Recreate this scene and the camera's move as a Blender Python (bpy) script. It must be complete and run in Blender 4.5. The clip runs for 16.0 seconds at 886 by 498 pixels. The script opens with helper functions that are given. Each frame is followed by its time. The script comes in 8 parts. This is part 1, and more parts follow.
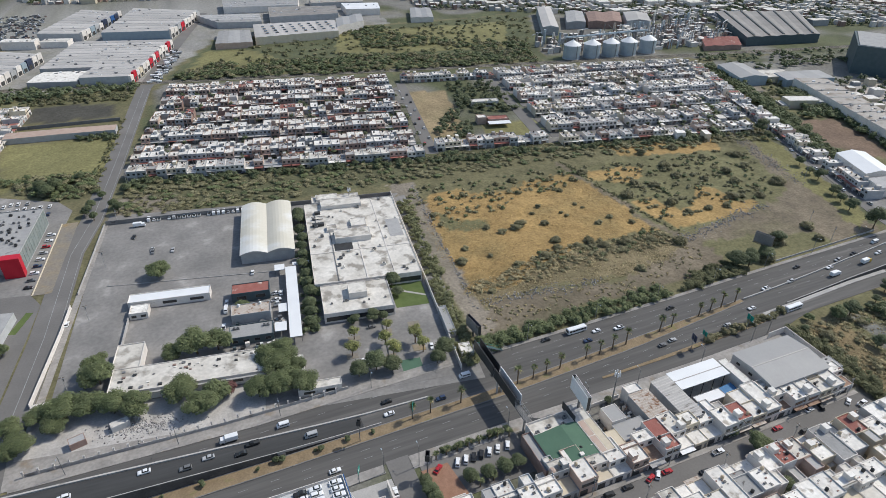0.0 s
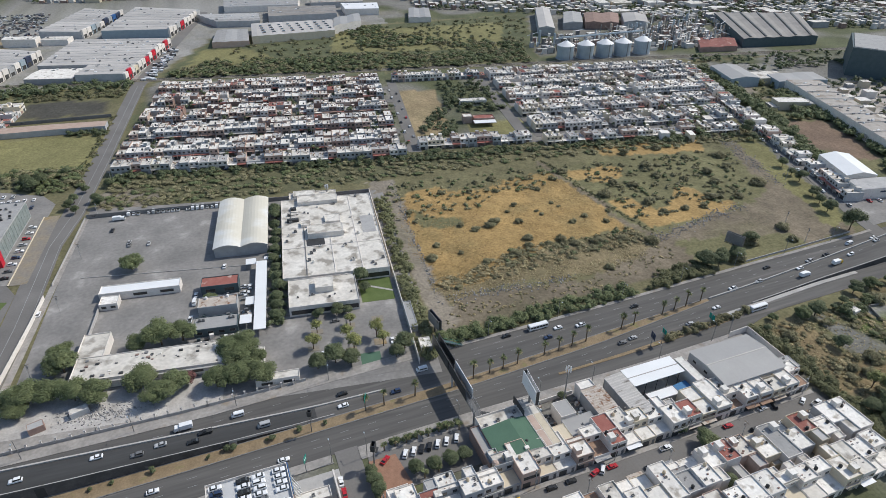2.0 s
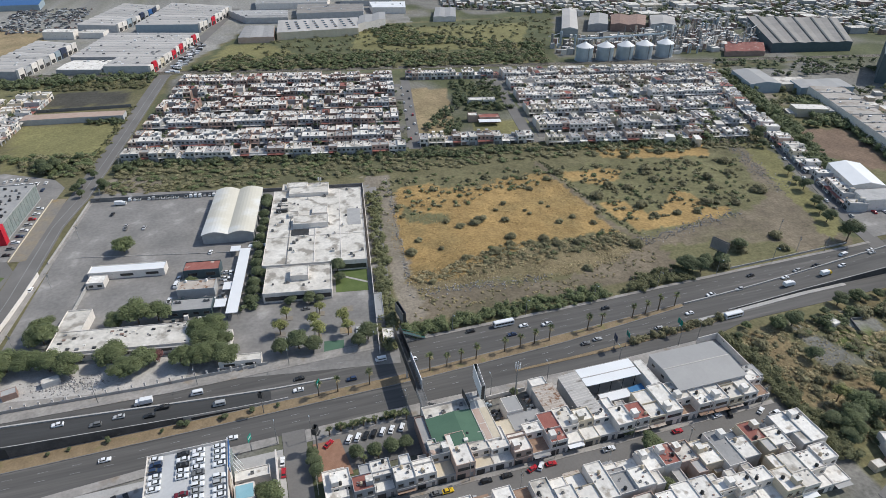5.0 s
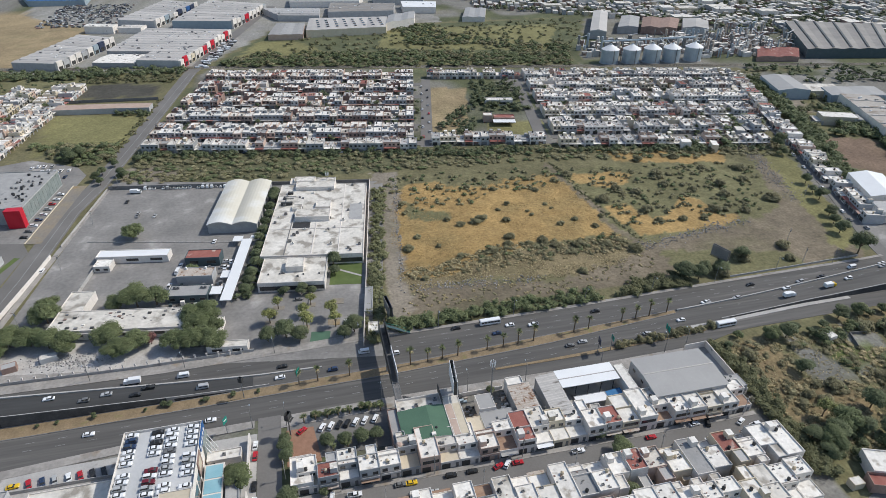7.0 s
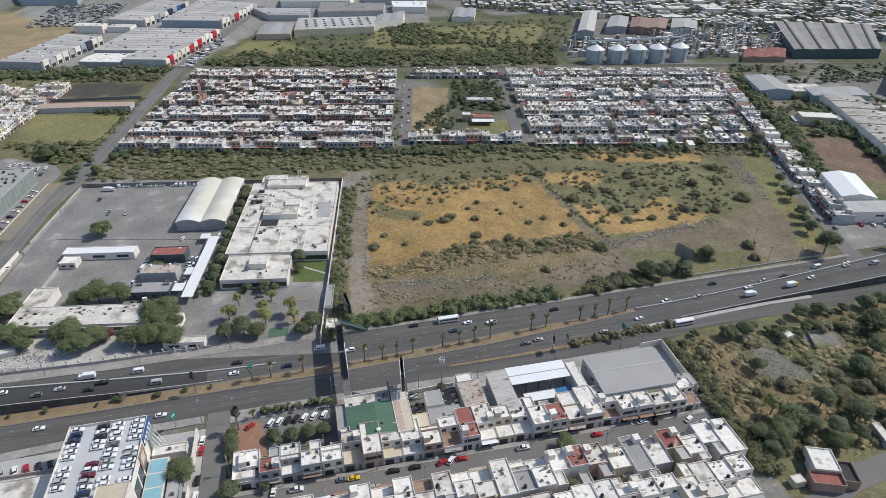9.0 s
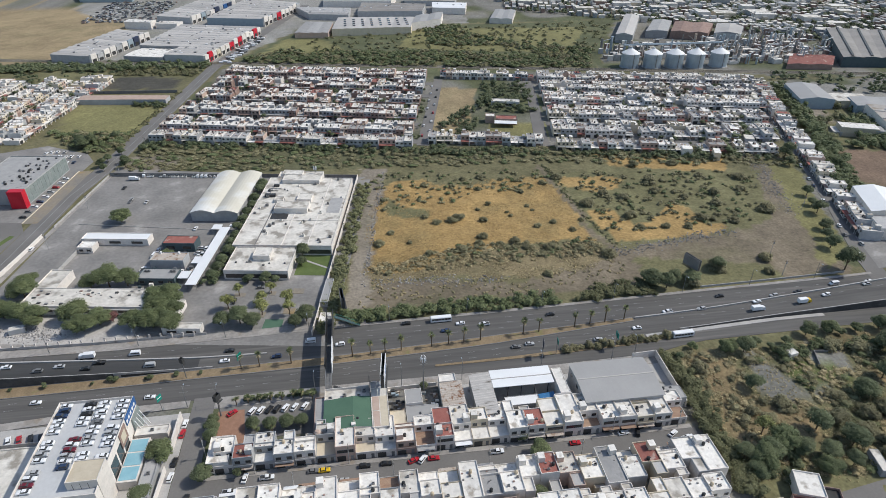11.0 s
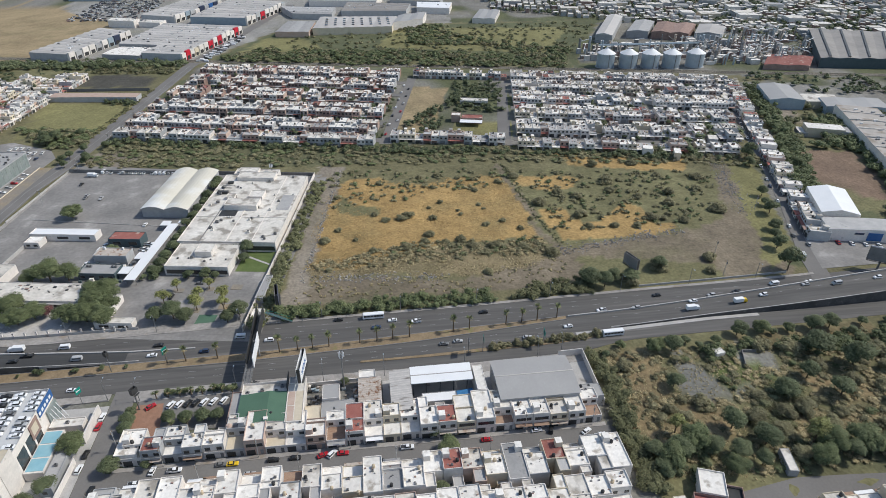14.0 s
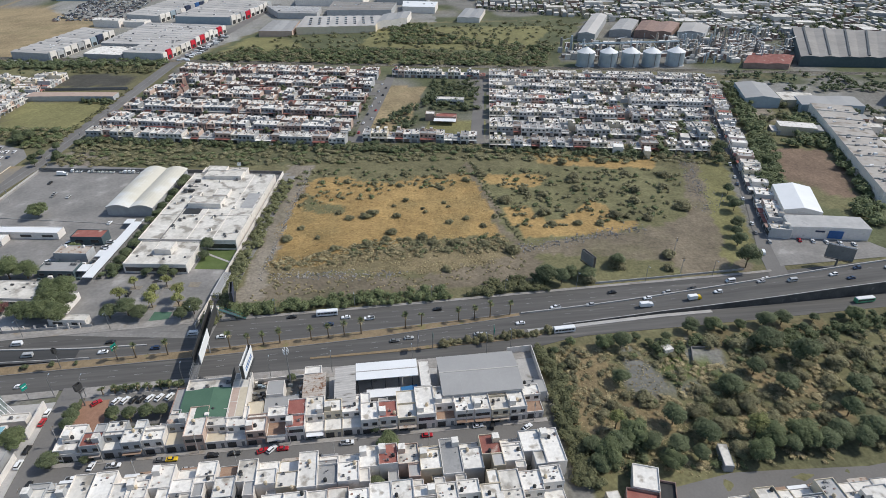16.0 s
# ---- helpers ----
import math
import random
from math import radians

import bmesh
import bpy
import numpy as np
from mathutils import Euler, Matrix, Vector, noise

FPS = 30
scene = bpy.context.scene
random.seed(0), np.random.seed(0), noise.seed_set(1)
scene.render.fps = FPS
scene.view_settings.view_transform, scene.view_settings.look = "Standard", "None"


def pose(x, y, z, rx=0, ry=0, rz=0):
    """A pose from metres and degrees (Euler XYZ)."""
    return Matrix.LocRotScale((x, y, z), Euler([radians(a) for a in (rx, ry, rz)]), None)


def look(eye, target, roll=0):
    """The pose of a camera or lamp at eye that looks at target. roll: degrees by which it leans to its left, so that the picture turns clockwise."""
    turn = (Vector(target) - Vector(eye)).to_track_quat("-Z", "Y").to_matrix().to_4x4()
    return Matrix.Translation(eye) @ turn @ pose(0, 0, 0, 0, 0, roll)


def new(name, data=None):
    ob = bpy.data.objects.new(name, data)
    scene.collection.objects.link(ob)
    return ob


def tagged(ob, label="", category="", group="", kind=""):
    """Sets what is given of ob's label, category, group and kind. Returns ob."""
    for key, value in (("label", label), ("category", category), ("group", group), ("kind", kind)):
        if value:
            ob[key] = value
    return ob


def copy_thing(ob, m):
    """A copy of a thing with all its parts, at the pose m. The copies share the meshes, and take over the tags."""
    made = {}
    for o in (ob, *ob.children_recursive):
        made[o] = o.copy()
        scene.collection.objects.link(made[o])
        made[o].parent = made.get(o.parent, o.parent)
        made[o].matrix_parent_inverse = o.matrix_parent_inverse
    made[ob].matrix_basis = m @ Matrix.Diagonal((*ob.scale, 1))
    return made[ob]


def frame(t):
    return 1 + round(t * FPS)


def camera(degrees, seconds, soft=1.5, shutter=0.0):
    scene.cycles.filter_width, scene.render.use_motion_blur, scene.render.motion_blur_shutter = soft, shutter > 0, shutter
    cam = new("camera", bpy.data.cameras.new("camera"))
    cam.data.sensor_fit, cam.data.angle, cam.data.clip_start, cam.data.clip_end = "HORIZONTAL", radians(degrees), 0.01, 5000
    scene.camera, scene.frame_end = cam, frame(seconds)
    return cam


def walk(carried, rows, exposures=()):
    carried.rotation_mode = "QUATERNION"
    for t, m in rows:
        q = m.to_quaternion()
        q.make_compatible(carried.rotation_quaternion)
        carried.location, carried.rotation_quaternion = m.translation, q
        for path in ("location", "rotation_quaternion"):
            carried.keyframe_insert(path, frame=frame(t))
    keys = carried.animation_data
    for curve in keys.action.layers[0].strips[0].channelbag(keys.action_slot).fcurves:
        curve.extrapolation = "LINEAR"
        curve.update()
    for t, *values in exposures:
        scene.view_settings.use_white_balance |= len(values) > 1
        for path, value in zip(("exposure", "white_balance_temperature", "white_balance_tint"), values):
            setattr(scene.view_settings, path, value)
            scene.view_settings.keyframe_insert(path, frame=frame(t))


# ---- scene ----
cam = camera(71.5, 16.0, soft=0.6)
PATH = [
    (0, (-0.631, 1.085, 167.013), (0.041, 2.644, 165.955), 0.8),
    (0.5, (3.747, -1.748, 166.996), (4.399, -0.18, 165.94), 0.8),
    (1, (8.134, -4.544, 166.972), (8.779, -2.973, 165.915), 0.8),
    (1.5, (12.503, -7.26, 166.946), (13.144, -5.688, 165.889), 0.8),
    (2, (16.843, -9.841, 166.913), (17.482, -8.267, 165.857), 0.8),
    (2.5, (21.144, -12.276, 166.876), (21.784, -10.703, 165.82), 0.8),
    (3, (25.46, -14.657, 166.842), (26.091, -13.079, 165.788), 0.8),
    (3.5, (29.958, -17.098, 166.823), (30.538, -15.502, 165.768), 0.9),
    (4, (34.552, -19.487, 166.815), (35.122, -17.886, 165.759), 0.8),
    (6.5, (57.99, -30.239, 166.886), (58.402, -28.592, 165.83), 0.7),
    (7, (62.769, -32.111, 166.897), (63.172, -30.46, 165.841), 0.7),
    (7.5, (67.511, -33.784, 166.898), (67.909, -32.132, 165.843), 0.7),
    (8, (72.16, -35.362, 166.885), (72.554, -33.709, 165.83), 0.7),
    (8.5, (76.737, -36.799, 166.857), (77.128, -35.145, 165.802), 0.7),
    (9, (81.361, -38.072, 166.809), (81.752, -36.418, 165.754), 0.7),
    (9.2, (83.315, -38.514, 166.781), (83.683, -36.855, 165.726), 0.6),
    (11.5, (107.601, -43.249, 165.872), (107.843, -41.565, 164.822), 0.5),
    (12, (112.86, -44.206, 165.782), (113.097, -42.52, 164.732), 0.5),
    (12.5, (118.063, -45.15, 165.714), (118.296, -43.464, 164.664), 0.5),
    (13, (123.231, -46.073, 165.652), (123.461, -44.386, 164.603), 0.5),
    (13.5, (128.356, -47.003, 165.586), (128.585, -45.316, 164.536), 0.5),
    (14, (133.447, -47.955, 165.518), (133.674, -46.268, 164.468), 0.5),
    (14.5, (138.528, -48.935, 165.457), (138.755, -47.248, 164.407), 0.5),
    (15, (143.623, -49.956, 165.411), (143.848, -48.269, 164.36), 0.5),
    (15.5, (148.721, -50.997, 165.375), (148.946, -49.309, 164.325), 0.5),
    (16, (153.824, -52.049, 165.353), (154.047, -50.362, 164.302), 0.4),
]
walk(cam, [(t, look(eye, target, roll)) for t, eye, target, roll in PATH], exposures=[(0, -0.04, 6500, 8), (16, -0.04, 6500, 8)])

# ---- world, sun, exposure ----
SUN_EL, SUN_AZ = radians(47), radians(6)   # azimuth counted from +x towards +y: where the sun stands
world = bpy.data.worlds.new("sky")
scene.world = world
world.use_nodes = True
wn = world.node_tree.nodes
sky = wn.new("ShaderNodeTexSky")
sky.sky_type, sky.sun_disc = "NISHITA", False
sky.sun_elevation, sky.sun_rotation = SUN_EL, radians(90) - SUN_AZ
sky.dust_density = 1.0
world.node_tree.links.new(sky.outputs[0], wn["Background"].inputs[0])
wn["Background"].inputs[1].default_value = 0.14
sun = new("sun", bpy.data.lights.new("sun", "SUN"))
sun.data.energy, sun.data.angle, sun.data.color = 3.3, radians(0.6), (1.0, 0.962, 0.895)
sun.matrix_world = look((math.cos(SUN_AZ) * math.cos(SUN_EL) * 400, math.sin(SUN_AZ) * math.cos(SUN_EL) * 400, math.sin(SUN_EL) * 400), (0, 0, 0))


# ---- materials ----
def surf(name, c1, c2, scale=0.5, rough=0.85, metal=0.0, fine=6.0, fine_amount=0.25, bump=0.0, rand=0.0, island=0.0, stretch=(1, 1, 1), stain=None, stain_scale=0.15, stain_cut=0.6, spec=0.3):
    """A surface whose colour wanders between c1 and c2 at a coarse and a fine scale, with stains, relief and a change from piece to piece."""
    m = bpy.data.materials.new(name)
    m.use_nodes = True
    t = m.node_tree
    n, link = t.nodes, t.links.new
    bsdf = n["Principled BSDF"]
    bsdf.inputs["Roughness"].default_value, bsdf.inputs["Metallic"].default_value = rough, metal
    bsdf.inputs["Specular IOR Level"].default_value = spec
    geo = n.new("ShaderNodeNewGeometry")
    mp = n.new("ShaderNodeMapping")
    mp.inputs["Scale"].default_value = stretch
    link(geo.outputs["Position"], mp.inputs[0])

    def tex(s, detail=4.0):
        a = n.new("ShaderNodeTexNoise")
        a.inputs["Scale"].default_value, a.inputs["Detail"].default_value = s, detail
        link(mp.outputs[0], a.inputs["Vector"])
        return a.outputs["Fac"]

    def maths(op, a, b):
        q = n.new("ShaderNodeMath")
        q.operation = op
        for i, v in enumerate((a, b)):
            if isinstance(v, (int, float)):
                q.inputs[i].default_value = v
            else:
                link(v, q.inputs[i])
        return q.outputs[0]

    ramp = n.new("ShaderNodeMapRange")
    ramp.inputs["From Min"].default_value, ramp.inputs["From Max"].default_value = 0.3, 0.7
    link(tex(scale), ramp.inputs["Value"])
    mix = n.new("ShaderNodeMix")
    mix.data_type = "RGBA"
    mix.inputs["A"].default_value, mix.inputs["B"].default_value = (*c1, 1), (*c2, 1)
    link(ramp.outputs[0], mix.inputs["Factor"])
    col = mix.outputs["Result"]
    if stain:
        cut = n.new("ShaderNodeMapRange")
        cut.inputs["From Min"].default_value, cut.inputs["From Max"].default_value = stain_cut, stain_cut + 0.12
        link(tex(stain_scale, 7.0), cut.inputs["Value"])
        sm = n.new("ShaderNodeMix")
        sm.data_type = "RGBA"
        sm.inputs["B"].default_value = (*stain, 1)
        link(cut.outputs[0], sm.inputs["Factor"]), link(col, sm.inputs["A"])
        col = sm.outputs["Result"]
    f = tex(fine, 5.0)
    value = maths("ADD", maths("MULTIPLY", maths("SUBTRACT", f, 0.5), fine_amount * 2), 1.0)
    if rand:
        oi = n.new("ShaderNodeObjectInfo")
        value = maths("MULTIPLY", value, maths("ADD", maths("MULTIPLY", maths("SUBTRACT", oi.outputs["Random"], 0.5), 2 * rand), 1.0))
    if island:
        value = maths("MULTIPLY", value, maths("ADD", maths("MULTIPLY", maths("SUBTRACT", geo.outputs["Random Per Island"], 0.5), 2 * island), 1.0))
    hsv = n.new("ShaderNodeHueSaturation")
    link(value, hsv.inputs["Value"]), link(col, hsv.inputs["Color"])
    link(hsv.outputs[0], bsdf.inputs["Base Color"])
    if bump:
        b = n.new("ShaderNodeBump")
        b.inputs["Strength"].default_value, b.inputs["Distance"].default_value = 0.6, bump
        link(f, b.inputs["Height"]), link(b.outputs[0], bsdf.inputs["Normal"])
    return m


def g(v, warm=0.0):
    return (v * (1 + warm), v, v * (1 - warm))


M = {
    "asphalt_old": surf("asphalt_old", g(0.15, 0.06), g(0.185, 0.06), 0.06, 0.9, fine=1.2, fine_amount=0.16, stain=g(0.2, 0.06), stain_scale=0.05, stain_cut=0.62),
    "asphalt_lot": surf("asphalt_lot", g(0.185, 0.05), g(0.265, 0.06), 0.07, 0.92, fine=0.6, fine_amount=0.3, stain=g(0.36, 0.06), stain_scale=0.07, stain_cut=0.6),
    "asphalt_road": surf("asphalt_road", g(0.082, 0.05), g(0.122, 0.06), 0.25, 0.85, fine=0.9, fine_amount=0.3, stretch=(0.05, 1, 1), stain=g(0.16, 0.07), stain_scale=0.22, stain_cut=0.57),
    "asphalt_dark": surf("asphalt_dark", g(0.045), g(0.065), 0.25, 0.85, fine=1.5, fine_amount=0.2, stretch=(0.06, 1, 1)),
    "concrete": surf("concrete", g(0.36, 0.04), g(0.44, 0.05), 0.2, 0.9, fine=2, fine_amount=0.2, stain=g(0.22, 0.08), stain_scale=0.25),
    "concrete_dark": surf("concrete_dark", g(0.17, 0.03), g(0.23, 0.04), 0.2, 0.9, fine=2, fine_amount=0.25, stain=g(0.1, 0.05), stain_scale=0.3),
    "pavement": surf("pavement", g(0.24, 0.07), g(0.34, 0.08), 0.15, 0.9, fine=0.8, fine_amount=0.35, stain=(0.25, 0.2, 0.15), stain_scale=0.12, stain_cut=0.58),
    # dirty concrete, darkened further to carry the shade of the south-facing ramp walls
    "wall_shaded": surf("wall_shaded", g(0.07, 0.03), g(0.11, 0.04), 0.2, 0.95, fine=1.5, fine_amount=0.3, stain=g(0.17, 0.06), stain_scale=0.3, stain_cut=0.62),
    "ballast": surf("ballast", (0.2, 0.18, 0.14), (0.27, 0.24, 0.19), 0.1, 0.95, fine=0.8, fine_amount=0.3),
    "line": surf("line", g(0.24), g(0.36), 0.5, 0.7, fine=3, fine_amount=0.4),
    "line_yellow": surf("line_yellow", (0.45, 0.35, 0.12), (0.5, 0.4, 0.15), 0.5, 0.7, fine=3, fine_amount=0.4),
    "dry_median": surf("dry_median", (0.21, 0.155, 0.095), (0.28, 0.21, 0.13), 0.3, 0.95, fine=1.6, fine_amount=0.35, bump=0.1, stain=(0.2, 0.18, 0.08), stain_scale=0.2),
    "dusty": surf("dusty", g(0.2, 0.08), (0.28, 0.235, 0.17), 0.12, 0.95, fine=0.8, fine_amount=0.3, stain=(0.3, 0.22, 0.12), stain_scale=0.08, stain_cut=0.56),
    "roof_tile": surf("roof_tile", (0.27, 0.17, 0.12), (0.36, 0.25, 0.18), 0.5, 0.9, fine=3, fine_amount=0.3, stretch=(1, 3, 1)),
    "rubble": surf("rubble", g(0.33, 0.07), g(0.5, 0.06), 0.2, 0.95, fine=1.5, fine_amount=0.3, island=0.25),
    "roof_white": surf("roof_white", (0.68, 0.64, 0.585), (0.8, 0.765, 0.71), 0.2, 0.8, fine=0.8, fine_amount=0.22, stain=(0.4, 0.355, 0.3), stain_scale=0.3, stain_cut=0.56, rand=0.1),
    "roof_old": surf("roof_old", (0.56, 0.52, 0.46), (0.72, 0.68, 0.62), 0.12, 0.9, fine=0.7, fine_amount=0.26, stain=(0.32, 0.29, 0.25), stain_scale=0.16, stain_cut=0.51),
    "deck_pale": surf("deck_pale", g(0.48), g(0.55), 0.1, 0.8, fine=1.0, fine_amount=0.1),
    "roof_grey": surf("roof_grey", g(0.33, 0.02), g(0.42, 0.03), 0.2, 0.85, fine=1.5, fine_amount=0.15, stain=g(0.24), stain_scale=0.2, rand=0.2),
    "roof_dark": surf("roof_dark", g(0.05), g(0.075), 0.3, 0.85, fine=2, fine_amount=0.2, rand=0.3),
    "roof_red": surf("roof_red", (0.24, 0.085, 0.07), (0.31, 0.13, 0.105), 0.3, 0.85, fine=2, fine_amount=0.2, stain=(0.5, 0.42, 0.36), stain_scale=0.25, rand=0.2),
    "roof_green": surf("roof_green", (0.075, 0.14, 0.095), (0.09, 0.165, 0.11), 0.2, 0.75, fine=2, fine_amount=0.1),
    "sheet_cream": surf("sheet_cream", (0.58, 0.54, 0.45), (0.66, 0.62, 0.53), 0.05, 0.6, fine=1, fine_amount=0.08, stain=(0.7, 0.69, 0.66), stain_scale=0.05, stain_cut=0.5),
    "sheet_white": surf("sheet_white", g(0.74), g(0.8), 0.1, 0.55, fine=2, fine_amount=0.06),
    "sheet_grey": surf("sheet_grey", g(0.32, 0.03), g(0.36, 0.03), 0.08, 0.6, fine=1, fine_amount=0.06),
    "sheet_light": surf("sheet_light", g(0.40, 0.06), g(0.48, 0.07), 0.03, 0.65, fine=0.4, fine_amount=0.12, rand=0.12),
    "sheet_tan": surf("sheet_tan", g(0.22, 0.08), g(0.29, 0.09), 0.05, 0.7, fine=0.4, fine_amount=0.15),
    "roof_beige": surf("roof_beige", g(0.33, 0.1), g(0.42, 0.1), 0.06, 0.85, fine=0.4, fine_amount=0.22, stain=(0.27, 0.23, 0.19), stain_scale=0.12, stain_cut=0.52),
    "sheet_rust": surf("sheet_rust", (0.40, 0.33, 0.27), (0.5, 0.45, 0.4), 0.25, 0.75, fine=2.5, fine_amount=0.2, stain=(0.2, 0.1, 0.055), stain_scale=0.6, stain_cut=0.54, island=0.3),
    "sheet_stripe": surf("sheet_stripe", g(0.40, 0.06), g(0.5, 0.07), 0.4, 0.75, fine=2.5, fine_amount=0.15, stain=(0.16, 0.14, 0.12), stain_scale=0.5, stretch=(0.25, 1.6, 1), stain_cut=0.56, island=0.25),
    "wall_white": surf("wall_white", g(0.6, 0.08), g(0.7, 0.08), 0.3, 0.85, fine=1.5, fine_amount=0.14, stain=(0.5, 0.46, 0.4), stain_scale=0.3, stain_cut=0.62, rand=0.08),
    "wall_cream": surf("wall_cream", (0.55, 0.47, 0.35), (0.62, 0.54, 0.42), 0.3, 0.85, fine=1.5, fine_amount=0.1, rand=0.15),
    "wall_grey": surf("wall_grey", g(0.36), g(0.44), 0.3, 0.9, fine=1.5, fine_amount=0.12, rand=0.2),
    "wall_brick": surf("wall_brick", (0.26, 0.175, 0.145), (0.35, 0.245, 0.205), 0.3, 0.9, fine=2.5, fine_amount=0.25, rand=0.15),
    "wall_peach": surf("wall_peach", (0.46, 0.33, 0.27), (0.52, 0.4, 0.33), 0.3, 0.85, fine=1.5, fine_amount=0.1, rand=0.2),
    "wall_blue": surf("wall_blue", (0.27, 0.33, 0.37), (0.31, 0.37, 0.41), 0.3, 0.8, fine=1.5, fine_amount=0.1),
    "wall_teal": surf("wall_teal", (0.07, 0.1, 0.11), (0.09, 0.12, 0.13), 0.3, 0.7, fine=1.5, fine_amount=0.1),
    "court_blue": surf("court_blue", (0.22, 0.42, 0.5), (0.27, 0.47, 0.54), 0.3, 0.6, fine=2, fine_amount=0.08),
    "tarp_blue": surf("tarp_blue", (0.04, 0.16, 0.34), (0.06, 0.2, 0.4), 0.6, 0.5, fine=3, fine_amount=0.15),
    "paint_red": surf("paint_red", (0.5, 0.012, 0.03), (0.56, 0.02, 0.04), 0.3, 0.4, fine=2, fine_amount=0.05),
    "paint_green": surf("paint_green", (0.02, 0.2, 0.16), (0.03, 0.24, 0.2), 0.4, 0.5, fine=2, fine_amount=0.06),
    "brick_paving": surf("brick_paving", (0.27, 0.15, 0.1), (0.33, 0.19, 0.13), 0.4, 0.9, fine=3, fine_amount=0.25),
    "glass_dark": surf("glass_dark", g(0.035), g(0.055), 0.6, 0.12, fine=2, fine_amount=0.1, spec=0.6),
    "glass_green": surf("glass_green", (0.2, 0.24, 0.23), (0.27, 0.3, 0.29), 0.3, 0.2, fine=1, fine_amount=0.1, spec=0.6),
    "door_metal": surf("door_metal", g(0.16), g(0.22), 0.5, 0.5, fine=3, fine_amount=0.15, rand=0.4),
    "steel": surf("steel", g(0.2), g(0.27), 0.5, 0.5, 0.4, fine=3, fine_amount=0.15),
    "steel_dark": surf("steel_dark", g(0.05), g(0.07), 0.5, 0.5, 0.2, fine=3, fine_amount=0.15),
    "galvanized": surf("galvanized", (0.34, 0.40, 0.45), (0.43, 0.49, 0.54), 0.15, 0.45, 0.35, fine=1, fine_amount=0.1),
    "tank_black": surf("tank_black", g(0.03), g(0.045), 0.5, 0.5, fine=3, fine_amount=0.1),
    "tank_beige": surf("tank_beige", (0.5, 0.4, 0.28), (0.55, 0.45, 0.32), 0.5, 0.5, fine=3, fine_amount=0.1),
    "sign_white": surf("sign_white", g(0.75), g(0.8), 0.5, 0.5, fine=2, fine_amount=0.05),
    "sign_navy": surf("sign_navy", (0.035, 0.045, 0.08), (0.05, 0.06, 0.1), 0.5, 0.5, fine=2, fine_amount=0.05),
    "sign_blue": surf("sign_blue", (0.03, 0.1, 0.27), (0.045, 0.13, 0.32), 0.5, 0.5, fine=2, fine_amount=0.05),
    "sign_green": surf("sign_green", (0.01, 0.22, 0.17), (0.015, 0.26, 0.2), 0.5, 0.5, fine=2, fine_amount=0.05),
    "rubber": surf("rubber", g(0.018), g(0.025), 1.0, 0.9, fine=4),
    "lamp_glass": surf("lamp_glass", g(0.6), g(0.7), 1.0, 0.2, fine=4, fine_amount=0.05),
    "tail_red": surf("tail_red", (0.35, 0.01, 0.01), (0.4, 0.02, 0.02), 1.0, 0.25, fine=4, fine_amount=0.05),
    "bark": surf("bark", (0.12, 0.09, 0.06), (0.17, 0.13, 0.09), 0.8, 0.95, fine=6, fine_amount=0.3),
    "leaf": surf("leaf", (0.1, 0.122, 0.054), (0.145, 0.165, 0.075), 0.12, 0.75, fine=1.2, fine_amount=0.3, island=0.3, rand=0.15),
    "leaf_dark": surf("leaf_dark", (0.088, 0.108, 0.053), (0.13, 0.147, 0.074), 0.08, 0.75, fine=1.2, fine_amount=0.3, island=0.3, rand=0.15),
    "leaf_olive": surf("leaf_olive", (0.13, 0.134, 0.065), (0.18, 0.178, 0.088), 0.07, 0.8, fine=0.8, fine_amount=0.3, island=0.3, rand=0.2),
    "leaf_yellow": surf("leaf_yellow", (0.17, 0.18, 0.06), (0.24, 0.24, 0.09), 0.4, 0.7, fine=1.5, fine_amount=0.25, island=0.4, rand=0.15),
    "leaf_scrub": surf("leaf_scrub", (0.16, 0.15, 0.082), (0.22, 0.198, 0.11), 0.06, 0.8, fine=0.6, fine_amount=0.3, island=0.3, rand=0.2),
    "leaf_red": surf("leaf_red", (0.12, 0.05, 0.05), (0.17, 0.08, 0.07), 0.4, 0.7, fine=1.5, fine_amount=0.25, island=0.4),
    "dry_grass": surf("dry_grass", (0.34, 0.225, 0.095), (0.42, 0.29, 0.13), 0.1, 0.95, fine=0.8, fine_amount=0.2, island=0.35),
    "dry_reed": surf("dry_reed", (0.27, 0.22, 0.12), (0.36, 0.3, 0.17), 0.1, 0.95, fine=0.8, fine_amount=0.2, island=0.4),
    "stone": surf("stone", g(0.26, 0.05), g(0.36, 0.06), 0.5, 0.95, fine=3, fine_amount=0.3, island=0.35),
    "lawn": surf("lawn", (0.09, 0.125, 0.04), (0.12, 0.155, 0.055), 0.3, 0.95, fine=2, fine_amount=0.25),
}


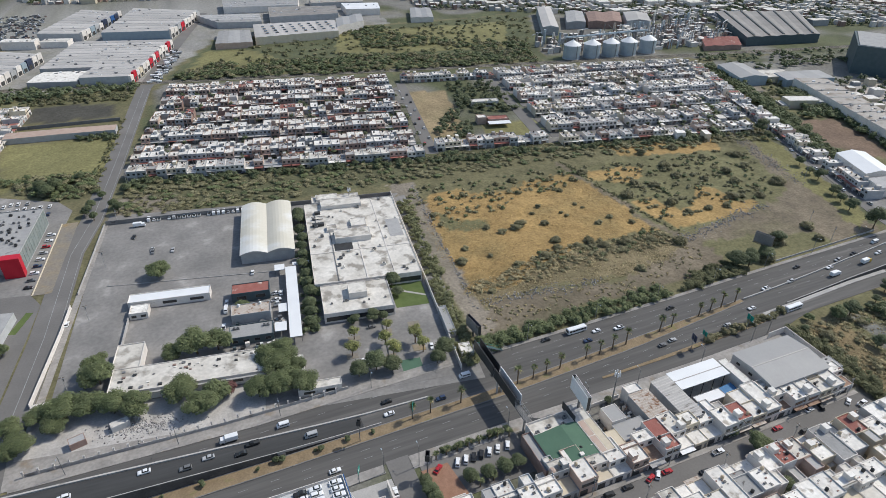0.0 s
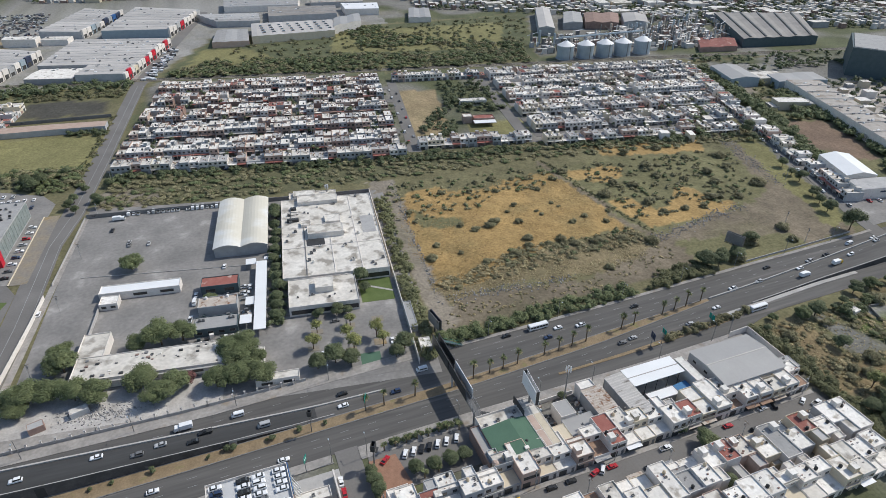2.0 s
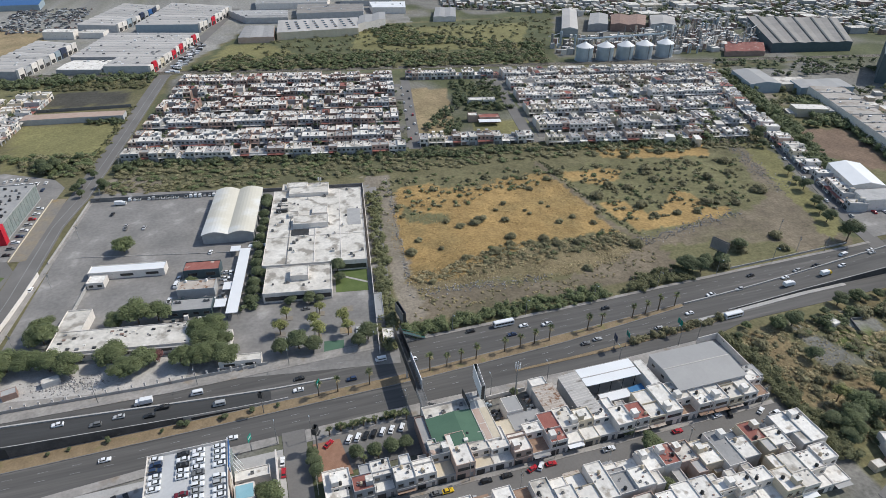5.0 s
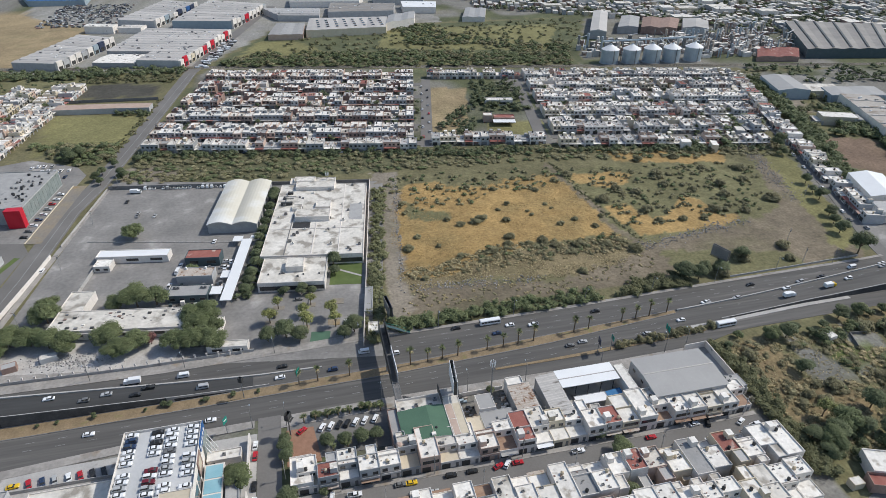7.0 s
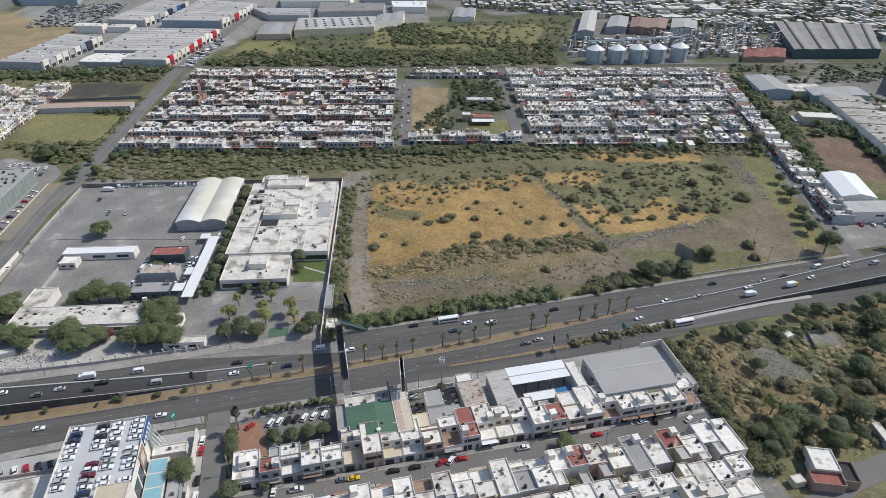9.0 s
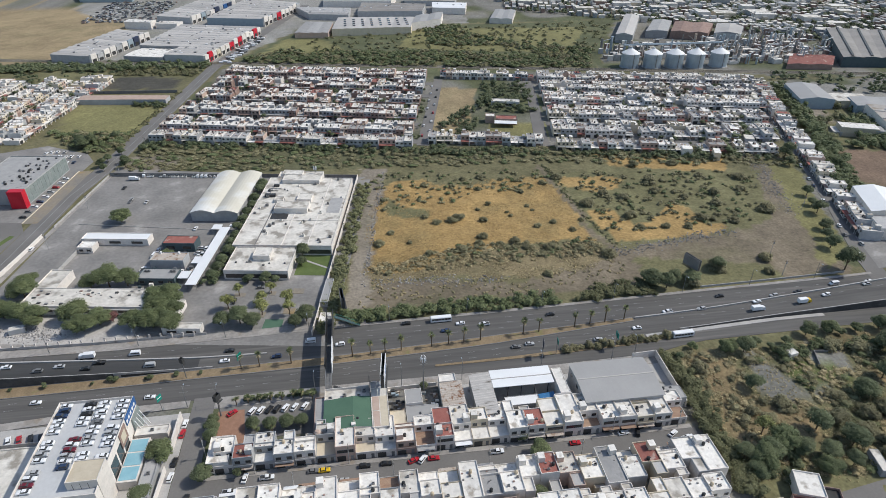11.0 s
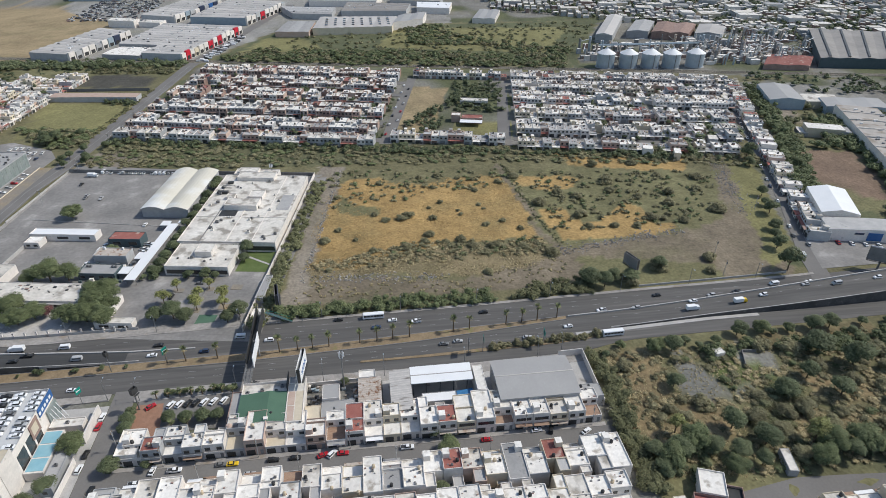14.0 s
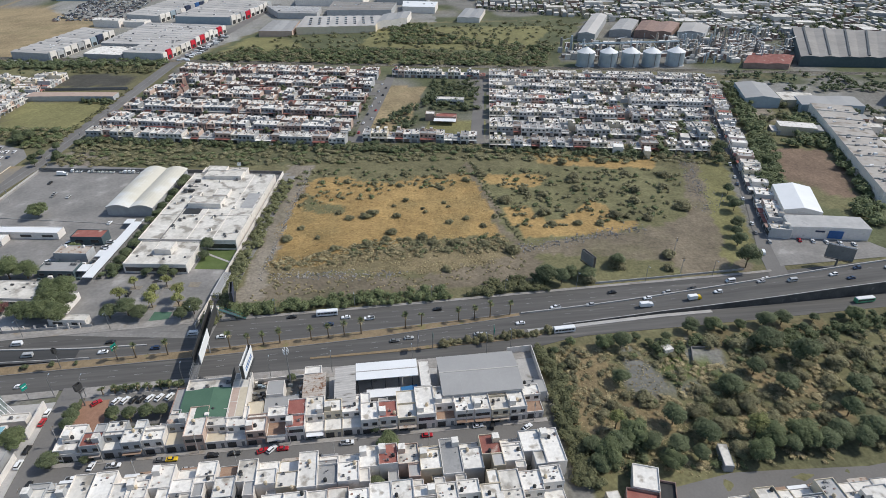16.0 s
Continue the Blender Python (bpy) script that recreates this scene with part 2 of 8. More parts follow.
# ---- mesh tools ----
class Mesh:
    """Collects plain faces with material slots; made into one mesh object by part() or thing()."""

    def __init__(self):
        self.v, self.f, self.i, self.mats = [], [], [], []

    def slot(self, mat):
        if mat not in self.mats:
            self.mats.append(mat)
        return self.mats.index(mat)

    def face(self, pts, mat):
        k = len(self.v)
        self.v += [tuple(p) for p in pts]
        self.f.append(tuple(range(k, k + len(pts))))
        self.i.append(self.slot(mat))
        return self

    def prism(self, pts, z0, z1, mat, top=None, bottom=False, taper=None):
        """A solid over the outline pts (counter-clockwise) from z0 to z1; taper: outline of the top."""
        k, n, s = len(self.v), len(pts), self.slot(mat)
        hi = taper or pts
        self.v += [(x, y, z0) for x, y in pts] + [(x, y, z1) for x, y in hi]
        for a in range(n):
            b = (a + 1) % n
            self.f.append((k + a, k + b, k + n + b, k + n + a))
            self.i.append(s)
        self.f.append(tuple(range(k + n, k + 2 * n)))
        self.i.append(self.slot(top) if top else s)
        if bottom:
            self.f.append(tuple(range(k + n - 1, k - 1, -1)))
            self.i.append(s)
        return self

    def box(self, x0, x1, y0, y1, z0, z1, mat, top=None, bottom=True):
        return self.prism([(x0, y0), (x1, y0), (x1, y1), (x0, y1)], z0, z1, mat, top, bottom)

    def tube(self, a, b, r0, r1, mat, n=8, cap=True):
        a, b = Vector(a), Vector(b)
        d = (b - a).normalized()
        u = d.orthogonal().normalized()
        w = d.cross(u)
        k, s = len(self.v), self.slot(mat)
        for c, r in ((a, r0), (b, r1)):
            for j in range(n):
                q = 2 * math.pi * j / n
                self.v.append(tuple(c + (u * math.cos(q) + w * math.sin(q)) * r))
        for j in range(n):
            self.f.append((k + j, k + (j + 1) % n, k + n + (j + 1) % n, k + n + j))
            self.i.append(s)
        if cap:
            self.f.append(tuple(range(k + 2 * n - 1, k + n - 1, -1))[::-1])
            self.i.append(s)
            self.f.append(tuple(range(k + n - 1, k - 1, -1)))
            self.i.append(s)
        return self

    def data(self, name):
        me = bpy.data.meshes.new(name)
        me.from_pydata(self.v, [], self.f)
        for m in self.mats:
            me.materials.append(M[m] if isinstance(m, str) else m)
        me.polygons.foreach_set("material_index", self.i)
        me.update()
        return me


def part(name, mesh, parent, label=""):
    """One mesh object under a thing or a part; mesh is a Mesh or shared mesh data."""
    ob = new(name, mesh.data(name) if isinstance(mesh, Mesh) else mesh)
    ob.parent = parent
    return tagged(ob, label)


def thing(name, label, category, m=None, group="", kind="", mesh=None):
    ob = new(name, mesh.data(name) if isinstance(mesh, Mesh) else mesh)
    if m is not None:
        ob.matrix_basis = m
    return tagged(ob, label, category, group, kind)


def structure(name, mesh, label, category="ground"):
    return thing(name, label, category, kind="structure", mesh=mesh)


class Local:
    """A plan frame turned by angle degrees about an origin."""

    def __init__(self, ox, oy, angle):
        self.o, self.a = (ox, oy), radians(angle)

    def xy(self, u, v):
        c, s = math.cos(self.a), math.sin(self.a)
        return self.o[0] + u * c - v * s, self.o[1] + u * s + v * c

    def m(self, u, v, z=0.0, turn=0.0):
        x, y = self.xy(u, v)
        return pose(x, y, z, 0, 0, math.degrees(self.a) + turn)


WORKS = Local(0, 200, -8.5)      # the walled works beside the highway
GRID = Local(-42, 401, -10.8)    # the housing estate behind the fields
EAST = Local(349, 179, -20.0)    # the street that leaves the highway to the north-east (v runs along it)


# ---- the ground: one sheet whose cover changes from place to place ----
def inside(px, py, poly):
    hit = np.zeros(px.shape, bool)
    for (x0, y0), (x1, y1) in zip(poly, poly[1:] + poly[:1]):
        cross = (y0 > py) != (y1 > py)
        xx = (x1 - x0) * (py - y0) / ((y1 - y0) or 1e-9) + x0
        hit ^= cross & (px < xx)
    return hit


def wave_noise(x, y, size, seed):
    """Smooth value noise, 0 to 1, by a hashed lattice."""
    u, v = x / size, y / size
    i, j = np.floor(u).astype(int), np.floor(v).astype(int)
    fu, fv = u - i, v - j
    fu, fv = fu * fu * (3 - 2 * fu), fv * fv * (3 - 2 * fv)

    def hsh(a, b):
        q = np.sin(a * 127.1 + b * 311.7 + seed * 74.7) * 43758.5453
        return q - np.floor(q)
    return (hsh(i, j) * (1 - fu) + hsh(i + 1, j) * fu) * (1 - fv) + (hsh(i, j + 1) * (1 - fu) + hsh(i + 1, j + 1) * fu) * fv


COVER = {  # colours of the ground's covers
    "scrub": (0.16, 0.145, 0.078), "gold": (0.345, 0.23, 0.095), "olive": (0.155, 0.145, 0.074), "green": (0.1, 0.108, 0.056),
    "brown": (0.22, 0.175, 0.1), "dirt": (0.25, 0.215, 0.17), "gravel": (0.183, 0.15, 0.107), "town": (0.2, 0.19, 0.17), "ochre": (0.3, 0.23, 0.135),
    "thicket": (0.12, 0.118, 0.064), "waste": (0.17, 0.135, 0.072), "bare": (0.2, 0.14, 0.1), "meadow": (0.2, 0.185, 0.082),
    "paved": (0.27, 0.26, 0.24), "cinder": (0.08, 0.075, 0.062), "pad": (0.21, 0.205, 0.19), "straw": (0.27, 0.2, 0.11), "weed": (0.11, 0.135, 0.045),
}
REGIONS = [
    ("town", [(-900, 760), (1400, 760), (1400, 2000), (-900, 2000)]),
    ("town", [(-900, -300), (215, -300), (215, 135), (-900, 135)]),
    ("town", [(330, 180), (480, 480), (1400, 480), (1400, 180)]),
    ("town", [(-50, 395), (150, 360), (395, 325), (480, 490), (320, 525), (-20, 595)]),
    ("town", [(338, 530), (900, 420), (900, 770), (448, 765)]),
    ("green", [(-20, 590), (335, 528), (445, 760), (40, 740)]),
    ("thicket", [(-20, 590), (335, 528), (350, 585), (20, 655)]),
    ("meadow", [(150, 640), (330, 600), (390, 720), (180, 735)]),
    ("olive", [(60, 590), (330, 535), (345, 590), (70, 640)]),
    ("thicket", [(-58, 340), (100, 328), (235, 318), (400, 292), (400, 326), (235, 352), (150, 362), (-45, 398)]),
    ("meadow", [(-118, 400), (-52, 395), (-44, 470), (-122, 482)]),
    ("olive", [(-260, 545), (-40, 540), (-30, 610), (-280, 630)]),
    ("paved", [(-215, 606), (-28, 592), (40, 745), (250, 760), (260, 930), (-300, 1010), (-240, 840), (-165, 800)]),
    ("ochre", [(-700, 630), (-196, 612), (-186, 700), (-158, 745), (-172, 801), (-303, 927), (-700, 940)]),
    ("meadow", [(-2, 612), (22, 606), (92, 640), (70, 690), (30, 700)]),
    ("cinder", [(-117, 563), (-54, 552), (-56, 516), (-118, 526)]),
    ("thicket", [(-118, 416), (-60, 410), (-58, 380), (-74, 376), (-97, 388)]),
    ("dirt", [(-56, 340), (-20, 338), (-14, 362), (-46, 366)]),
    ("scrub", [(88, 168), (300, 172), (390, 300), (395, 326), (235, 352), (100, 330)]),
    ("gravel", [(90, 176), (104, 200), (170, 190), (232, 211), (297, 221), (345, 270), (362, 318), (392, 322), (378, 280), (335, 176), (233, 178), (180, 179)]),
    ("olive", [(232, 178), (300, 176), (300, 186), (236, 205)]),
    ("meadow", [(327, 180), (345, 190), (368, 245), (392, 310), (376, 316), (352, 250)]),
    ("brown", [(102, 198), (130, 199), (183, 194), (225, 204), (222, 220), (100, 216)]),
    ("gold", [(101, 208), (113, 203), (136, 210), (160, 220), (180, 228), (224, 220), (220, 250), (218, 304), (190, 302), (168, 294), (150, 296), (140, 309), (122, 306), (112, 290)]),
    ("olive", [(111, 286), (124, 272), (140, 268), (138, 258), (118, 262)]),
    ("olive", [(229, 308), (360, 295), (332, 232), (300, 224), (232, 214), (222, 240), (219, 290)]),
    ("gold", [(227, 252), (240, 256), (252, 236), (276, 236), (303, 229), (283, 219), (233, 219)]),
    ("gold", [(271, 249), (282, 259), (290, 250), (287, 233), (270, 229), (264, 236)]),
    ("gold", [(262, 331), (322, 322), (347, 313), (337, 297), (263, 311)]),
    ("gold", [(228, 300), (262, 296), (258, 280), (238, 276), (224, 290)]),
    ("dirt", [(90, 180), (99, 180), (118, 326), (104, 328)]),
    ("gravel", [(217, 322), (222, 322), (222, 288), (226, 238), (231, 213), (227, 212), (222, 238), (218, 288)]),
    ("olive", [(216, 60), (360, 60), (420, 136), (218, 134)]),
    ("straw", [(227, 132), (246, 129), (242, 104), (262, 97), (259, 86), (228, 81), (218, 96)]),
    ("waste", [(262, 130), (300, 136), (345, 134), (340, 122), (300, 126), (280, 127)]),
    ("weed", [(262, 118), (276, 124), (290, 112), (282, 104), (266, 108)]),
    ("straw", [(292, 117), (312, 108), (318, 96), (305, 92), (296, 104)]),
    ("straw", [(276, 92), (300, 90), (326, 92), (330, 84), (300, 80), (278, 84)]),
    ("thicket", [(262, 62), (360, 62), (420, 76), (420, 98), (330, 90), (300, 78), (270, 82)]),
    ("pad", [(247, 126), (258, 127), (262, 122), (252, 119)]),
    ("pad", [(244, 108), (253, 102), (264, 104), (263, 111), (258, 119), (250, 118)]),
    ("pad", [(276, 117), (289, 116.5), (295, 122.5), (279, 125)]),
    ("pad", [(262, 106), (272, 107), (276, 99), (271, 98)]),
    ("ochre", [(150, 378), (180, 374), (208, 488), (176, 496)]),
    ("meadow", [(196, 372), (240, 366), (246, 396), (204, 404)]),
    ("olive", [(395, 270), (450, 400), (520, 400), (470, 300), (425, 215)]),
    ("bare", [(413, 272), (438, 319), (472, 313), (443, 240), (428, 247)]),
    ("dirt", [(440, 376), (466, 414), (489, 407), (470, 368)]),
    ("paved", [(500, 420), (560, 400), (575, 450), (520, 470)]),
]


def cover(px, py):
    """The colour of the ground at each place: the last region that holds it, with ragged borders and a change at three scales."""
    jx = px + (wave_noise(px, py, 14, 3) - 0.5) * 5 + (wave_noise(px, py, 4, 5) - 0.5) * 4
    jy = py + (wave_noise(px, py, 14, 4) - 0.5) * 5 + (wave_noise(px, py, 4, 6) - 0.5) * 4
    col = np.tile(np.array(COVER["scrub"]), (px.size, 1))
    kind = np.zeros(px.size, int)
    names = list(COVER)
    for name, poly in REGIONS:
        h = inside(jx, jy, poly)
        col[h], kind[h] = COVER[name], names.index(name)
    mottle = 0.72 + 0.56 * wave_noise(px, py, 9, 1) * 0.6 + 0.56 * wave_noise(px, py, 35, 2) * 0.4
    green = np.clip(wave_noise(px, py, 22, 8) * 0.6 + wave_noise(px, py, 7, 9) * 0.4 - 0.52, 0, 1)[:, None] * 2.2
    gold = (kind == names.index("gold"))[:, None]
    col = col * (1 - green * 0.5) + np.array(COVER["olive"]) * green * 0.5 * np.where(gold, 0.9, 1.0)
    town = (kind == names.index("town"))
    patch = np.clip((wave_noise(px, py, 45, 11) - 0.45) * 4, 0, 1)[:, None] * town[:, None]
    col = col * (1 - patch) + np.array(COVER["green"]) * patch
    return col * mottle[:, None]


def ground_sheet():
    xs = np.concatenate([np.linspace(-4600, -700, 27), np.arange(-640, 78, 6.0), np.arange(80, 400, 2.0), np.arange(400, 900, 6.0), np.linspace(940, 4600, 27)])
    ys = np.concatenate([np.linspace(-4600, -160, 24), np.arange(-100, 165, 6.0), np.arange(166, 360, 2.0), np.arange(360, 900, 6.0), np.linspace(930, 4600, 27)])
    gx, gy = np.meshgrid(xs, ys)
    px, py = gx.ravel(), gy.ravel()
    rough = inside(px, py, [(104, 200), (300, 180), (390, 310), (100, 326)]) | inside(px, py, [(220, 60), (360, 60), (420, 134), (220, 130)])
    pz = np.where(rough, (wave_noise(px, py, 7, 21) - 0.5) * 0.5 + (wave_noise(px, py, 3, 22) - 0.5) * 0.3, 0.0) - 0.12
    nx, ny = len(xs), len(ys)
    idx = np.arange(nx * ny).reshape(ny, nx)
    faces = np.stack([idx[:-1, :-1], idx[:-1, 1:], idx[1:, 1:], idx[1:, :-1]], -1).reshape(-1, 4)
    me = bpy.data.meshes.new("ground")
    me.from_pydata(np.stack([px, py, pz], 1).tolist(), [], faces.tolist())
    att = me.color_attributes.new("cover", "FLOAT_COLOR", "POINT")
    att.data.foreach_set("color", np.concatenate([cover(px, py), np.ones((px.size, 1))], 1).astype(np.float32).ravel())
    m = surf("ground_cover", g(0.84), g(1.16), 0.3, 0.97, fine=0.7, fine_amount=0.55, bump=0.25)
    n, link = m.node_tree.nodes, m.node_tree.links.new
    a = n.new("ShaderNodeVertexColor")
    a.layer_name = "cover"
    mul = n.new("ShaderNodeMix")
    mul.data_type, mul.blend_type = "RGBA", "MULTIPLY"
    mul.inputs["Factor"].default_value = 1.0
    hsv = next(k for k in n if k.type == "HUE_SAT")
    link(hsv.outputs[0], mul.inputs["A"]), link(a.outputs[0], mul.inputs["B"])
    link(mul.outputs["Result"], n["Principled BSDF"].inputs["Base Color"])
    me.materials.append(m)
    structure("ground", me, "dry open ground with golden grass, scrub, dirt and town soil")


ground_sheet()


# ---- paved ground and roads ----
def slab(name, pts, z, mat, label, category="road", depth=0.3):
    return structure(name, Mesh().prism(pts, z - depth, z, mat), label, category)


def band(name, line, w0, w1, z, mat, label, category="road", depth=0.3, zs=None):
    """A strip between offsets w0 and w1 to the left of the line; zs: heights along it."""
    me = Mesh()
    pts = [Vector(p) for p in line]
    lo, hi = [], []
    for k, p in enumerate(pts):
        d = (pts[min(k + 1, len(pts) - 1)] - pts[max(k - 1, 0)]).normalized()
        nrm = Vector((-d.y, d.x))
        lo.append(p + nrm * w0), hi.append(p + nrm * w1)
    for k in range(len(pts) - 1):
        za, zb = (z, z) if zs is None else (zs[k] + z, zs[k + 1] + z)
        a, b, c, d = lo[k], lo[k + 1], hi[k + 1], hi[k]
        me.face([(*a, za), (*b, zb), (*c, zb), (*d, za)], mat)
        me.face([(*a, za - depth if zs is None else -0.2), (*b, zb - depth if zs is None else -0.2), (*b, zb), (*a, za)], mat)
        me.face([(*d, za), (*c, zb), (*c, zb - depth if zs is None else -0.2), (*d, za - depth if zs is None else -0.2)], mat)
    return structure(name, me, label, category)


def ylerp(x, knots):
    return float(np.interp(x, [k[0] for k in knots], [k[1] for k in knots]))


KERB_N = [(-600, 185), (-200, 168), (-56, 164.5), (0, 163.5), (80, 166), (168, 168), (258, 171), (330, 173), (420, 178), (900, 215)]
KERB_S = [(-600, 135), (-200, 128), (-44, 127), (0, 130.5), (85, 132), (160, 131.5), (215, 133), (235, 138), (330, 140), (400, 142), (900, 172)]
DIVIDE = [(-600, 174), (-200, 161), (-54, 157.5), (0, 155.5), (77, 153.2), (140, 154.5), (220, 156), (291, 161), (400, 168), (900, 200)]
MED_N = [(-600, 165), (-200, 150), (-50, 146.6), (5, 146.6), (88, 148.3), (150, 152.2), (215, 156.3)]
MED_S = [(-600, 160), (-200, 145), (-48, 141), (5, 142), (87, 144), (150, 147.5), (215, 154.5)]
RAMP_S = [(215, 145), (235, 146), (275, 148.4), (330, 149.3), (400, 151.5), (900, 182)]


def edge(knots, x0, x1, step=12.0, dy=0.0):
    n = max(2, int(abs(x1 - x0) / step) + 1)
    return [(x, ylerp(x, knots) + dy) for x in np.linspace(x0, x1, n)]


def between(name, south, north, x0, x1, z, mat, label, category="road", dz=None, ds=0.0, dn=0.0, foot=-0.3):
    """Paving between two edges; dz(x): its height along the way."""
    lo, hi = edge(south, x0, x1, dy=ds), edge(north, x0, x1, dy=dn)
    me = Mesh()
    for k in range(len(lo) - 1):
        za, zb = (z + (dz(lo[k][0]) if dz else 0), z + (dz(lo[k + 1][0]) if dz else 0))
        a, b, c, d = (*lo[k], za), (*lo[k + 1], zb), (*hi[k + 1], zb), (*hi[k], za)
        me.face([a, b, c, d], mat)
        me.face([(*lo[k], foot), (*lo[k + 1], foot), b, a], mat)
        me.face([d, c, (*hi[k + 1], foot), (*hi[k], foot)], mat)
    return structure(name, me, label, category)


def west_rise(x):
    return min(6.6, 0.052 * (34 - x)) if x < 34 else 0.0


def east_rise(x):
    t = min(max((x - 238) / 190, 0), 1)
    return 6.5 * t * t * (3 - 2 * t)


between("road_highway", KERB_S, KERB_N, -600, 900, 0.0, "asphalt_road", "wide grey asphalt highway with worn lanes")
between("median_strip", MED_S, MED_N, -600, 215, 0.16, "dry_median", "dry brown grass median strip with concrete kerbs", "median")
between("median_kerb_north", MED_N, MED_N, -600, 215, 0.2, "concrete_dark", "grey concrete kerb of the median", "kerb", dn=0.35)
between("median_kerb_south", MED_S, MED_S, -600, 215, 0.2, "concrete_dark", "grey concrete kerb of the median", "kerb", ds=-0.35)
between("ramp_west", MED_N, DIVIDE, -600, 34, 0.03, "asphalt_dark", "dark asphalt carriageway that climbs on a ramp", dz=west_rise, ds=0.4, dn=-0.4)
between("retaining_wall_west", MED_N, MED_N, -600, 4, 0.9, "wall_shaded", "concrete retaining wall with shade in its colour and a barrier on top", "wall", dz=west_rise, ds=0.36, dn=0.75)
between("barrier_west", MED_N, MED_N, -600, 40, 0.95, "concrete", "pale concrete barrier beside the ramp", "barrier", dz=west_rise, ds=0.42, dn=0.7)
between("barrier_divide", DIVIDE, DIVIDE, -600, 60, 0.5, "concrete", "pale concrete barrier between the carriageways", "barrier", dz=west_rise, ds=-0.3, dn=0.3)
between("ramp_east", RAMP_S, DIVIDE, 238, 900, 0.03, "asphalt_road", "grey asphalt carriageway that climbs to an overpass", dz=east_rise, ds=0.4, dn=-0.3)
between("retaining_wall_east", RAMP_S, RAMP_S, 236, 900, 0.75, "wall_shaded", "concrete retaining wall of the overpass ramp with shade in its colour", "wall", dz=east_rise, ds=-0.1, dn=0.3)
between("barrier_east_south", RAMP_S, RAMP_S, 232, 900, 0.9, "concrete", "pale concrete barrier on the ramp", "barrier", dz=east_rise, ds=0.0, dn=0.35)
between("barrier_east_north", DIVIDE, DIVIDE, 216, 900, 0.7, "concrete", "pale concrete barrier between the carriageways", "barrier", dz=east_rise, ds=-0.25, dn=0.25)
between("kerb_highway_east", RAMP_S, RAMP_S, 216, 300, 0.18, "concrete", "pale concrete kerb strip", "kerb", ds=-2.2, dn=-0.2)
between("median_strip_south", [(126, 137.2), (160, 137.4), (215, 139.5), (232, 143)], [(126, 138.2), (160, 138.9), (215, 142.5), (232, 145.2)], 126, 232, 0.16, "dry_median", "narrow dry median strip with low shrubs", "median")
between("pavement_north", KERB_N, KERB_N, -76, 100, 0.17, "pavement", "pale dusty concrete pavement beside the highway", "pavement", dn=4.6)
between("pavement_north_east", KERB_N, KERB_N, 100, 345, 0.15, "pavement", "pale broken concrete pavement along the field", "pavement", dn=1.7)
between("pavement_south", KERB_S, KERB_S, 44, 214, 0.17, "pavement", "pale concrete pavement before the shops", "pavement", ds=-5.5)
between("pavement_south_west", KERB_S, KERB_S, -120, 35, 0.17, "pavement", "pale concrete pavement before the showroom", "pavement", ds=-3.5)


def lane_marks():
    me = Mesh()
    rows = [(KERB_N, -3.6, -20, 330), (KERB_N, -7.0, 60, 330), (KERB_N, -10.4, 95, 215), (MED_S, -3.4, -120, 215), (MED_S, -6.8, -120, 215), (DIVIDE, -3.6, 235, 420)]
    for knots, dy, x0, x1 in rows:
        x = x0
        while x < x1:
            z = 0.045 + (east_rise(x) if knots is DIVIDE else 0)
            z2 = 0.045 + (east_rise(x + 4) if knots is DIVIDE else 0)
            ya, yb = ylerp(x, knots) + dy, ylerp(x + 4, knots) + dy
            me.face([(x, ya - 0.06, z), (x + 3, yb - 0.06, z2), (x + 3, yb + 0.06, z2), (x, ya + 0.06, z)], "line")
            x += 10
    structure("lane_marking", me, "faded white broken lane lines", "marking")


lane_marks()
band("road_west", [(-95, 60), (-86, 150), (-78, 211), (-74, 244), (-69, 311), (-61.5, 345), (-52, 420), (-33, 585), (-8, 700), (40, 900)], -6.0, 5.8, 0.02, "asphalt_old", "straight grey asphalt side road")
band("lane_line_west", [(-86, 150), (-78, 211), (-74, 244), (-69, 311), (-61.5, 345), (-52, 420), (-33, 585)], -0.1, 0.12, 0.045, "line", "faded white centre line of the side road", "marking", 0.02)
band("lane_edge_west", [(-78, 211), (-74, 244), (-69, 311), (-61.5, 345), (-52, 420), (-33, 585)], -5.0, -4.8, 0.045, "line", "faded white edge line of the side road", "marking", 0.02)
slab("floor_west_front", [(-240, 140), (-95, 140), (-86, 200), (-80.5, 246), (-78, 270), (-84, 282), (-150, 292), (-240, 300)], 0.01, "asphalt_old", "grey asphalt forecourts beside the side road", "yard")
band("verge_west", [(-82, 279), (-75.5, 347)], -7.6, 0.0, 0.07, "dusty", "dusty verge with dry grass and a pale kerb", "verge")
band("kerb_west", [(-82, 279), (-75.5, 347)], 0.0, 0.5, 0.3, "wall_cream", "pale yellowish kerb beside the verge", "kerb")
band("verge_islet", [(-88, 252), (-83, 266)], -3.0, 0.0, 0.08, "lawn", "small green islet between driveways", "verge")
band("path_west", [(-72.5, 200), (-67.2, 243), (-64.8, 262), (-55, 338)], -2.2, 0.5, 0.1, "pavement", "pale dusty pavement beside the side road", "pavement")
slab("road_corner_street", [(36.2, -60), (44.0, -60), (44.0, 132), (36.2, 132)], 0.02, "asphalt_old", "grey asphalt side street")
slab("road_house_street", [(44, 87.6), (212, 87.6), (212, 94.4), (44, 94.4)], 0.03, "asphalt_old", "worn grey asphalt street between row houses")
slab("pavement_house_north", [(46, 94.4), (211, 94.4), (211, 96.2), (46, 96.2)], 0.16, "pavement", "narrow concrete pavement before the houses", "pavement")
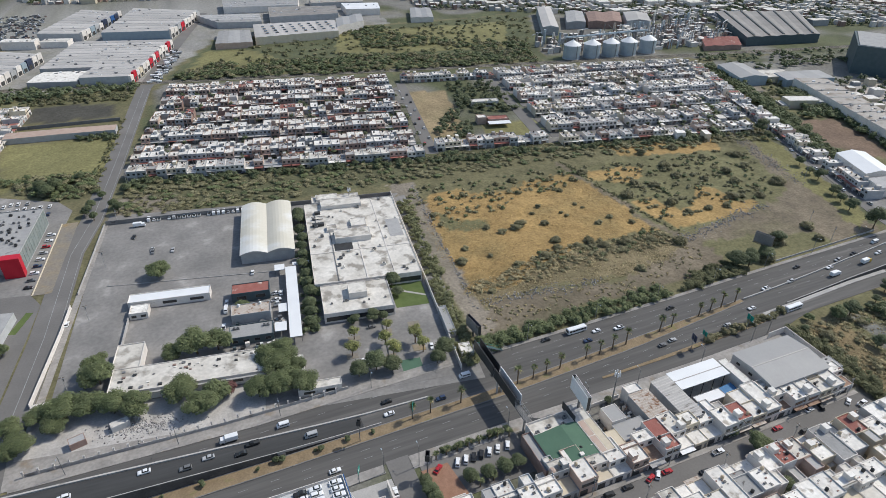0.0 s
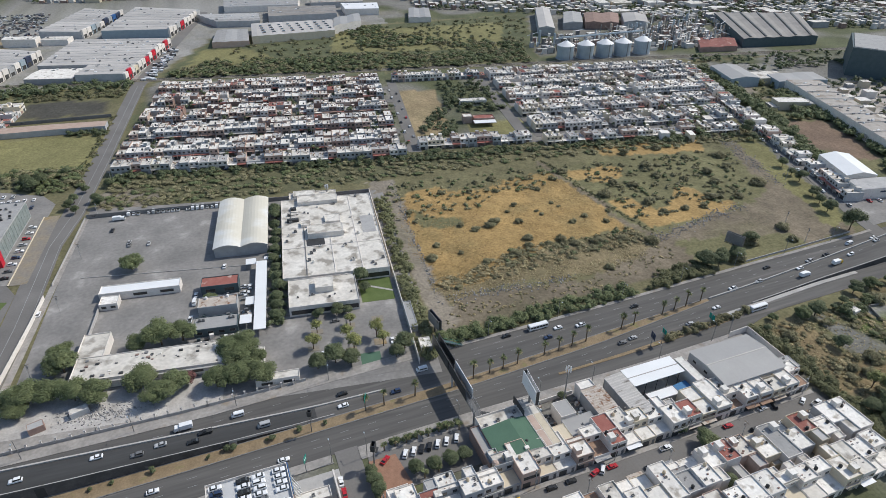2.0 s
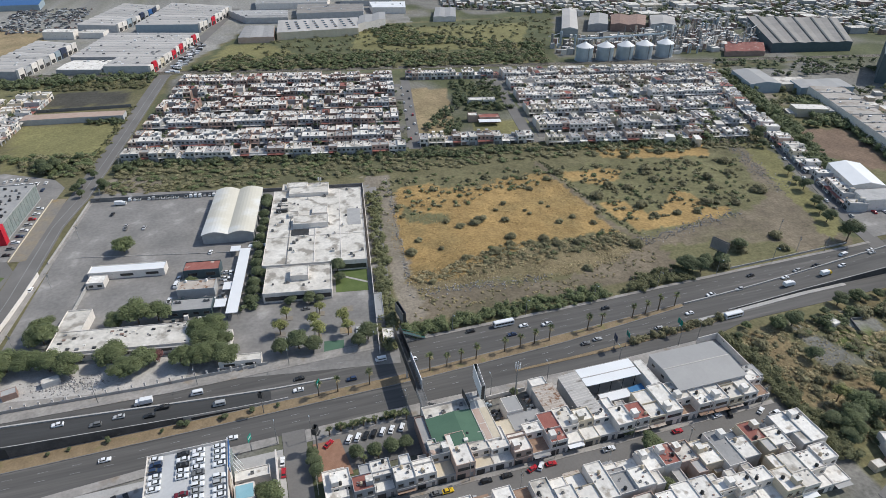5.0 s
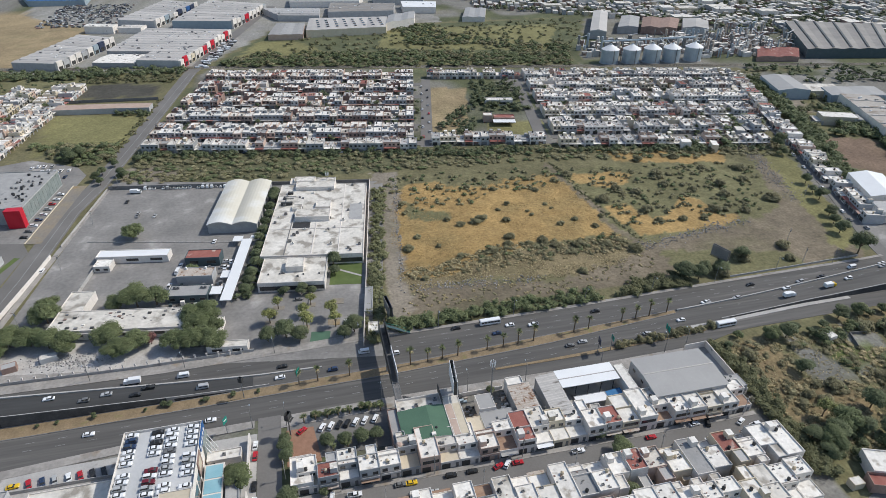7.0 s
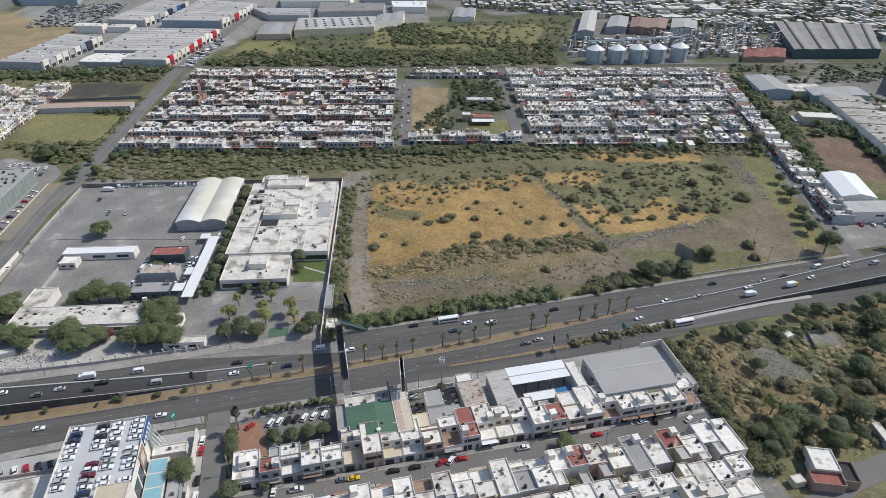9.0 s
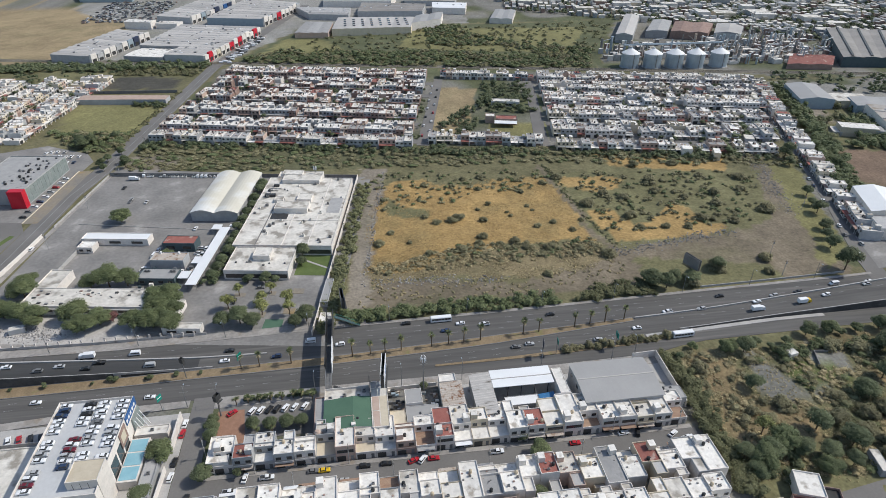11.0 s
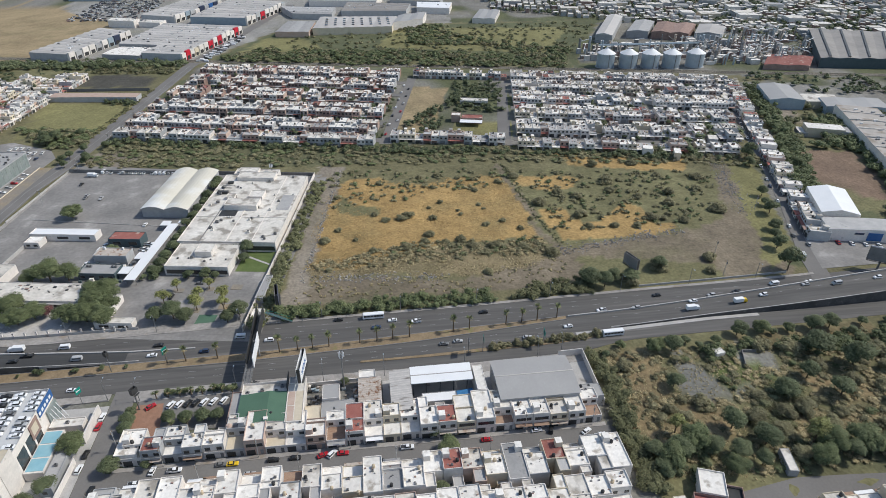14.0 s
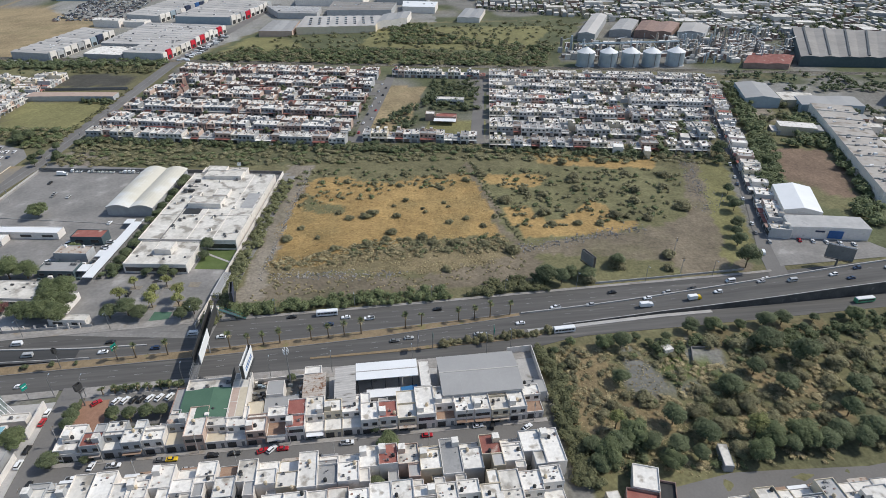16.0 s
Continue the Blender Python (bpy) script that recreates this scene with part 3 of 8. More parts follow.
slab("pavement_house_south", [(46, 85.9), (209, 85.9), (209, 87.6), (46, 87.6)], 0.16, "pavement", "narrow concrete pavement before the houses", "pavement")
slab("road_south_east", [(214, 44), (240, 54), (262, 57.5), (300, 56.5), (420, 62), (420, 72), (310, 63), (282, 65), (264, 66), (240, 62.5), (214, 53)], 0.02, "asphalt_old", "grey asphalt street at the edge of the waste ground")
slab("floor_works_yard", [WORKS.xy(u, v) for u, v in ((-66, -32), (90, -32), (90, 130), (-74, 138), (-71, 60))], 0.03, "asphalt_lot", "pale grey asphalt yard of the works", "yard")
slab("floor_car_park", [WORKS.xy(u, v) for u, v in ((26, -28), (86, -28), (84, 12), (26, 12))], 0.07, "asphalt_lot", "grey asphalt car park with planted trees", "car park")
slab("lawn", [WORKS.xy(u, v) for u, v in ((65, 19), (80, 19), (80, 37), (65, 37))], 0.1, "lawn", "small green lawn with a pale footpath", "lawn")
slab("lawn_path", [WORKS.xy(u, v) for u, v in ((65, 33), (80, 25), (80, 26.2), (65, 34.4))], 0.15, "concrete", "pale concrete garden path", "path")
slab("rubble_yard", [WORKS.xy(u, v) for u, v in ((-72, -33), (8, -33), (8, -14.5), (-50, -13.5), (-72, -11))], 0.09, "rubble", "bare pale dusty yard strewn with rubble", "yard")
slab("parking_paving", [(46, 110), (81, 110), (82, 127), (46, 126)], 0.1, "asphalt_old", "grey paved parking lot", "car park")
slab("parking_brick", [(45.8, 108.5), (57, 108.5), (55, 124), (45.8, 124)], 0.14, "brick_paving", "red brick paved driveway", "driveway")
slab("floor_shed_yard", [(134, 104), (214, 104), (214, 131), (134, 131)], 0.08, "concrete", "pale concrete yard between the sheds", "yard")
slab("floor_showroom_yard", [(-90, 60), (36, 60), (36, 125), (-90, 125)], 0.05, "concrete", "pale concrete yard of the showroom", "yard")
slab("floor_west_lot", [(-150, 292), (-83, 280), (-72, 362), (-80, 376), (-112, 394), (-150, 380)], 0.03, "asphalt_lot", "grey asphalt car park beside the side road", "car park")
band("road_east_street", [(345, 168), (352, 190), (374, 240), (403, 315), (431, 395), (470, 490)], -5.5, 4.0, 0.04, "asphalt_old", "grey asphalt street along a terrace of houses")
slab("road_estate_mid", [GRID.xy(u, v) for u, v in ((188, -2), (197, -2), (199, 160), (191, 160))], 0.03, "asphalt_old", "grey asphalt estate street")
slab("road_estate_east", [GRID.xy(u, v) for u, v in ((272, 2), (282, 2), (282, 155), (274, 155))], 0.03, "asphalt_old", "grey asphalt estate street")
for k, v in enumerate((5, 39, 74, 109, 144)):
    slab("road_estate_%d" % (k + 1), [GRID.xy(-4, v - 4), GRID.xy(190, v - 4), GRID.xy(190, v + 4), GRID.xy(-6, v + 4)], 0.05, "asphalt_old", "narrow grey estate street with parked cars")
for k, v in enumerate((16, 48, 84, 118, 150)):
    slab("road_estate_%d" % (k + 6), [GRID.xy(284, v - 4), GRID.xy(440 + 0.28 * v, v - 4), GRID.xy(440 + 0.28 * v, v + 4), GRID.xy(284, v + 4)], 0.05, "asphalt_old", "narrow grey estate street with parked cars")
RAIL = [(-400, 660), (-8, 598), (348, 534), (650, 482), (1200, 392)]
band("railway", RAIL, -5, 4, 0.2, "ballast", "brown-grey ballast railway line", "railway")
for k, w in enumerate((-3.2, -1.7, 0.8, 2.3)):
    band("rail_%d" % (k + 1), RAIL, w, w + 0.25, 0.38, "steel_dark", "dark steel rail", "rail")


# ---- foliage ----
def leaf_cloud(me, blobs, count, size, mat, rnd, low=-0.5, flat=0.8):
    """Small tilted leaf sprays strewn over and inside a few rounded masses."""
    total = sum(r * r for *_, r in blobs)
    for bx, by, bz, r in blobs:
        rings = []
        for lat, seg in ((-0.35, 6), (0.25, 6), (0.8, 6)):
            q = math.sqrt(1 - lat * lat)
            rings.append([(bx + q * math.cos(1.047 * j + lat) * r * k, by + q * math.sin(1.047 * j + lat) * r * k, max(0.0, bz + lat * r * k * flat)) for j, k in ((j, rnd.uniform(0.45, 0.72)) for j in range(seg))])
        for lo_, hi_ in zip(rings, rings[1:]):
            for j in range(6):
                me.face([lo_[j], lo_[(j + 1) % 6], hi_[(j + 1) % 6], hi_[j]], mat)
        me.face(rings[2], mat)
        gen = np.random.default_rng(rnd.randrange(1 << 30))
        n = max(3, int(count * r * r / total))
        z, a = gen.uniform(low, 1, n), gen.uniform(0, 2 * math.pi, n)
        q = np.sqrt(np.clip(1 - z * z, 0, 1))
        way = np.stack([q * np.cos(a), q * np.sin(a), z], 1)
        c = np.array([bx, by, bz]) + way * (r * gen.uniform(0.6, 1.1, n))[:, None] * np.array([1, 1, flat])
        c[:, 2] = np.maximum(c[:, 2], 0.05)
        nrm = way + np.array([0, 0, 0.8]) + gen.uniform(-0.45, 0.45, (n, 3))
        nrm /= np.linalg.norm(nrm, axis=1)[:, None]
        t = gen.uniform(0, 6.28, n)
        u = np.stack([np.cos(t), np.sin(t), np.zeros(n)], 1)
        u -= nrm * (u * nrm).sum(1)[:, None]
        u /= np.linalg.norm(u, axis=1)[:, None] + 1e-9
        w = np.cross(nrm, u)
        k = (size * gen.uniform(0.55, 1.35, n))[:, None]
        quad = np.stack([c - u * k - w * k * 0.25, c + w * k * 0.6 - u * 0.3 * k, c + u * k, c - w * k * 0.7 + u * 0.2 * k], 1)[:, ::-1]
        base, slot = len(me.v), me.slot(mat)
        me.v += quad.reshape(-1, 3).tolist()
        me.f += (base + np.arange(4 * n).reshape(n, 4)).tolist()
        me.i += [slot] * n


def tree_model(name, label, h, r, mat, seed, leaves=520, size=0.42, trunk=True, category="tree", parts=6):
    rnd = random.Random(seed)
    ob = thing(name, label, category)
    wood = Mesh()
    blobs = []
    top = h - r * 0.75
    wood.tube((0, 0, -0.3), (0, 0, top * 0.55), 0.05 * h * 0.5 + 0.06, 0.03 * h * 0.5 + 0.04, "bark", 7)
    for k in range(parts):
        a = 6.28 * k / parts + rnd.uniform(-0.4, 0.4)
        d = r * rnd.uniform(0.35, 0.65)
        b = (math.cos(a) * d, math.sin(a) * d, top + rnd.uniform(-0.35, 0.3) * r, r * rnd.uniform(0.38, 0.6))
        wood.tube((0, 0, top * 0.45), Vector((0, 0, top * 0.45)).lerp(Vector(b[:3]), 0.7), 0.014 * h + 0.02, 0.02, "bark", 5)
        blobs.append(b)
    blobs.append((0, 0, top + r * 0.25, r * 0.55))
    part("trunk", wood, ob, "brown branching trunk")
    crown = Mesh()
    leaf_cloud(crown, blobs, leaves, size, mat, rnd)
    part("crown", crown, ob)
    return ob


def park_away(ob):
    """Takes the models out of the scene once their copies stand."""
    for o in [*ob.children_recursive, ob]:
        bpy.data.objects.remove(o)


TREES = [tree_model("tree", "broad dark green street tree with a dense crown", 8, 4.0, "leaf", 11 + k, 5200, 0.24, parts=8) for k in range(3)]
DARK = [tree_model("tree", "dark green leafy tree with an uneven crown", 7, 3.4, "leaf_dark", 31 + k, 3800, 0.23, parts=7) for k in range(2)]
PALE = [tree_model("tree", "thin yellow-green tree with sparse leaves", 7, 2.6, "leaf_yellow", 41 + k, 1100, 0.2) for k in range(2)]
BUSH = [tree_model("bush", "low grey-green thorn bush in dry grass", 3.0, 2.6, "leaf_scrub", 51 + k, 2200, 0.2, category="bush", parts=8) for k in range(4)]
RED = tree_model("tree", "small tree with dull reddish leaves", 5, 2.4, "leaf_red", 61, 700, 0.25)
MODELS = TREES + DARK + PALE + BUSH + [RED]
plant_rnd = random.Random(5)


def plant(models, x, y, r, base_r, group, squash=1.0):
    s = r / base_r
    ob = copy_thing(plant_rnd.choice(models), pose(x, y, 0, 0, 0, plant_rnd.uniform(0, 360)))
    ob.scale = (s, s * plant_rnd.uniform(0.85, 1.15), s * squash * plant_rnd.uniform(0.85, 1.1))
    return tagged(ob, group=group)


FIELD_A = [(109, 232, 3), (116, 243, 2), (125, 232, 1.5), (112, 204, 2.2), (114, 281, 2), (140, 298, 2), (136, 258, 2), (142, 251, 2.5), (154, 254, 3.5), (150, 252, 3), (168, 251, 2.5), (174, 269, 2), (167, 263, 1.4), (172, 289, 2), (184, 254, 1.5), (196, 264, 1.5), (198, 259, 1.3), (183, 258, 1.2), (196, 240, 2), (206, 244, 2), (214, 234, 1.8), (222, 244, 1.5), (164, 233, 3.2), (150, 221, 3.2), (161, 226, 2.5), (171, 224, 2.5), (180, 225, 3), (185, 219, 3), (196, 217, 3.4)]
FIELD_B = [(211, 214, 3), (134, 220, 2.5), (123, 316, 2), (213, 293, 2.2), (198, 298, 2), (189, 301, 2), (176, 305, 2.5), (165, 304, 2.2), (157, 294, 2.2), (188, 194, 2.6), (224, 299, 3), (197, 282, 2), (232, 262, 3.5), (224, 207, 3.2), (251, 245, 3), (281, 286, 3.6), (280, 311, 3), (278, 273, 2.6), (256, 266, 2.6), (246, 274, 2.6), (292, 263, 2.6), (312, 266, 3), (307, 252, 3.2), (289, 237, 3.2), (296, 235, 1.8)]
FIELD_C = [(340, 284, 3.4), (332, 269, 2.6), (331, 242, 4), (307, 310, 3), (339, 315, 3.2), (251, 232, 2), (266, 231, 2.2), (278, 229, 2), (306, 232, 2.6), (316, 291, 2.4), (301, 194, 3), (272, 188, 4), (253, 177, 4), (296, 182, 2.4), (351, 313, 3)]
for x, y, r in FIELD_A + FIELD_B + FIELD_C:
    plant(BUSH, x, y, r * (1.0 if x < 222 else 1.25), 2.6, "bushes in the field", 0.85)
for x, y, r in [(233, 178, 5), (253, 178, 4.2), (272, 188, 4), (334, 179, 6), (341, 199, 3.8), (345, 208, 3.4), (350, 217, 3.6), (359, 235, 4), (367, 256, 3.4), (362, 244, 3), (389, 311, 5), (384, 298, 3.2), (240, 176, 4), (246, 180, 3.2)]:
    plant(DARK, x, y, r, 3.4, "trees round the field")


PADS = [[(241, 107), (252, 100.5), (265, 103), (263, 112), (259, 121.5), (248, 120)], [(275, 116), (290, 115.5), (296, 123), (278, 126)], [(211, 40), (240, 52), (262, 55), (300, 54), (420, 60), (420, 74), (310, 65), (282, 67), (264, 68), (246, 65), (236, 70), (226, 66), (214, 55)]]   # bare floors, road and house where nothing grows


def scrub_belt(name, label, poly, count, r0, r1, mat, seed, leaves=26, size=0.55, lift=0.4):
    """A thicket of many small bushes, joined."""
    rnd = random.Random(seed)
    xs, ys = [p[0] for p in poly], [p[1] for p in poly]
    me = Mesh()
    made = 0
    while made < count:
        x, y = rnd.uniform(min(xs), max(xs)), rnd.uniform(min(ys), max(ys))
        spot = np.array([x]), np.array([y])
        if not inside(*spot, poly)[0]:
            continue
        made += 1
        if any(inside(*spot, pad)[0] for pad in PADS):
            continue
        r = rnd.uniform(r0, r1)
        low_growth = lift < 0.65
        tone = mat if rnd.random() < 0.7 or not low_growth else ("leaf_scrub" if mat != "leaf_scrub" else "leaf")
        leaf_cloud(me, [(x + rnd.uniform(-0.7, 0.7) * r, y + rnd.uniform(-0.7, 0.7) * r, r * lift * rnd.uniform(0.4, 1.2), r * rnd.uniform(0.5, 1)) for _ in range(2)], leaves, size, tone, rnd, low=-0.1, flat=0.28 if lift < 0.35 else 0.42 if low_growth else 0.8)
    return thing(name, label, "shrubs", kind="stuff", mesh=me)


scrub_belt("hedge", "dense green thicket along the field's roadside edge", [(90, 168.5), (186, 170.5), (184, 177), (150, 178), (120, 175), (90, 177)], 150, 1.3, 2.9, "leaf", 71, 110, 0.34, 0.8)
scrub_belt("hedge", "bright green thicket beside the pavement", [(196, 171), (235, 172.5), (232, 181), (205, 180)], 80, 1.3, 2.8, "leaf_olive", 72, 110, 0.34, 0.8)
scrub_belt("hedge", "green overgrown hedge along the works' wall", [WORKS.xy(u, v) for u, v in ((83.2, -26), (90, -26), (90.5, 118), (85, 118))], 240, 1.2, 2.6, "leaf_olive", 73, 80, 0.34, 0.9)
scrub_belt("scrub", "olive green scrub belt between field and estate", [(-50, 342), (100, 331), (235, 322), (395, 297), (398, 322), (235, 349), (150, 360), (-42, 395)], 900, 1.4, 3.8, "leaf_scrub", 74, 90, 0.34, 0.3)
scrub_belt("scrub", "dark green trees along the estate's edge", [GRID.xy(u, v) for u, v in ((0, -20), (200, -18), (280, -13), (430, -14), (430, -6), (280, -8), (200, -9), (0, -12))], 210, 1.6, 3.4, "leaf_dark", 75, 80, 0.45, 0.7)
scrub_belt("scrub", "thin grey-green scrub among dry grass", [(104, 262), (222, 290), (226, 312), (110, 322)], 150, 0.8, 2.4, "leaf_scrub", 76, 40, 0.36, 0.4)
scrub_belt("scrub", "dry brown brushwood and tall weeds", [(104, 205), (224, 208), (222, 222), (150, 224), (104, 212)], 300, 0.8, 2.1, "dry_reed", 77, 44, 0.34, 0.3)
scrub_belt("scrub", "sparse dry weeds on the bare strip", [(96, 180), (180, 181), (232, 190), (225, 204), (183, 193), (104, 198)], 170, 0.4, 1.2, "dry_reed", 58, 26, 0.24, 0.2)
scrub_belt("scrub", "grey-green brush along the field's lower edge", [(134, 214), (224, 208), (222, 224), (150, 226)], 110, 0.9, 2.4, "leaf_scrub", 70, 50, 0.34, 0.4)
scrub_belt("scrub", "thin olive scrub in the second field", [(232, 226), (320, 230), (355, 295), (232, 306)], 240, 0.8, 2.6, "leaf_scrub", 78, 44, 0.38, 0.35)
scrub_belt("scrub", "green strip of weeds along the field's dividing track", [(219.5, 322), (221, 288), (225, 238), (230, 212), (233, 213), (229, 238), (225, 288), (223.5, 322)], 110, 0.5, 1.1, "leaf_olive", 69, 26, 0.3, 0.3)
scrub_belt("scrub", "dense green wood beyond the estate", [(-14, 600), (330, 538), (345, 580), (180, 618), (24, 640)], 640, 2.4, 4.8, "leaf", 79, 60, 0.85, 0.6)
scrub_belt("scrub", "green wood with clearings beyond the estate", [(190, 650), (260, 640), (300, 600), (345, 580), (360, 612), (300, 650), (240, 700), (240, 750), (190, 745)], 330, 2, 4.4, "leaf", 80, 56, 0.85, 0.55)
scrub_belt("scrub", "thin olive bushes in the clearings", [(30, 640), (345, 580), (440, 750), (230, 742), (60, 720)], 420, 1.2, 3.2, "leaf_olive", 68, 40, 0.8, 0.4)
scrub_belt("scrub", "tall green hedge beside the row houses", [(213.5, 66), (220, 66), (223, 132), (216.5, 132)], 170, 1.3, 2.7, "leaf_olive", 81, 120, 0.32, 0.8)
scrub_belt("scrub", "olive thorn scrub on the waste ground", [(222, 62), (360, 66), (420, 136), (222, 132)], 150, 1.2, 3.2, "leaf_scrub", 82, 150, 0.26, 0.5)
scrub_belt("scrub", "dry brown weeds on the waste ground", [(222, 72), (300, 66), (340, 132), (222, 130)], 700, 0.9, 2.3, "dry_reed", 83, 70, 0.24, 0.22)
scrub_belt("scrub", "dark green trees on the waste ground", [(220, 68), (246, 70), (246, 82), (232, 84), (222, 78)], 16, 1.6, 2.8, "leaf_dark", 84, 200, 0.28, 0.7)
scrub_belt("scrub", "dark green trees at the edge of the waste ground", [(284, 70), (420, 80), (420, 92), (330, 80), (286, 77)], 60, 1.6, 3.0, "leaf_dark", 85, 160, 0.3, 0.7)
scrub_belt("scrub", "dark green trees between highway and waste ground", [(262, 128), (292, 130), (345, 132), (400, 134), (400, 128), (345, 124), (300, 122), (266, 125)], 90, 1.6, 3.4, "leaf", 67, 120, 0.34, 0.8)
scrub_belt("scrub", "broad green bushes across the waste ground", [(262, 70), (282, 72), (292, 104), (282, 112), (268, 98), (258, 84)], 34, 1.6, 3.4, "leaf_olive", 66, 200, 0.26, 0.6)
scrub_belt("scrub", "green row of trees behind the terrace", [(384, 246), (398, 243), (412, 273), (437, 324), (463, 393), (484, 452), (474, 458), (447, 386), (421, 326)], 330, 2.4, 4.6, "leaf", 86, 70, 0.6, 0.9)
scrub_belt("scrub", "green trees beside the sports pitch", [(430, 205), (444, 226), (478, 300), (502, 380), (478, 372), (462, 326), (448, 326), (440, 322), (474, 315), (445, 240), (424, 228)], 210, 2.2, 4.4, "leaf", 87, 70, 0.6, 0.8)
scrub_belt("scrub", "scattered trees between pitch and factory", [(430, 330), (470, 325), (505, 395), (495, 400), (458, 385)], 60, 2.0, 4.0, "leaf_olive", 65, 70, 0.6, 0.8)
scrub_belt("scrub", "dark green tree belt before the warehouses", [(-300, 590), (-42, 578), (-36, 600), (-270, 616)], 330, 2.2, 4.2, "leaf_dark", 88, 56, 0.7, 0.7)
scrub_belt("scrub", "green trees between the white houses", [(-136, 411), (-121, 572), (-260, 590), (-300, 420)], 190, 1.8, 3.6, "leaf_dark", 64, 60, 0.55, 1.25)
scrub_belt("scrub", "green thicket beside the side road", [(-118, 418), (-62, 412), (-59, 380), (-74, 376), (-97, 388)], 120, 1.6, 3.6, "leaf", 63, 90, 0.45, 0.6)
scrub_belt("scrub", "olive weeds along the side road", [(-66, 384), (-60, 384), (-46, 516), (-50, 516)], 90, 0.8, 1.8, "leaf_olive", 62, 50, 0.4, 0.4)
scrub_belt("scrub", "olive scrub around the vacant lot", [(-118, 568), (-46, 556), (-42, 576), (-118, 584)], 130, 1.2, 3.0, "leaf_olive", 61, 50, 0.55, 0.5)
scrub_belt("scrub", "dark green bushes behind the long low building", [(-78, 472), (-52, 468), (-51, 477), (-78, 480)], 26, 1.6, 2.8, "leaf_dark", 60, 80, 0.4, 0.8)
scrub_belt("scrub", "dense green thicket on the waste ground", [(300, 112), (345, 120), (420, 134), (420, 90), (335, 88), (330, 104)], 120, 1.4, 3.6, "leaf_olive", 89, 150, 0.28, 0.5)
scrub_belt("scrub", "tall brown weeds between the thickets", [(296, 80), (345, 88), (420, 100), (420, 134), (300, 120)], 300, 0.9, 2.4, "dry_reed", 59, 60, 0.26, 0.22)
slab("floor_front_dirt", [(-78, 166), (34, 167), (34, 176), (-40, 178), (-78, 188)], 0.06, "pavement", "bare dusty strip inside the front fence", "yard")
for x, y, r in ((-64, 352, 3.2), (-62, 360, 3), (-48, 349, 3.4), (-50, 356, 3), (-60, 345, 2.6), (-86, 386, 4.5), (-82, 392, 4), (-90, 394, 4), (-57, 372, 2.6), (-44, 376, 3), (-70, 404, 3), (-112, 300, 2.4)):
    plant(DARK, x, y, r, 3.4, "trees beside the side road")
for x, y, r in ((-88, 238, 3.2), (-91, 226, 3.6), (-93, 214, 3.4), (-97, 200, 4), (-92, 246, 2.4), (-99, 186, 4)):
    plant(TREES, x, y, r, 4.0, "trees beside the forecourts")
scrub_belt("hedge", "dark green row of trees beside the covered walkway", [WORKS.xy(u, v) for u, v in ((25, 8), (30.4, 8), (30.4, 70), (25.6, 70))], 90, 1.2, 2.2, "leaf_dark", 90, 60, 0.3, 1.1)


# ---- building pieces ----
def shell(me, x0, x1, y0, y1, z0, h, wall, lip=0.45, thick=0.18):
    """Four walls with a parapet; the roof inside is a piece of its own."""
    o = [(x0, y0), (x1, y0), (x1, y1), (x0, y1)]
    i = [(x0 + thick, y0 + thick), (x1 - thick, y0 + thick), (x1 - thick, y1 - thick), (x0 + thick, y1 - thick)]
    t = h + lip
    for a in range(4):
        b = (a + 1) % 4
        me.face([(*o[a], z0), (*o[b], z0), (*o[b], t), (*o[a], t)], wall)
        me.face([(*o[a], t), (*o[b], t), (*i[b], t), (*i[a], t)], wall)
        me.face([(*i[b], h - 0.2), (*i[a], h - 0.2), (*i[a], t), (*i[b], t)], wall)
    return me


def deck(x0, x1, y0, y1, h, mat, thick=0.18):
    return Mesh().box(x0 + thick - 0.01, x1 - thick + 0.01, y0 + thick - 0.01, y1 - thick + 0.01, h - 0.25, h, mat)


def block(parent, x0, x1, y0, y1, h, wall="wall_white", roof="roof_white", z0=-0.2, lip=0.45, names=("wall", "roof"), roof_label=""):
    part(names[0], shell(Mesh(), x0, x1, y0, y1, z0, h, wall, lip), parent)
    return part(names[1], deck(x0, x1, y0, y1, h, roof), parent, roof_label)


def opening(parent, name, x0, x1, y, z0, z1, face=-1, mat="glass_dark", label="", axis="x", framed=True):
    """A window or door: a recessed-looking pane in a thin frame that stands a little proud of the wall."""
    f, p = Mesh(), Mesh()
    d = 0.05 * face
    if axis == "x":
        for a, b, c, e in ((x0 - 0.06, x0, z0, z1), (x1, x1 + 0.06, z0, z1), (x0 - 0.06, x1 + 0.06, z1, z1 + 0.06), (x0 - 0.06, x1 + 0.06, z0 - 0.06, z0)):
            f.box(a, b, min(y, y + 1.6 * d), max(y, y + 1.6 * d), c, e, "door_metal")
        p.box(x0, x1, min(y, y + d), max(y, y + d), z0, z1, mat)
    else:
        for a, b, c, e in ((x0 - 0.06, x0, z0, z1), (x1, x1 + 0.06, z0, z1), (x0 - 0.06, x1 + 0.06, z1, z1 + 0.06), (x0 - 0.06, x1 + 0.06, z0 - 0.06, z0)):
            f.box(min(y, y + 1.6 * d), max(y, y + 1.6 * d), a, b, c, e, "door_metal")
        p.box(min(y, y + d), max(y, y + d), x0, x1, z0, z1, mat)
    w = part(name, p, parent, label)
    if framed:
        part("frame", f, w)
    return w


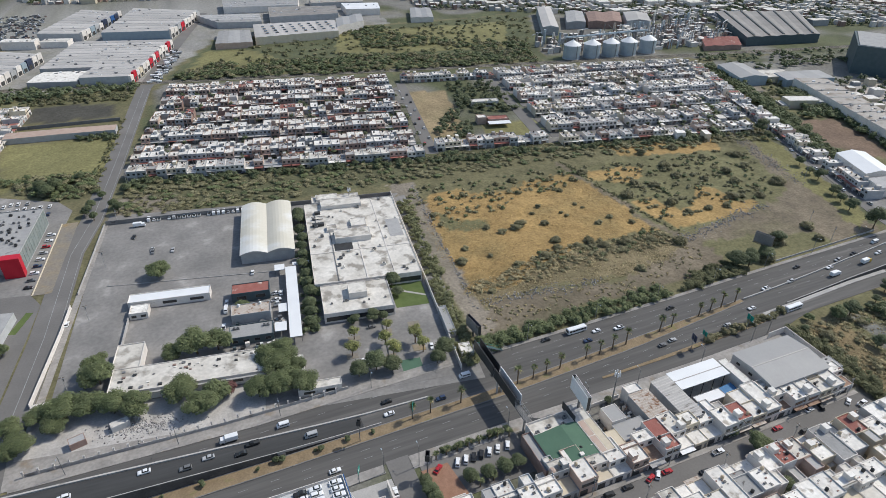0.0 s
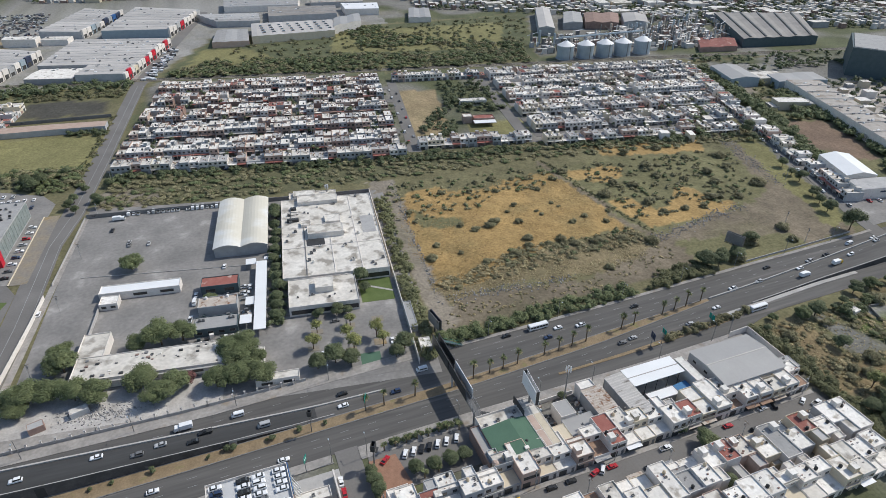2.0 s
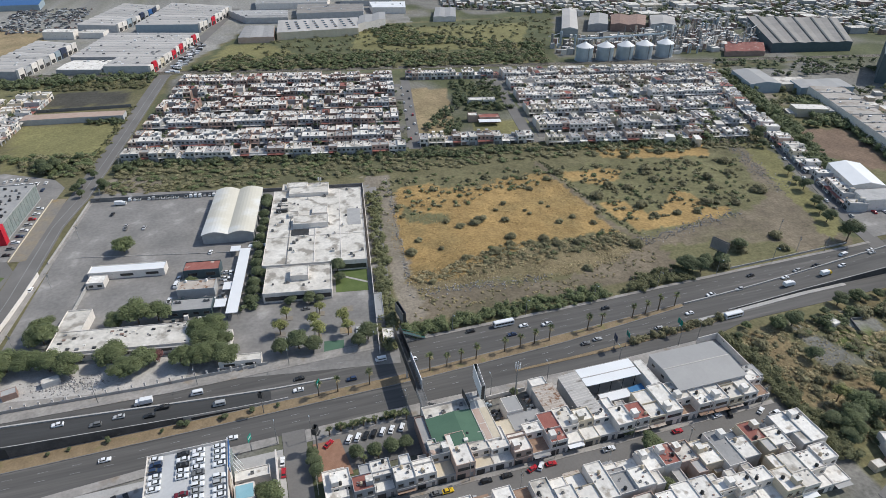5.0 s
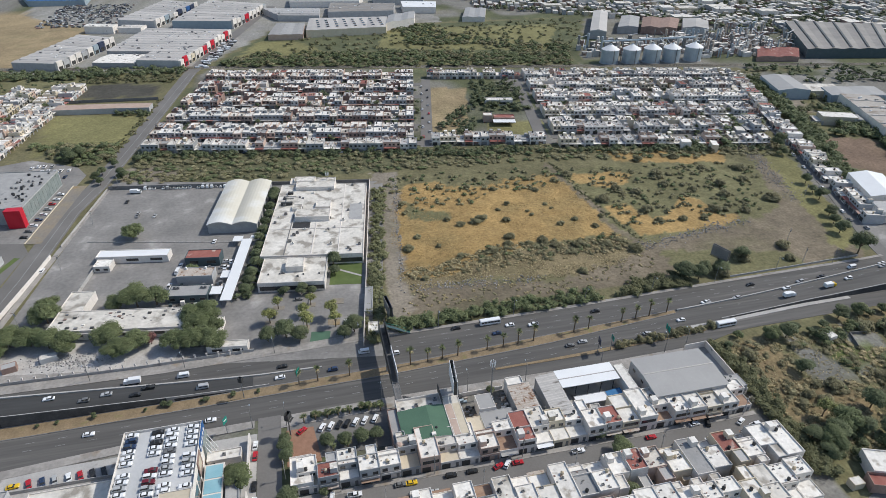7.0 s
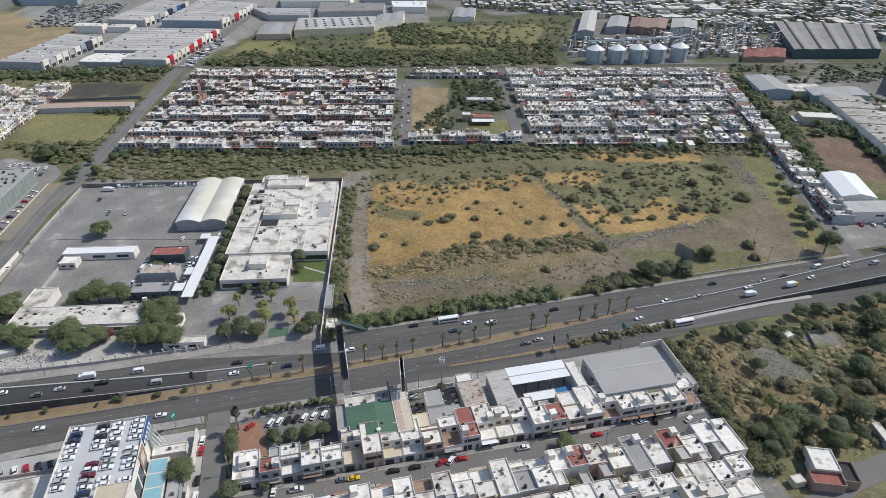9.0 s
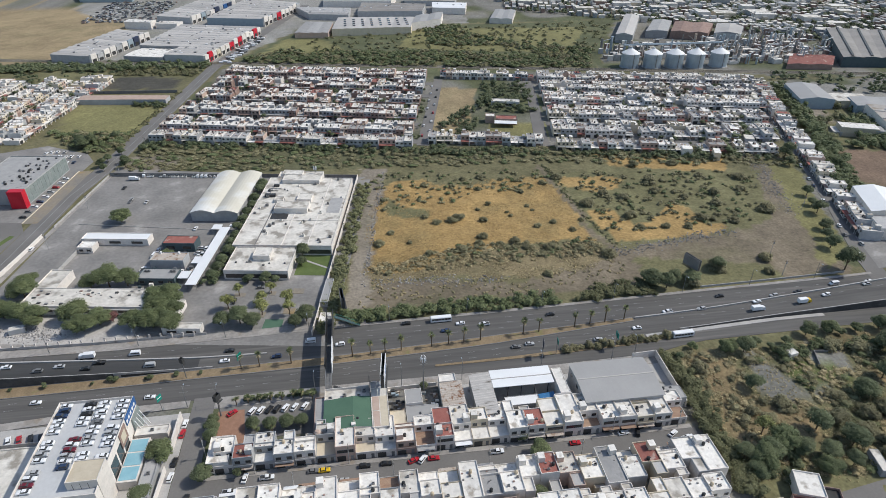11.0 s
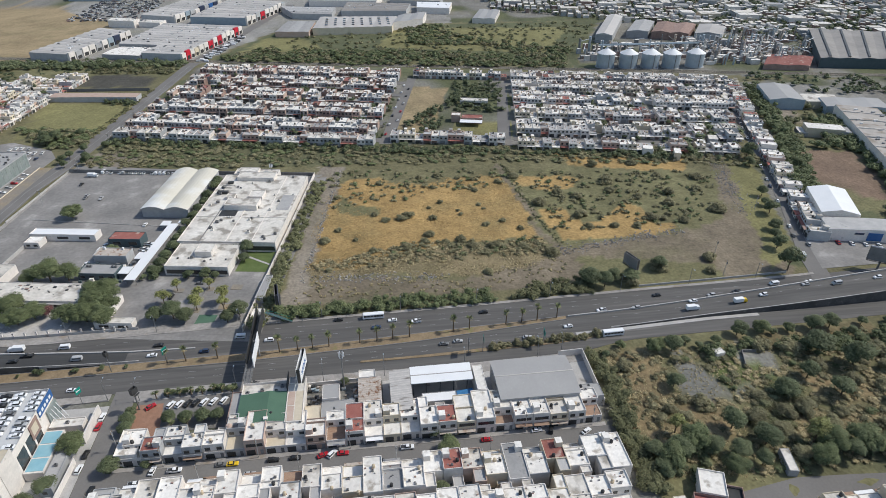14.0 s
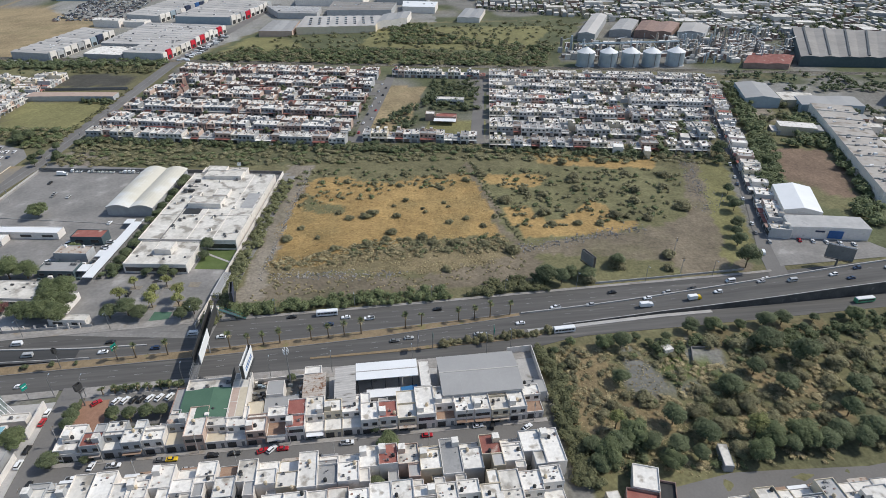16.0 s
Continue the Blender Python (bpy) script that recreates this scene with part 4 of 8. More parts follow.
def water_tank(parent, x, y, z, mat="tank_black"):
    t = Mesh().tube((x, y, z), (x, y, z + 1.0), 0.55, 0.55, mat, 10)
    t.tube((x, y, z + 1.0), (x, y, z + 1.3), 0.55, 0.22, mat, 10)
    return part("water_tank", t, parent, "round plastic water tank")


def roof_unit(parent, x, y, z, s=1.0, mat="steel"):
    u = Mesh().box(x - 0.6 * s, x + 0.6 * s, y - 0.45 * s, y + 0.45 * s, z, z + 0.9 * s, mat)
    u.tube((x, y, z + 0.9 * s), (x, y, z + 1.0 * s), 0.35 * s, 0.35 * s, "steel_dark", 8)
    return part("air_unit", u, parent, "grey roof air-conditioning unit")


def near_house(cx, y_front, w, d, facing, rnd, framed=True):
    """A narrow terraced house; local y runs from the street (0) to the back (d)."""
    wall = rnd.choice(["wall_white"] * 11 + ["wall_cream"] * 2 + ["wall_grey"] * 2 + ["wall_peach"])
    roof = rnd.choice(["roof_white"] * 14 + ["roof_old"] * 5 + ["roof_grey", "roof_dark", "roof_red"])
    words = {"wall_white": "white", "wall_cream": "cream", "wall_grey": "grey", "wall_peach": "peach-coloured"}[wall]
    rwords = {"roof_white": "a flat white roof", "roof_grey": "a flat grey roof", "roof_old": "a flat stained roof", "roof_dark": "a flat black roof", "roof_red": "a flat red-coated roof"}[roof]
    ob = thing("row_house", "%s two-storey terraced house with %s" % (words, rwords), "house", pose(cx, y_front, 0, 0, 0, 0 if facing < 0 else 180), "terraced houses beside the street")
    x0, x1 = -w / 2 + 0.04, w / 2 - 0.04
    h2 = rnd.uniform(5.6, 6.6)
    plan = rnd.random()
    split = d * rnd.uniform(0.28, 0.5)
    if plan < 0.4:      # low front, high back
        h1 = rnd.uniform(2.9, 3.3)
        block(ob, x0, x1, 0, split, h1, wall, rnd.choice(["roof_white"] * 5 + [roof] * 3 + ["roof_tile", "roof_old", "roof_old", "wall_cream"]), names=("front_wall", "front_roof"), lip=0.3)
        cut = rnd.choice([0, 0, 1.6, 2.4])
        block(ob, x0, x1, split + 0.02, d - cut, h2, wall, roof)
        if cut:
            block(ob, x0, x0 + w * 0.5, d - cut + 0.02, d, rnd.choice([3.0, h2 - 0.5]), wall, "roof_old", names=("rear_wall", "rear_roof"))
        yw = split + 0.02
        opening(ob, "window", x0 + 0.7, x0 + 2.2, yw, 4.0, 5.2, framed=framed)
        opening(ob, "window", x1 - 2.2, x1 - 0.7, yw, 4.0, 5.2, framed=framed)
    elif plan < 0.75:   # high front with a light well behind
        block(ob, x0, x1, 0, d * 0.62, h2, wall, roof)
        side = rnd.choice([0, 1])
        xm = x0 + w * 0.55
        a, b = (x0, xm) if side else (xm - w * 0.1, x1)
        block(ob, a, b, d * 0.62 + 0.02, d, rnd.choice([3.1, h2 - 0.4, h2]), wall, rnd.choice(["roof_white", "roof_old", "roof_grey"]), names=("rear_wall", "rear_roof"))
        yw = 0
        opening(ob, "window", x0 + 0.7, x0 + 2.3, yw, 3.9, 5.2, framed=framed)
        opening(ob, "window", x1 - 2.3, x1 - 0.7, yw, 3.9, 5.2, framed=framed)
        part("balcony", Mesh().box(x0 + 0.3, x1 - 0.3, -0.9, -0.01, 3.1, 3.25, "concrete").box(x0 + 0.3, x1 - 0.3, -0.9, -0.8, 3.25, 4.0, wall), ob, "projecting balcony with a parapet")
    else:
        block(ob, x0, x1, 0, d, h2, wall, roof)
        yw = 0
        opening(ob, "window", x0 + 0.6, x1 - 0.6, yw, 3.9, 5.2, framed=framed)
    if rnd.random() < 0.3:      # a sheet awning over the pavement side
        part("awning", Mesh().prism([(x0 + 0.2, -1.6), (x1 - 0.3, -1.6), (x1 - 0.3, -0.02), (x0 + 0.2, -0.02)], 2.55, 2.65, rnd.choice(["sheet_white", "sheet_rust", "roof_tile", "sheet_grey"]), bottom=True), ob, "sheet awning over the entrance")
    if rnd.random() < 0.35:     # clothes poles and a low dividing wall on the roof
        yy = rnd.uniform(d * 0.35, d * 0.55)
        part("roof_divider", Mesh().box(x0 + 0.2, x1 - 0.2, yy, yy + 0.14, h2 - 0.1, h2 + rnd.uniform(0.4, 1.0), wall), ob, "low dividing wall on the roof")
    part("garage_opening", Mesh().box(x0 + 0.4, x0 + 3.2, -0.05, 0.0, 0, 2.35, "steel_dark"), ob, "dark garage opening with a metal gate")
    opening(ob, "door", x1 - 1.6, x1 - 0.6, 0, 0.1, 2.2, mat="door_metal", label="grey metal front door", framed=False)
    base = h2
    yb = (split + 0.4, d - 0.8) if plan < 0.4 else (1.0, d * 0.6 - 0.8)
    if rnd.random() < 0.8:
        water_tank(ob, rnd.uniform(x0 + 1, x1 - 1), rnd.uniform(*yb), base, rnd.choice(["tank_black", "tank_black", "tank_beige"]))
    if rnd.random() < 0.45:
        sx = rnd.choice([x0 + 0.2, x1 - 2.4])
        part("stair_head", Mesh().box(sx, sx + 2.2, yb[0] + 0.2, yb[0] + 2.6, base - 0.1, base + 2.2, wall, "roof_white"), ob, "small rooftop stair house")
    for _ in range(rnd.randint(0, 2)):
        roof_unit(ob, rnd.uniform(x0 + 1, x1 - 1), rnd.uniform(*yb), base, 0.7)
    if rnd.random() < 0.6:
        q = Mesh()
        for _ in range(5):
            a, b, s = rnd.uniform(x0 + 0.6, x1 - 0.6), rnd.uniform(*yb), rnd.uniform(0.12, 0.35)
            q.box(a - s, a + s, b - s * 0.7, b + s * 0.7, base, base + s, rnd.choice(["concrete_dark", "steel", "wall_brick"]))
        tagged(part("roof_clutter", q, ob, "odd boxes and bricks left on the roof"), kind="stuff")
    return ob


hr = random.Random(12)
x = 49.0
k = 0
while x < 208:
    w = hr.uniform(6.0, 6.8)
    near_house(x + w / 2, 96.3 + (hr.uniform(0, 0.6)), w, hr.uniform(12.2, 13.4) - (3 if x < 75 else 0), -1, hr)
    x += w
x = 76.0
while x < 205:
    w = hr.uniform(6.0, 6.8)
    near_house(x + w / 2, 85.8 - hr.uniform(0, 0.5), w, hr.uniform(12.5, 14), 1, hr, False)
    x += w
x = 84.0
while x < 203:
    w = hr.uniform(6.0, 6.8)
    near_house(x + w / 2, 58.0 + hr.uniform(0, 0.5), w, hr.uniform(12.5, 13.2), -1, hr, False)
    x += w
x = 46.0
while x < 72:
    w = hr.uniform(6.0, 6.8)
    near_house(x + w / 2, 85.8 - hr.uniform(0, 0.5), w, hr.uniform(12.5, 14), 1, hr, False)
    x += w


x = 256.0
while x < 345:
    w = hr.uniform(6.2, 7.4)
    near_house(x + w / 2, 55.5 + 0.02 * (x - 256) - hr.uniform(0, 0.5), w, hr.uniform(11, 13), 1, hr, False)
    x += w


# ---- the estate: small houses in long back-to-back rows ----
def estate_parts(w, d, rnd, brown=False):
    """Pieces of one small house in its own frame: name, mesh and label."""
    wall = rnd.choice(["wall_brick"] * 4 + ["wall_peach"] * 2 + ["wall_grey"] * 3 + ["wall_white"]) if brown else rnd.choice(["wall_white"] * 4 + ["wall_cream", "wall_grey", "wall_grey", "wall_peach"])
    roof = rnd.choice(["roof_white"] * 10 + ["roof_old"] * 6 + ["roof_grey"] * 2 + ["roof_red"])
    x0, x1 = -w / 2, w / 2
    h = rnd.choice([5.4, 5.7, 5.7, 6.0, 3.0])
    y0 = rnd.choice([0.0, 0.0, 1.2, 2.2])
    out = [("wall", shell(Mesh(), x0, x1, y0, d, -0.2, h, wall, 0.3, 0.2)), ("roof", deck(x0, x1, y0, d, h, roof, 0.2))]
    if y0 > 0.5:
        porch = rnd.choice(["roof_white", "roof_old", "roof_red", "roof_grey", "wall_brick"])
        out.append(("porch", Mesh().box(x0 + 0.2, x1 - 0.2, -0.8, y0 - 0.01, 2.6, 2.8, porch).box(x0 + 0.2, x0 + 0.45, -0.8, -0.55, -0.2, 2.6, wall).box(x1 - 0.45, x1 - 0.2, -0.8, -0.55, -0.2, 2.6, wall)))
    out.append(("window", Mesh().box(x0 + 0.6, x0 + 2.0, y0 - 0.05, y0, 3.7, 4.9, "glass_dark") if h > 4 else Mesh().box(x0 + 0.6, x0 + 2.0, y0 - 0.05, y0, 1.0, 2.2, "glass_dark")))
    if h > 4:
        out.append(("window", Mesh().box(x1 - 2.0, x1 - 0.6, y0 - 0.05, y0, 3.7, 4.9, "glass_dark")))
    out.append(("garage_opening", Mesh().box(x0 + 0.5, x1 - 1.8, y0 - 0.06, y0, 0, 2.3, rnd.choice(["steel_dark", "wall_brick", "door_metal"]))))
    t = Mesh()
    a, b = rnd.uniform(x0 + 1, x1 - 1), rnd.uniform(y0 + 2, d - 1.2)
    t.tube((a, b, h), (a, b, h + 1.2), 0.55, 0.5, rnd.choice(["tank_black", "tank_black", "tank_beige"]), 7)
    out.append(("water_tank", t))
    if rnd.random() < 0.7:
        cl = Mesh()
        for _ in range(4):
            a, b, s = rnd.uniform(x0 + 0.6, x1 - 0.6), rnd.uniform(y0 + 1, d - 1), rnd.uniform(0.2, 0.6)
            cl.box(a - s, a + s, b - s, b + s * 0.6, h, h + s * 1.2, rnd.choice(["wall_brick", "concrete_dark", "steel", "roof_grey", "wall_peach"]))
        out.append(("roof_clutter", cl))
    if rnd.random() < 0.4:
        sx = rnd.uniform(x0 + 0.3, x1 - 2.6)
        out.append(("stair_head", Mesh().box(sx, sx + 2.2, d - 3.4, d - 0.6, h - 0.1, h + 2.1, wall, roof)))
    return out


er = random.Random(77)
VARIANTS = []
for k in range(14):
    ob = thing("estate_house", "small flat-roofed two-storey estate house with a rooftop tank", "house", group="estate houses")
    for nm, me in estate_parts(5.7, er.uniform(9.5, 11.4), er, k < 7):
        piece = part(nm, me, ob)
        if nm == "roof_clutter":
            tagged(piece, "odd boxes and bricks left on the roof", kind="stuff")
    VARIANTS.append(ob)


def estate_row(frame_, u0, u1, v, facing, single, joined=None, brown=False):
    """Houses 5.8 m wide side by side; facing -1 looks towards smaller v."""
    u = u0
    while u + 5.8 <= u1:
        if er.random() > 0.03:
            m = frame_.m(u + 2.9, v, 0, 0 if facing < 0 else 180)
            if single:
                copy_thing(er.choice(VARIANTS[:7] if brown else VARIANTS[7:]), m)
            else:
                for nm, me in estate_parts(5.7, er.uniform(9.5, 11.4), er, brown):
                    k = len(joined.v)
                    joined.v += [tuple(m @ Vector(p)) for p in me.v]
                    for f, i in zip(me.f, me.i):
                        joined.f.append(tuple(a + k for a in f))
                        joined.i.append(joined.slot(me.mats[i]))
        u += 5.8


estate_row(GRID, 0, 190, -10, -1, True)
for k, v in enumerate((22, 57, 92, 127, 161)):
    j = Mesh()
    estate_row(GRID, -2, 188, v - 11.5, -1, k < 2, j, True)
    estate_row(GRID, -2, 188, v + 11.5, 1, k < 1, j, True)
    if j.v:
        thing("estate_row", "back-to-back row of small flat-roofed estate houses", "houses", kind="stuff", mesh=j)
estate_row(GRID, 196, 282, 1, -1, True)
estate_row(GRID, 286, 440, -5, -1, True)
for k, v in enumerate((32, 66, 101, 134, 165)):
    j = Mesh()
    e = 440 + 0.28 * v
    estate_row(GRID, 286, e, v - 11.5, -1, k < 2, j)
    estate_row(GRID, 286, e, v + 11.5, 1, k < 1, j)
    if j.v:
        thing("estate_row", "back-to-back row of small flat-roofed estate houses", "houses", kind="stuff", mesh=j)
j = Mesh()
estate_row(GRID, 196, 284, 160, -1, False, j)
thing("estate_row", "row of small flat-roofed estate houses", "houses", kind="stuff", mesh=j)
j = Mesh()
for v in (4, 38, 72, 106, 140):
    west = Local(-128, 404, 83)
    estate_row(west, -6, 150 - 0.2 * v, v - 1, -1, False, j)
    estate_row(west, -6, 150 - 0.2 * v, v + 22.5, 1, False, j)
thing("white_quarter", "close-built quarter of white two-storey houses", "houses", kind="stuff", mesh=j)
j = Mesh()
estate_row(Local(361, 205, 70), 0, 290, -1, 1, False, j)
thing("terrace", "long terrace of small white houses with flat roofs", "houses", kind="stuff", mesh=j)

# ---- the works ----
ob = thing("office_building", "large low white building with stained flat roofs", "building", WORKS.m(0, 0))
block(ob, 31, 80.5, 37, 116, 5.5, "wall_white", "roof_old", lip=0.35, roof_label="stained pale flat roof with seams")
block(ob, 35.5, 62, 116.02, 123.6, 6.0, "wall_white", "roof_old", names=("north_wall", "north_roof"))
block(ob, 33.2, 63.5, 15, 36.2, 4.8, "wall_white", "roof_old", names=("south_wall", "south_roof"))
for a, b, c, d, h in ((40, 62, 108, 116, 7.6), (44, 62, 71, 80, 8.3), (53.5, 61.5, 84, 92, 7.2), (45, 53, 24, 32, 7.6), (41, 46, 83, 88, 7.0), (38, 50, 117, 123, 7.4)):
    part("roof_room", shell(Mesh(), a, b, c, d, 5.2 if c > 36 else 4.7, h, "wall_white", 0.2).box(a + 0.1, b - 0.1, c + 0.1, d - 0.1, h - 0.3, h, "roof_old"), ob, "raised white rooftop room")
# no recess: a flat dark sheet carries the shade of a light well
part("light_well", Mesh().box(43, 52, 64, 70.5, 5.5, 5.56, "steel_dark"), ob, "flat dark patch with the shade of a light well in its colour")
part("light_well", Mesh().box(72, 79, 72, 90, 5.5, 5.55, "roof_grey"), ob, "grey roof bay")
part("seam", Mesh().box(31.5, 80, 63, 63.5, 5.5, 5.75, "wall_white").box(55, 55.5, 37.5, 71, 5.5, 5.75, "wall_white").box(68, 68.4, 37.5, 115, 5.5, 5.72, "wall_white").box(42, 42.4, 37.5, 83, 5.5, 5.8, "concrete_dark"), ob, "raised roof seams and pipes")
part("window_band", Mesh().box(34, 63, 14.94, 15, 1.0, 3.2, "glass_dark"), ob, "dark band of windows")
part("window_band", Mesh().box(66, 80, 36.94, 37, 1.0, 3.4, "glass_dark"), ob, "dark band of windows")
wr = random.Random(3)
for _ in range(40):
    u, v = wr.uniform(33, 79), wr.uniform(39, 114)
    roof_unit(ob, u, v, 5.5, wr.uniform(0.7, 1.4), wr.choice(["steel", "concrete_dark", "roof_white"]))
for _ in range(7):
    roof_unit(ob, wr.uniform(35, 62), wr.uniform(17, 24), 4.8, wr.uniform(0.6, 1.1), wr.choice(["steel", "concrete_dark"]))
part("pipe_rack", Mesh().tube((34, 100, 6.1), (41, 100, 6.1), 0.2, 0.2, "steel").tube((34, 97, 6.1), (40, 97, 6.1), 0.25, 0.25, "steel_dark").tube((36, 94, 5.9), (36, 106, 5.9), 0.2, 0.2, "steel").box(34, 40, 90, 92, 5.5, 7.0, "steel_dark").box(36, 39, 103, 105, 5.5, 6.8, "steel_dark"), ob, "tangle of rusty pipes and units on the roof")

ob = thing("warehouse", "large cream metal warehouse with a twin-vaulted roof", "warehouse", WORKS.m(0, 0))
part("wall", Mesh().box(-2, 23.6, 71, 122.5, -0.2, 5.4, "wall_grey"), ob, "grey metal walls")
for a, b in ((-2.4, 10.8), (10.8, 24.0)):
    me = Mesh()
    for i in range(8):
        t0, t1 = i / 8, (i + 1) / 8
        xa, xb = a + (b - a) * t0, a + (b - a) * t1
        za, zb = 5.4 + 1.7 * math.sin(math.pi * t0), 5.4 + 1.7 * math.sin(math.pi * t1)
        for s in range(10):
            ya, yb = 70.4 + 5.27 * s, 70.4 + 5.27 * (s + 1)
            me.face([(xa, ya, za), (xb, ya, zb), (xb, yb, zb), (xa, yb, za)], "sheet_cream")
        for ye in (70.4, 123.1):
            me.face([(xa, ye, 5.2), (xb, ye, 5.2), (xb, ye, zb), (xa, ye, za)], "sheet_grey")
    part("roof_vault", me, ob, "cream sheet-metal roof vault")

ob = thing("covered_walkway", "long narrow walkway roof of white sheet metal", "canopy", WORKS.m(0, 0))
part("roof", Mesh().box(18.5, 23.5, 5, 58, 3.6, 3.85, "sheet_white"), ob)
for v in range(6, 58, 8):
    for u in (18.8, 23.2):
        part("post", Mesh().tube((u, v, 0), (u, v, 3.6), 0.1, 0.1, "steel", 6), ob)


def simple_building(name, label, u0, u1, v0, v1, h, wall, roof, frame_=WORKS, category="building", lip=0.35, windows=0, group=""):
    ob = thing(name, label, category, frame_.m(0, 0), group)
    block(ob, u0, u1, v0, v1, h, wall, roof, lip=lip)
    for k in range(windows):
        a = u0 + (u1 - u0) * (k + 0.25) / windows
        opening(ob, "window", a, a + (u1 - u0) * 0.5 / windows, v0, h * 0.35, h * 0.7)
    return ob


simple_building("store_building", "long low white store building with a pale roof", -49, -15, 44.6, 51, 3.6, "wall_white", "sheet_white", windows=3)
simple_building("guard_house", "small white flat-roofed hut", -47.5, -40, 37, 43.5, 3.0, "wall_white", "roof_white", windows=2)
ob = simple_building("workshop", "dark teal workshop with a red sheet roof", -5.3, 11, 39.3, 47, 4.6, "wall_teal", "roof_red", windows=2)
ob = simple_building("machine_house", "grey building with a rust-stained roof", -5, 11.2, 23.5, 31, 4.6, "wall_grey", "sheet_rust", windows=0)
for u in (-2, 7):
    water_tank(ob, u, 30, 4.6, "sign_white")
ob = simple_building("blue_office", "low blue-grey building with roof units", -5.5, 12, 9.5, 18, 3.6, "wall_teal", "roof_grey", windows=4)
for u in (-3.5, -2, 8.5, 10):
    roof_unit(ob, u, 15.5, 3.6, 1.0)
ob = simple_building("old_block", "long abandoned white building with debris on its roof", -46.5, 10.4, -13.5, 0, 4.6, "wall_white", "roof_old", windows=7)
block(ob, -47.5, -37.5, 0.02, 15, 4.2, "wall_white", "roof_old", names=("annex_wall", "annex_roof"))
part("eaves_shade", Mesh().box(-46.5, 10.4, -14.6, -13.52, 3.7, 3.9, "concrete"), ob, "projecting concrete eaves")
q = Mesh()
for _ in range(46):
    a, b, s = wr.uniform(-45, 9), wr.uniform(-12.6, -1), wr.uniform(0.15, 0.6)
    q.box(a - s, a + s * 1.4, b - s, b + s * 0.8, 4.6, 4.6 + s * 0.7, wr.choice(["concrete_dark", "steel", "wall_brick", "roof_white", "steel_dark"]))
tagged(part("roof_debris", q, ob, "scattered debris and broken units on the roof"), kind="stuff")
simple_building("porter_lodge", "low white gatehouse with a flat roof", 20, 36, -26, -22, 3.2, "wall_white", "roof_old", windows=2)
simple_building("side_office", "small white flat-roofed office", 17.5, 23, -18, -6, 3.2, "wall_white", "roof_white", windows=1)
simple_building("carport", "narrow carport with a grey sheet roof", 82, 85.5, -6, 12, 2.8, "wall_grey", "sheet_grey", windows=0)
simple_building("meter_hut", "small white hut with a flat roof", 84, 88.5, -20, -14, 3, "wall_white", "roof_white")


q = Mesh()
for _ in range(70):
    a, b, s_ = wr.uniform(-5, 17), wr.choice([wr.uniform(31.5, 39), wr.uniform(18.5, 23), wr.uniform(2, 9)]), wr.uniform(0.25, 0.9)
    x, y = WORKS.xy(a, b)
    q.box(x - s_, x + s_, y - s_ * 0.7, y + s_ * 0.7, 0, s_ * wr.uniform(0.8, 2.6), wr.choice(["steel", "wall_teal", "roof_white", "steel_dark", "sheet_rust", "wall_blue", "sign_white"]))
thing("works_clutter", "pallets, tanks and machines between the workshops", "clutter", kind="stuff", mesh=q)
ob = thing("yard_canopy", "small white sheet canopies beside the walkway", "canopy", WORKS.m(0, 0))
for a, b, c, d in ((13.5, 18.2, 57, 62), (14.5, 18.2, 24, 30), (12.6, 17.5, 11, 17), (22, 30, 60, 62.5)):
    roof = part("roof", Mesh().box(a, b, c, d, 3.0, 3.2, "sheet_white"), ob)
    part("post", Mesh().tube((a + 0.3, c + 0.3, -0.1), (a + 0.3, c + 0.3, 3.0), 0.08, 0.08, "steel", 6).tube((b - 0.3, d - 0.3, -0.1), (b - 0.3, d - 0.3, 3.0), 0.08, 0.08, "steel", 6), roof)
for k, (u, v, du, dv) in enumerate(((44, 2.5, 5, 3), (58, 4, 4, 3), (70, 6, 5, 4), (42, -8, 4.5, 3), (57, -12, 4, 3.5), (69, -9, 5, 4))):
    slab("islet_%d" % (k + 1), [WORKS.xy(u - du / 2, v - dv / 2), WORKS.xy(u + du / 2, v - dv / 2), WORKS.xy(u + du / 2, v + dv / 2), WORKS.xy(u - du / 2, v + dv / 2)], 0.2, "dusty", "planted dry islet in the car park", "islet")
slab("court_green", [WORKS.xy(u, v) for u, v in ((60, -24), (68, -24), (68, -15), (60, -15))], 0.11, "roof_green", "green painted patch of the car park", "car park")


def boundary(name, label, pts, h, mat, t=0.25):
    me = Mesh()
    for a, b in zip(pts, pts[1:]):
        d = (Vector(b) - Vector(a)).normalized() * t / 2
        nx, ny = -d.y, d.x
        me.prism([(a[0] - nx, a[1] - ny), (b[0] - nx, b[1] - ny), (b[0] + nx, b[1] + ny), (a[0] + nx, a[1] + ny)], -0.2, h, mat)
    return structure(name, me, label, "wall")


boundary("wall_works_west", "long pale boundary wall beside the side road", [(-74, 202), (-67.6, 243), (-65.2, 262)], 2.2, "wall_white")
boundary("wall_works_west_upper", "long pale boundary wall beside the side road", [(-63.2, 272), (-54.6, 337)], 1.2, "concrete")
boundary("wall_works_north", "grey boundary wall behind the yard", [(-54, 337), WORKS.xy(24, 128), WORKS.xy(82, 128)], 2.4, "concrete_dark")
boundary("wall_works_east", "white boundary wall beside the dirt track", [WORKS.xy(82, 128), WORKS.xy(82.2, -26)], 2.6, "wall_white")
boundary("wall_works_south", "low pale front wall along the pavement", [(-72, 170), (-10, 168.3), (34, 169)], 1.4, "concrete")
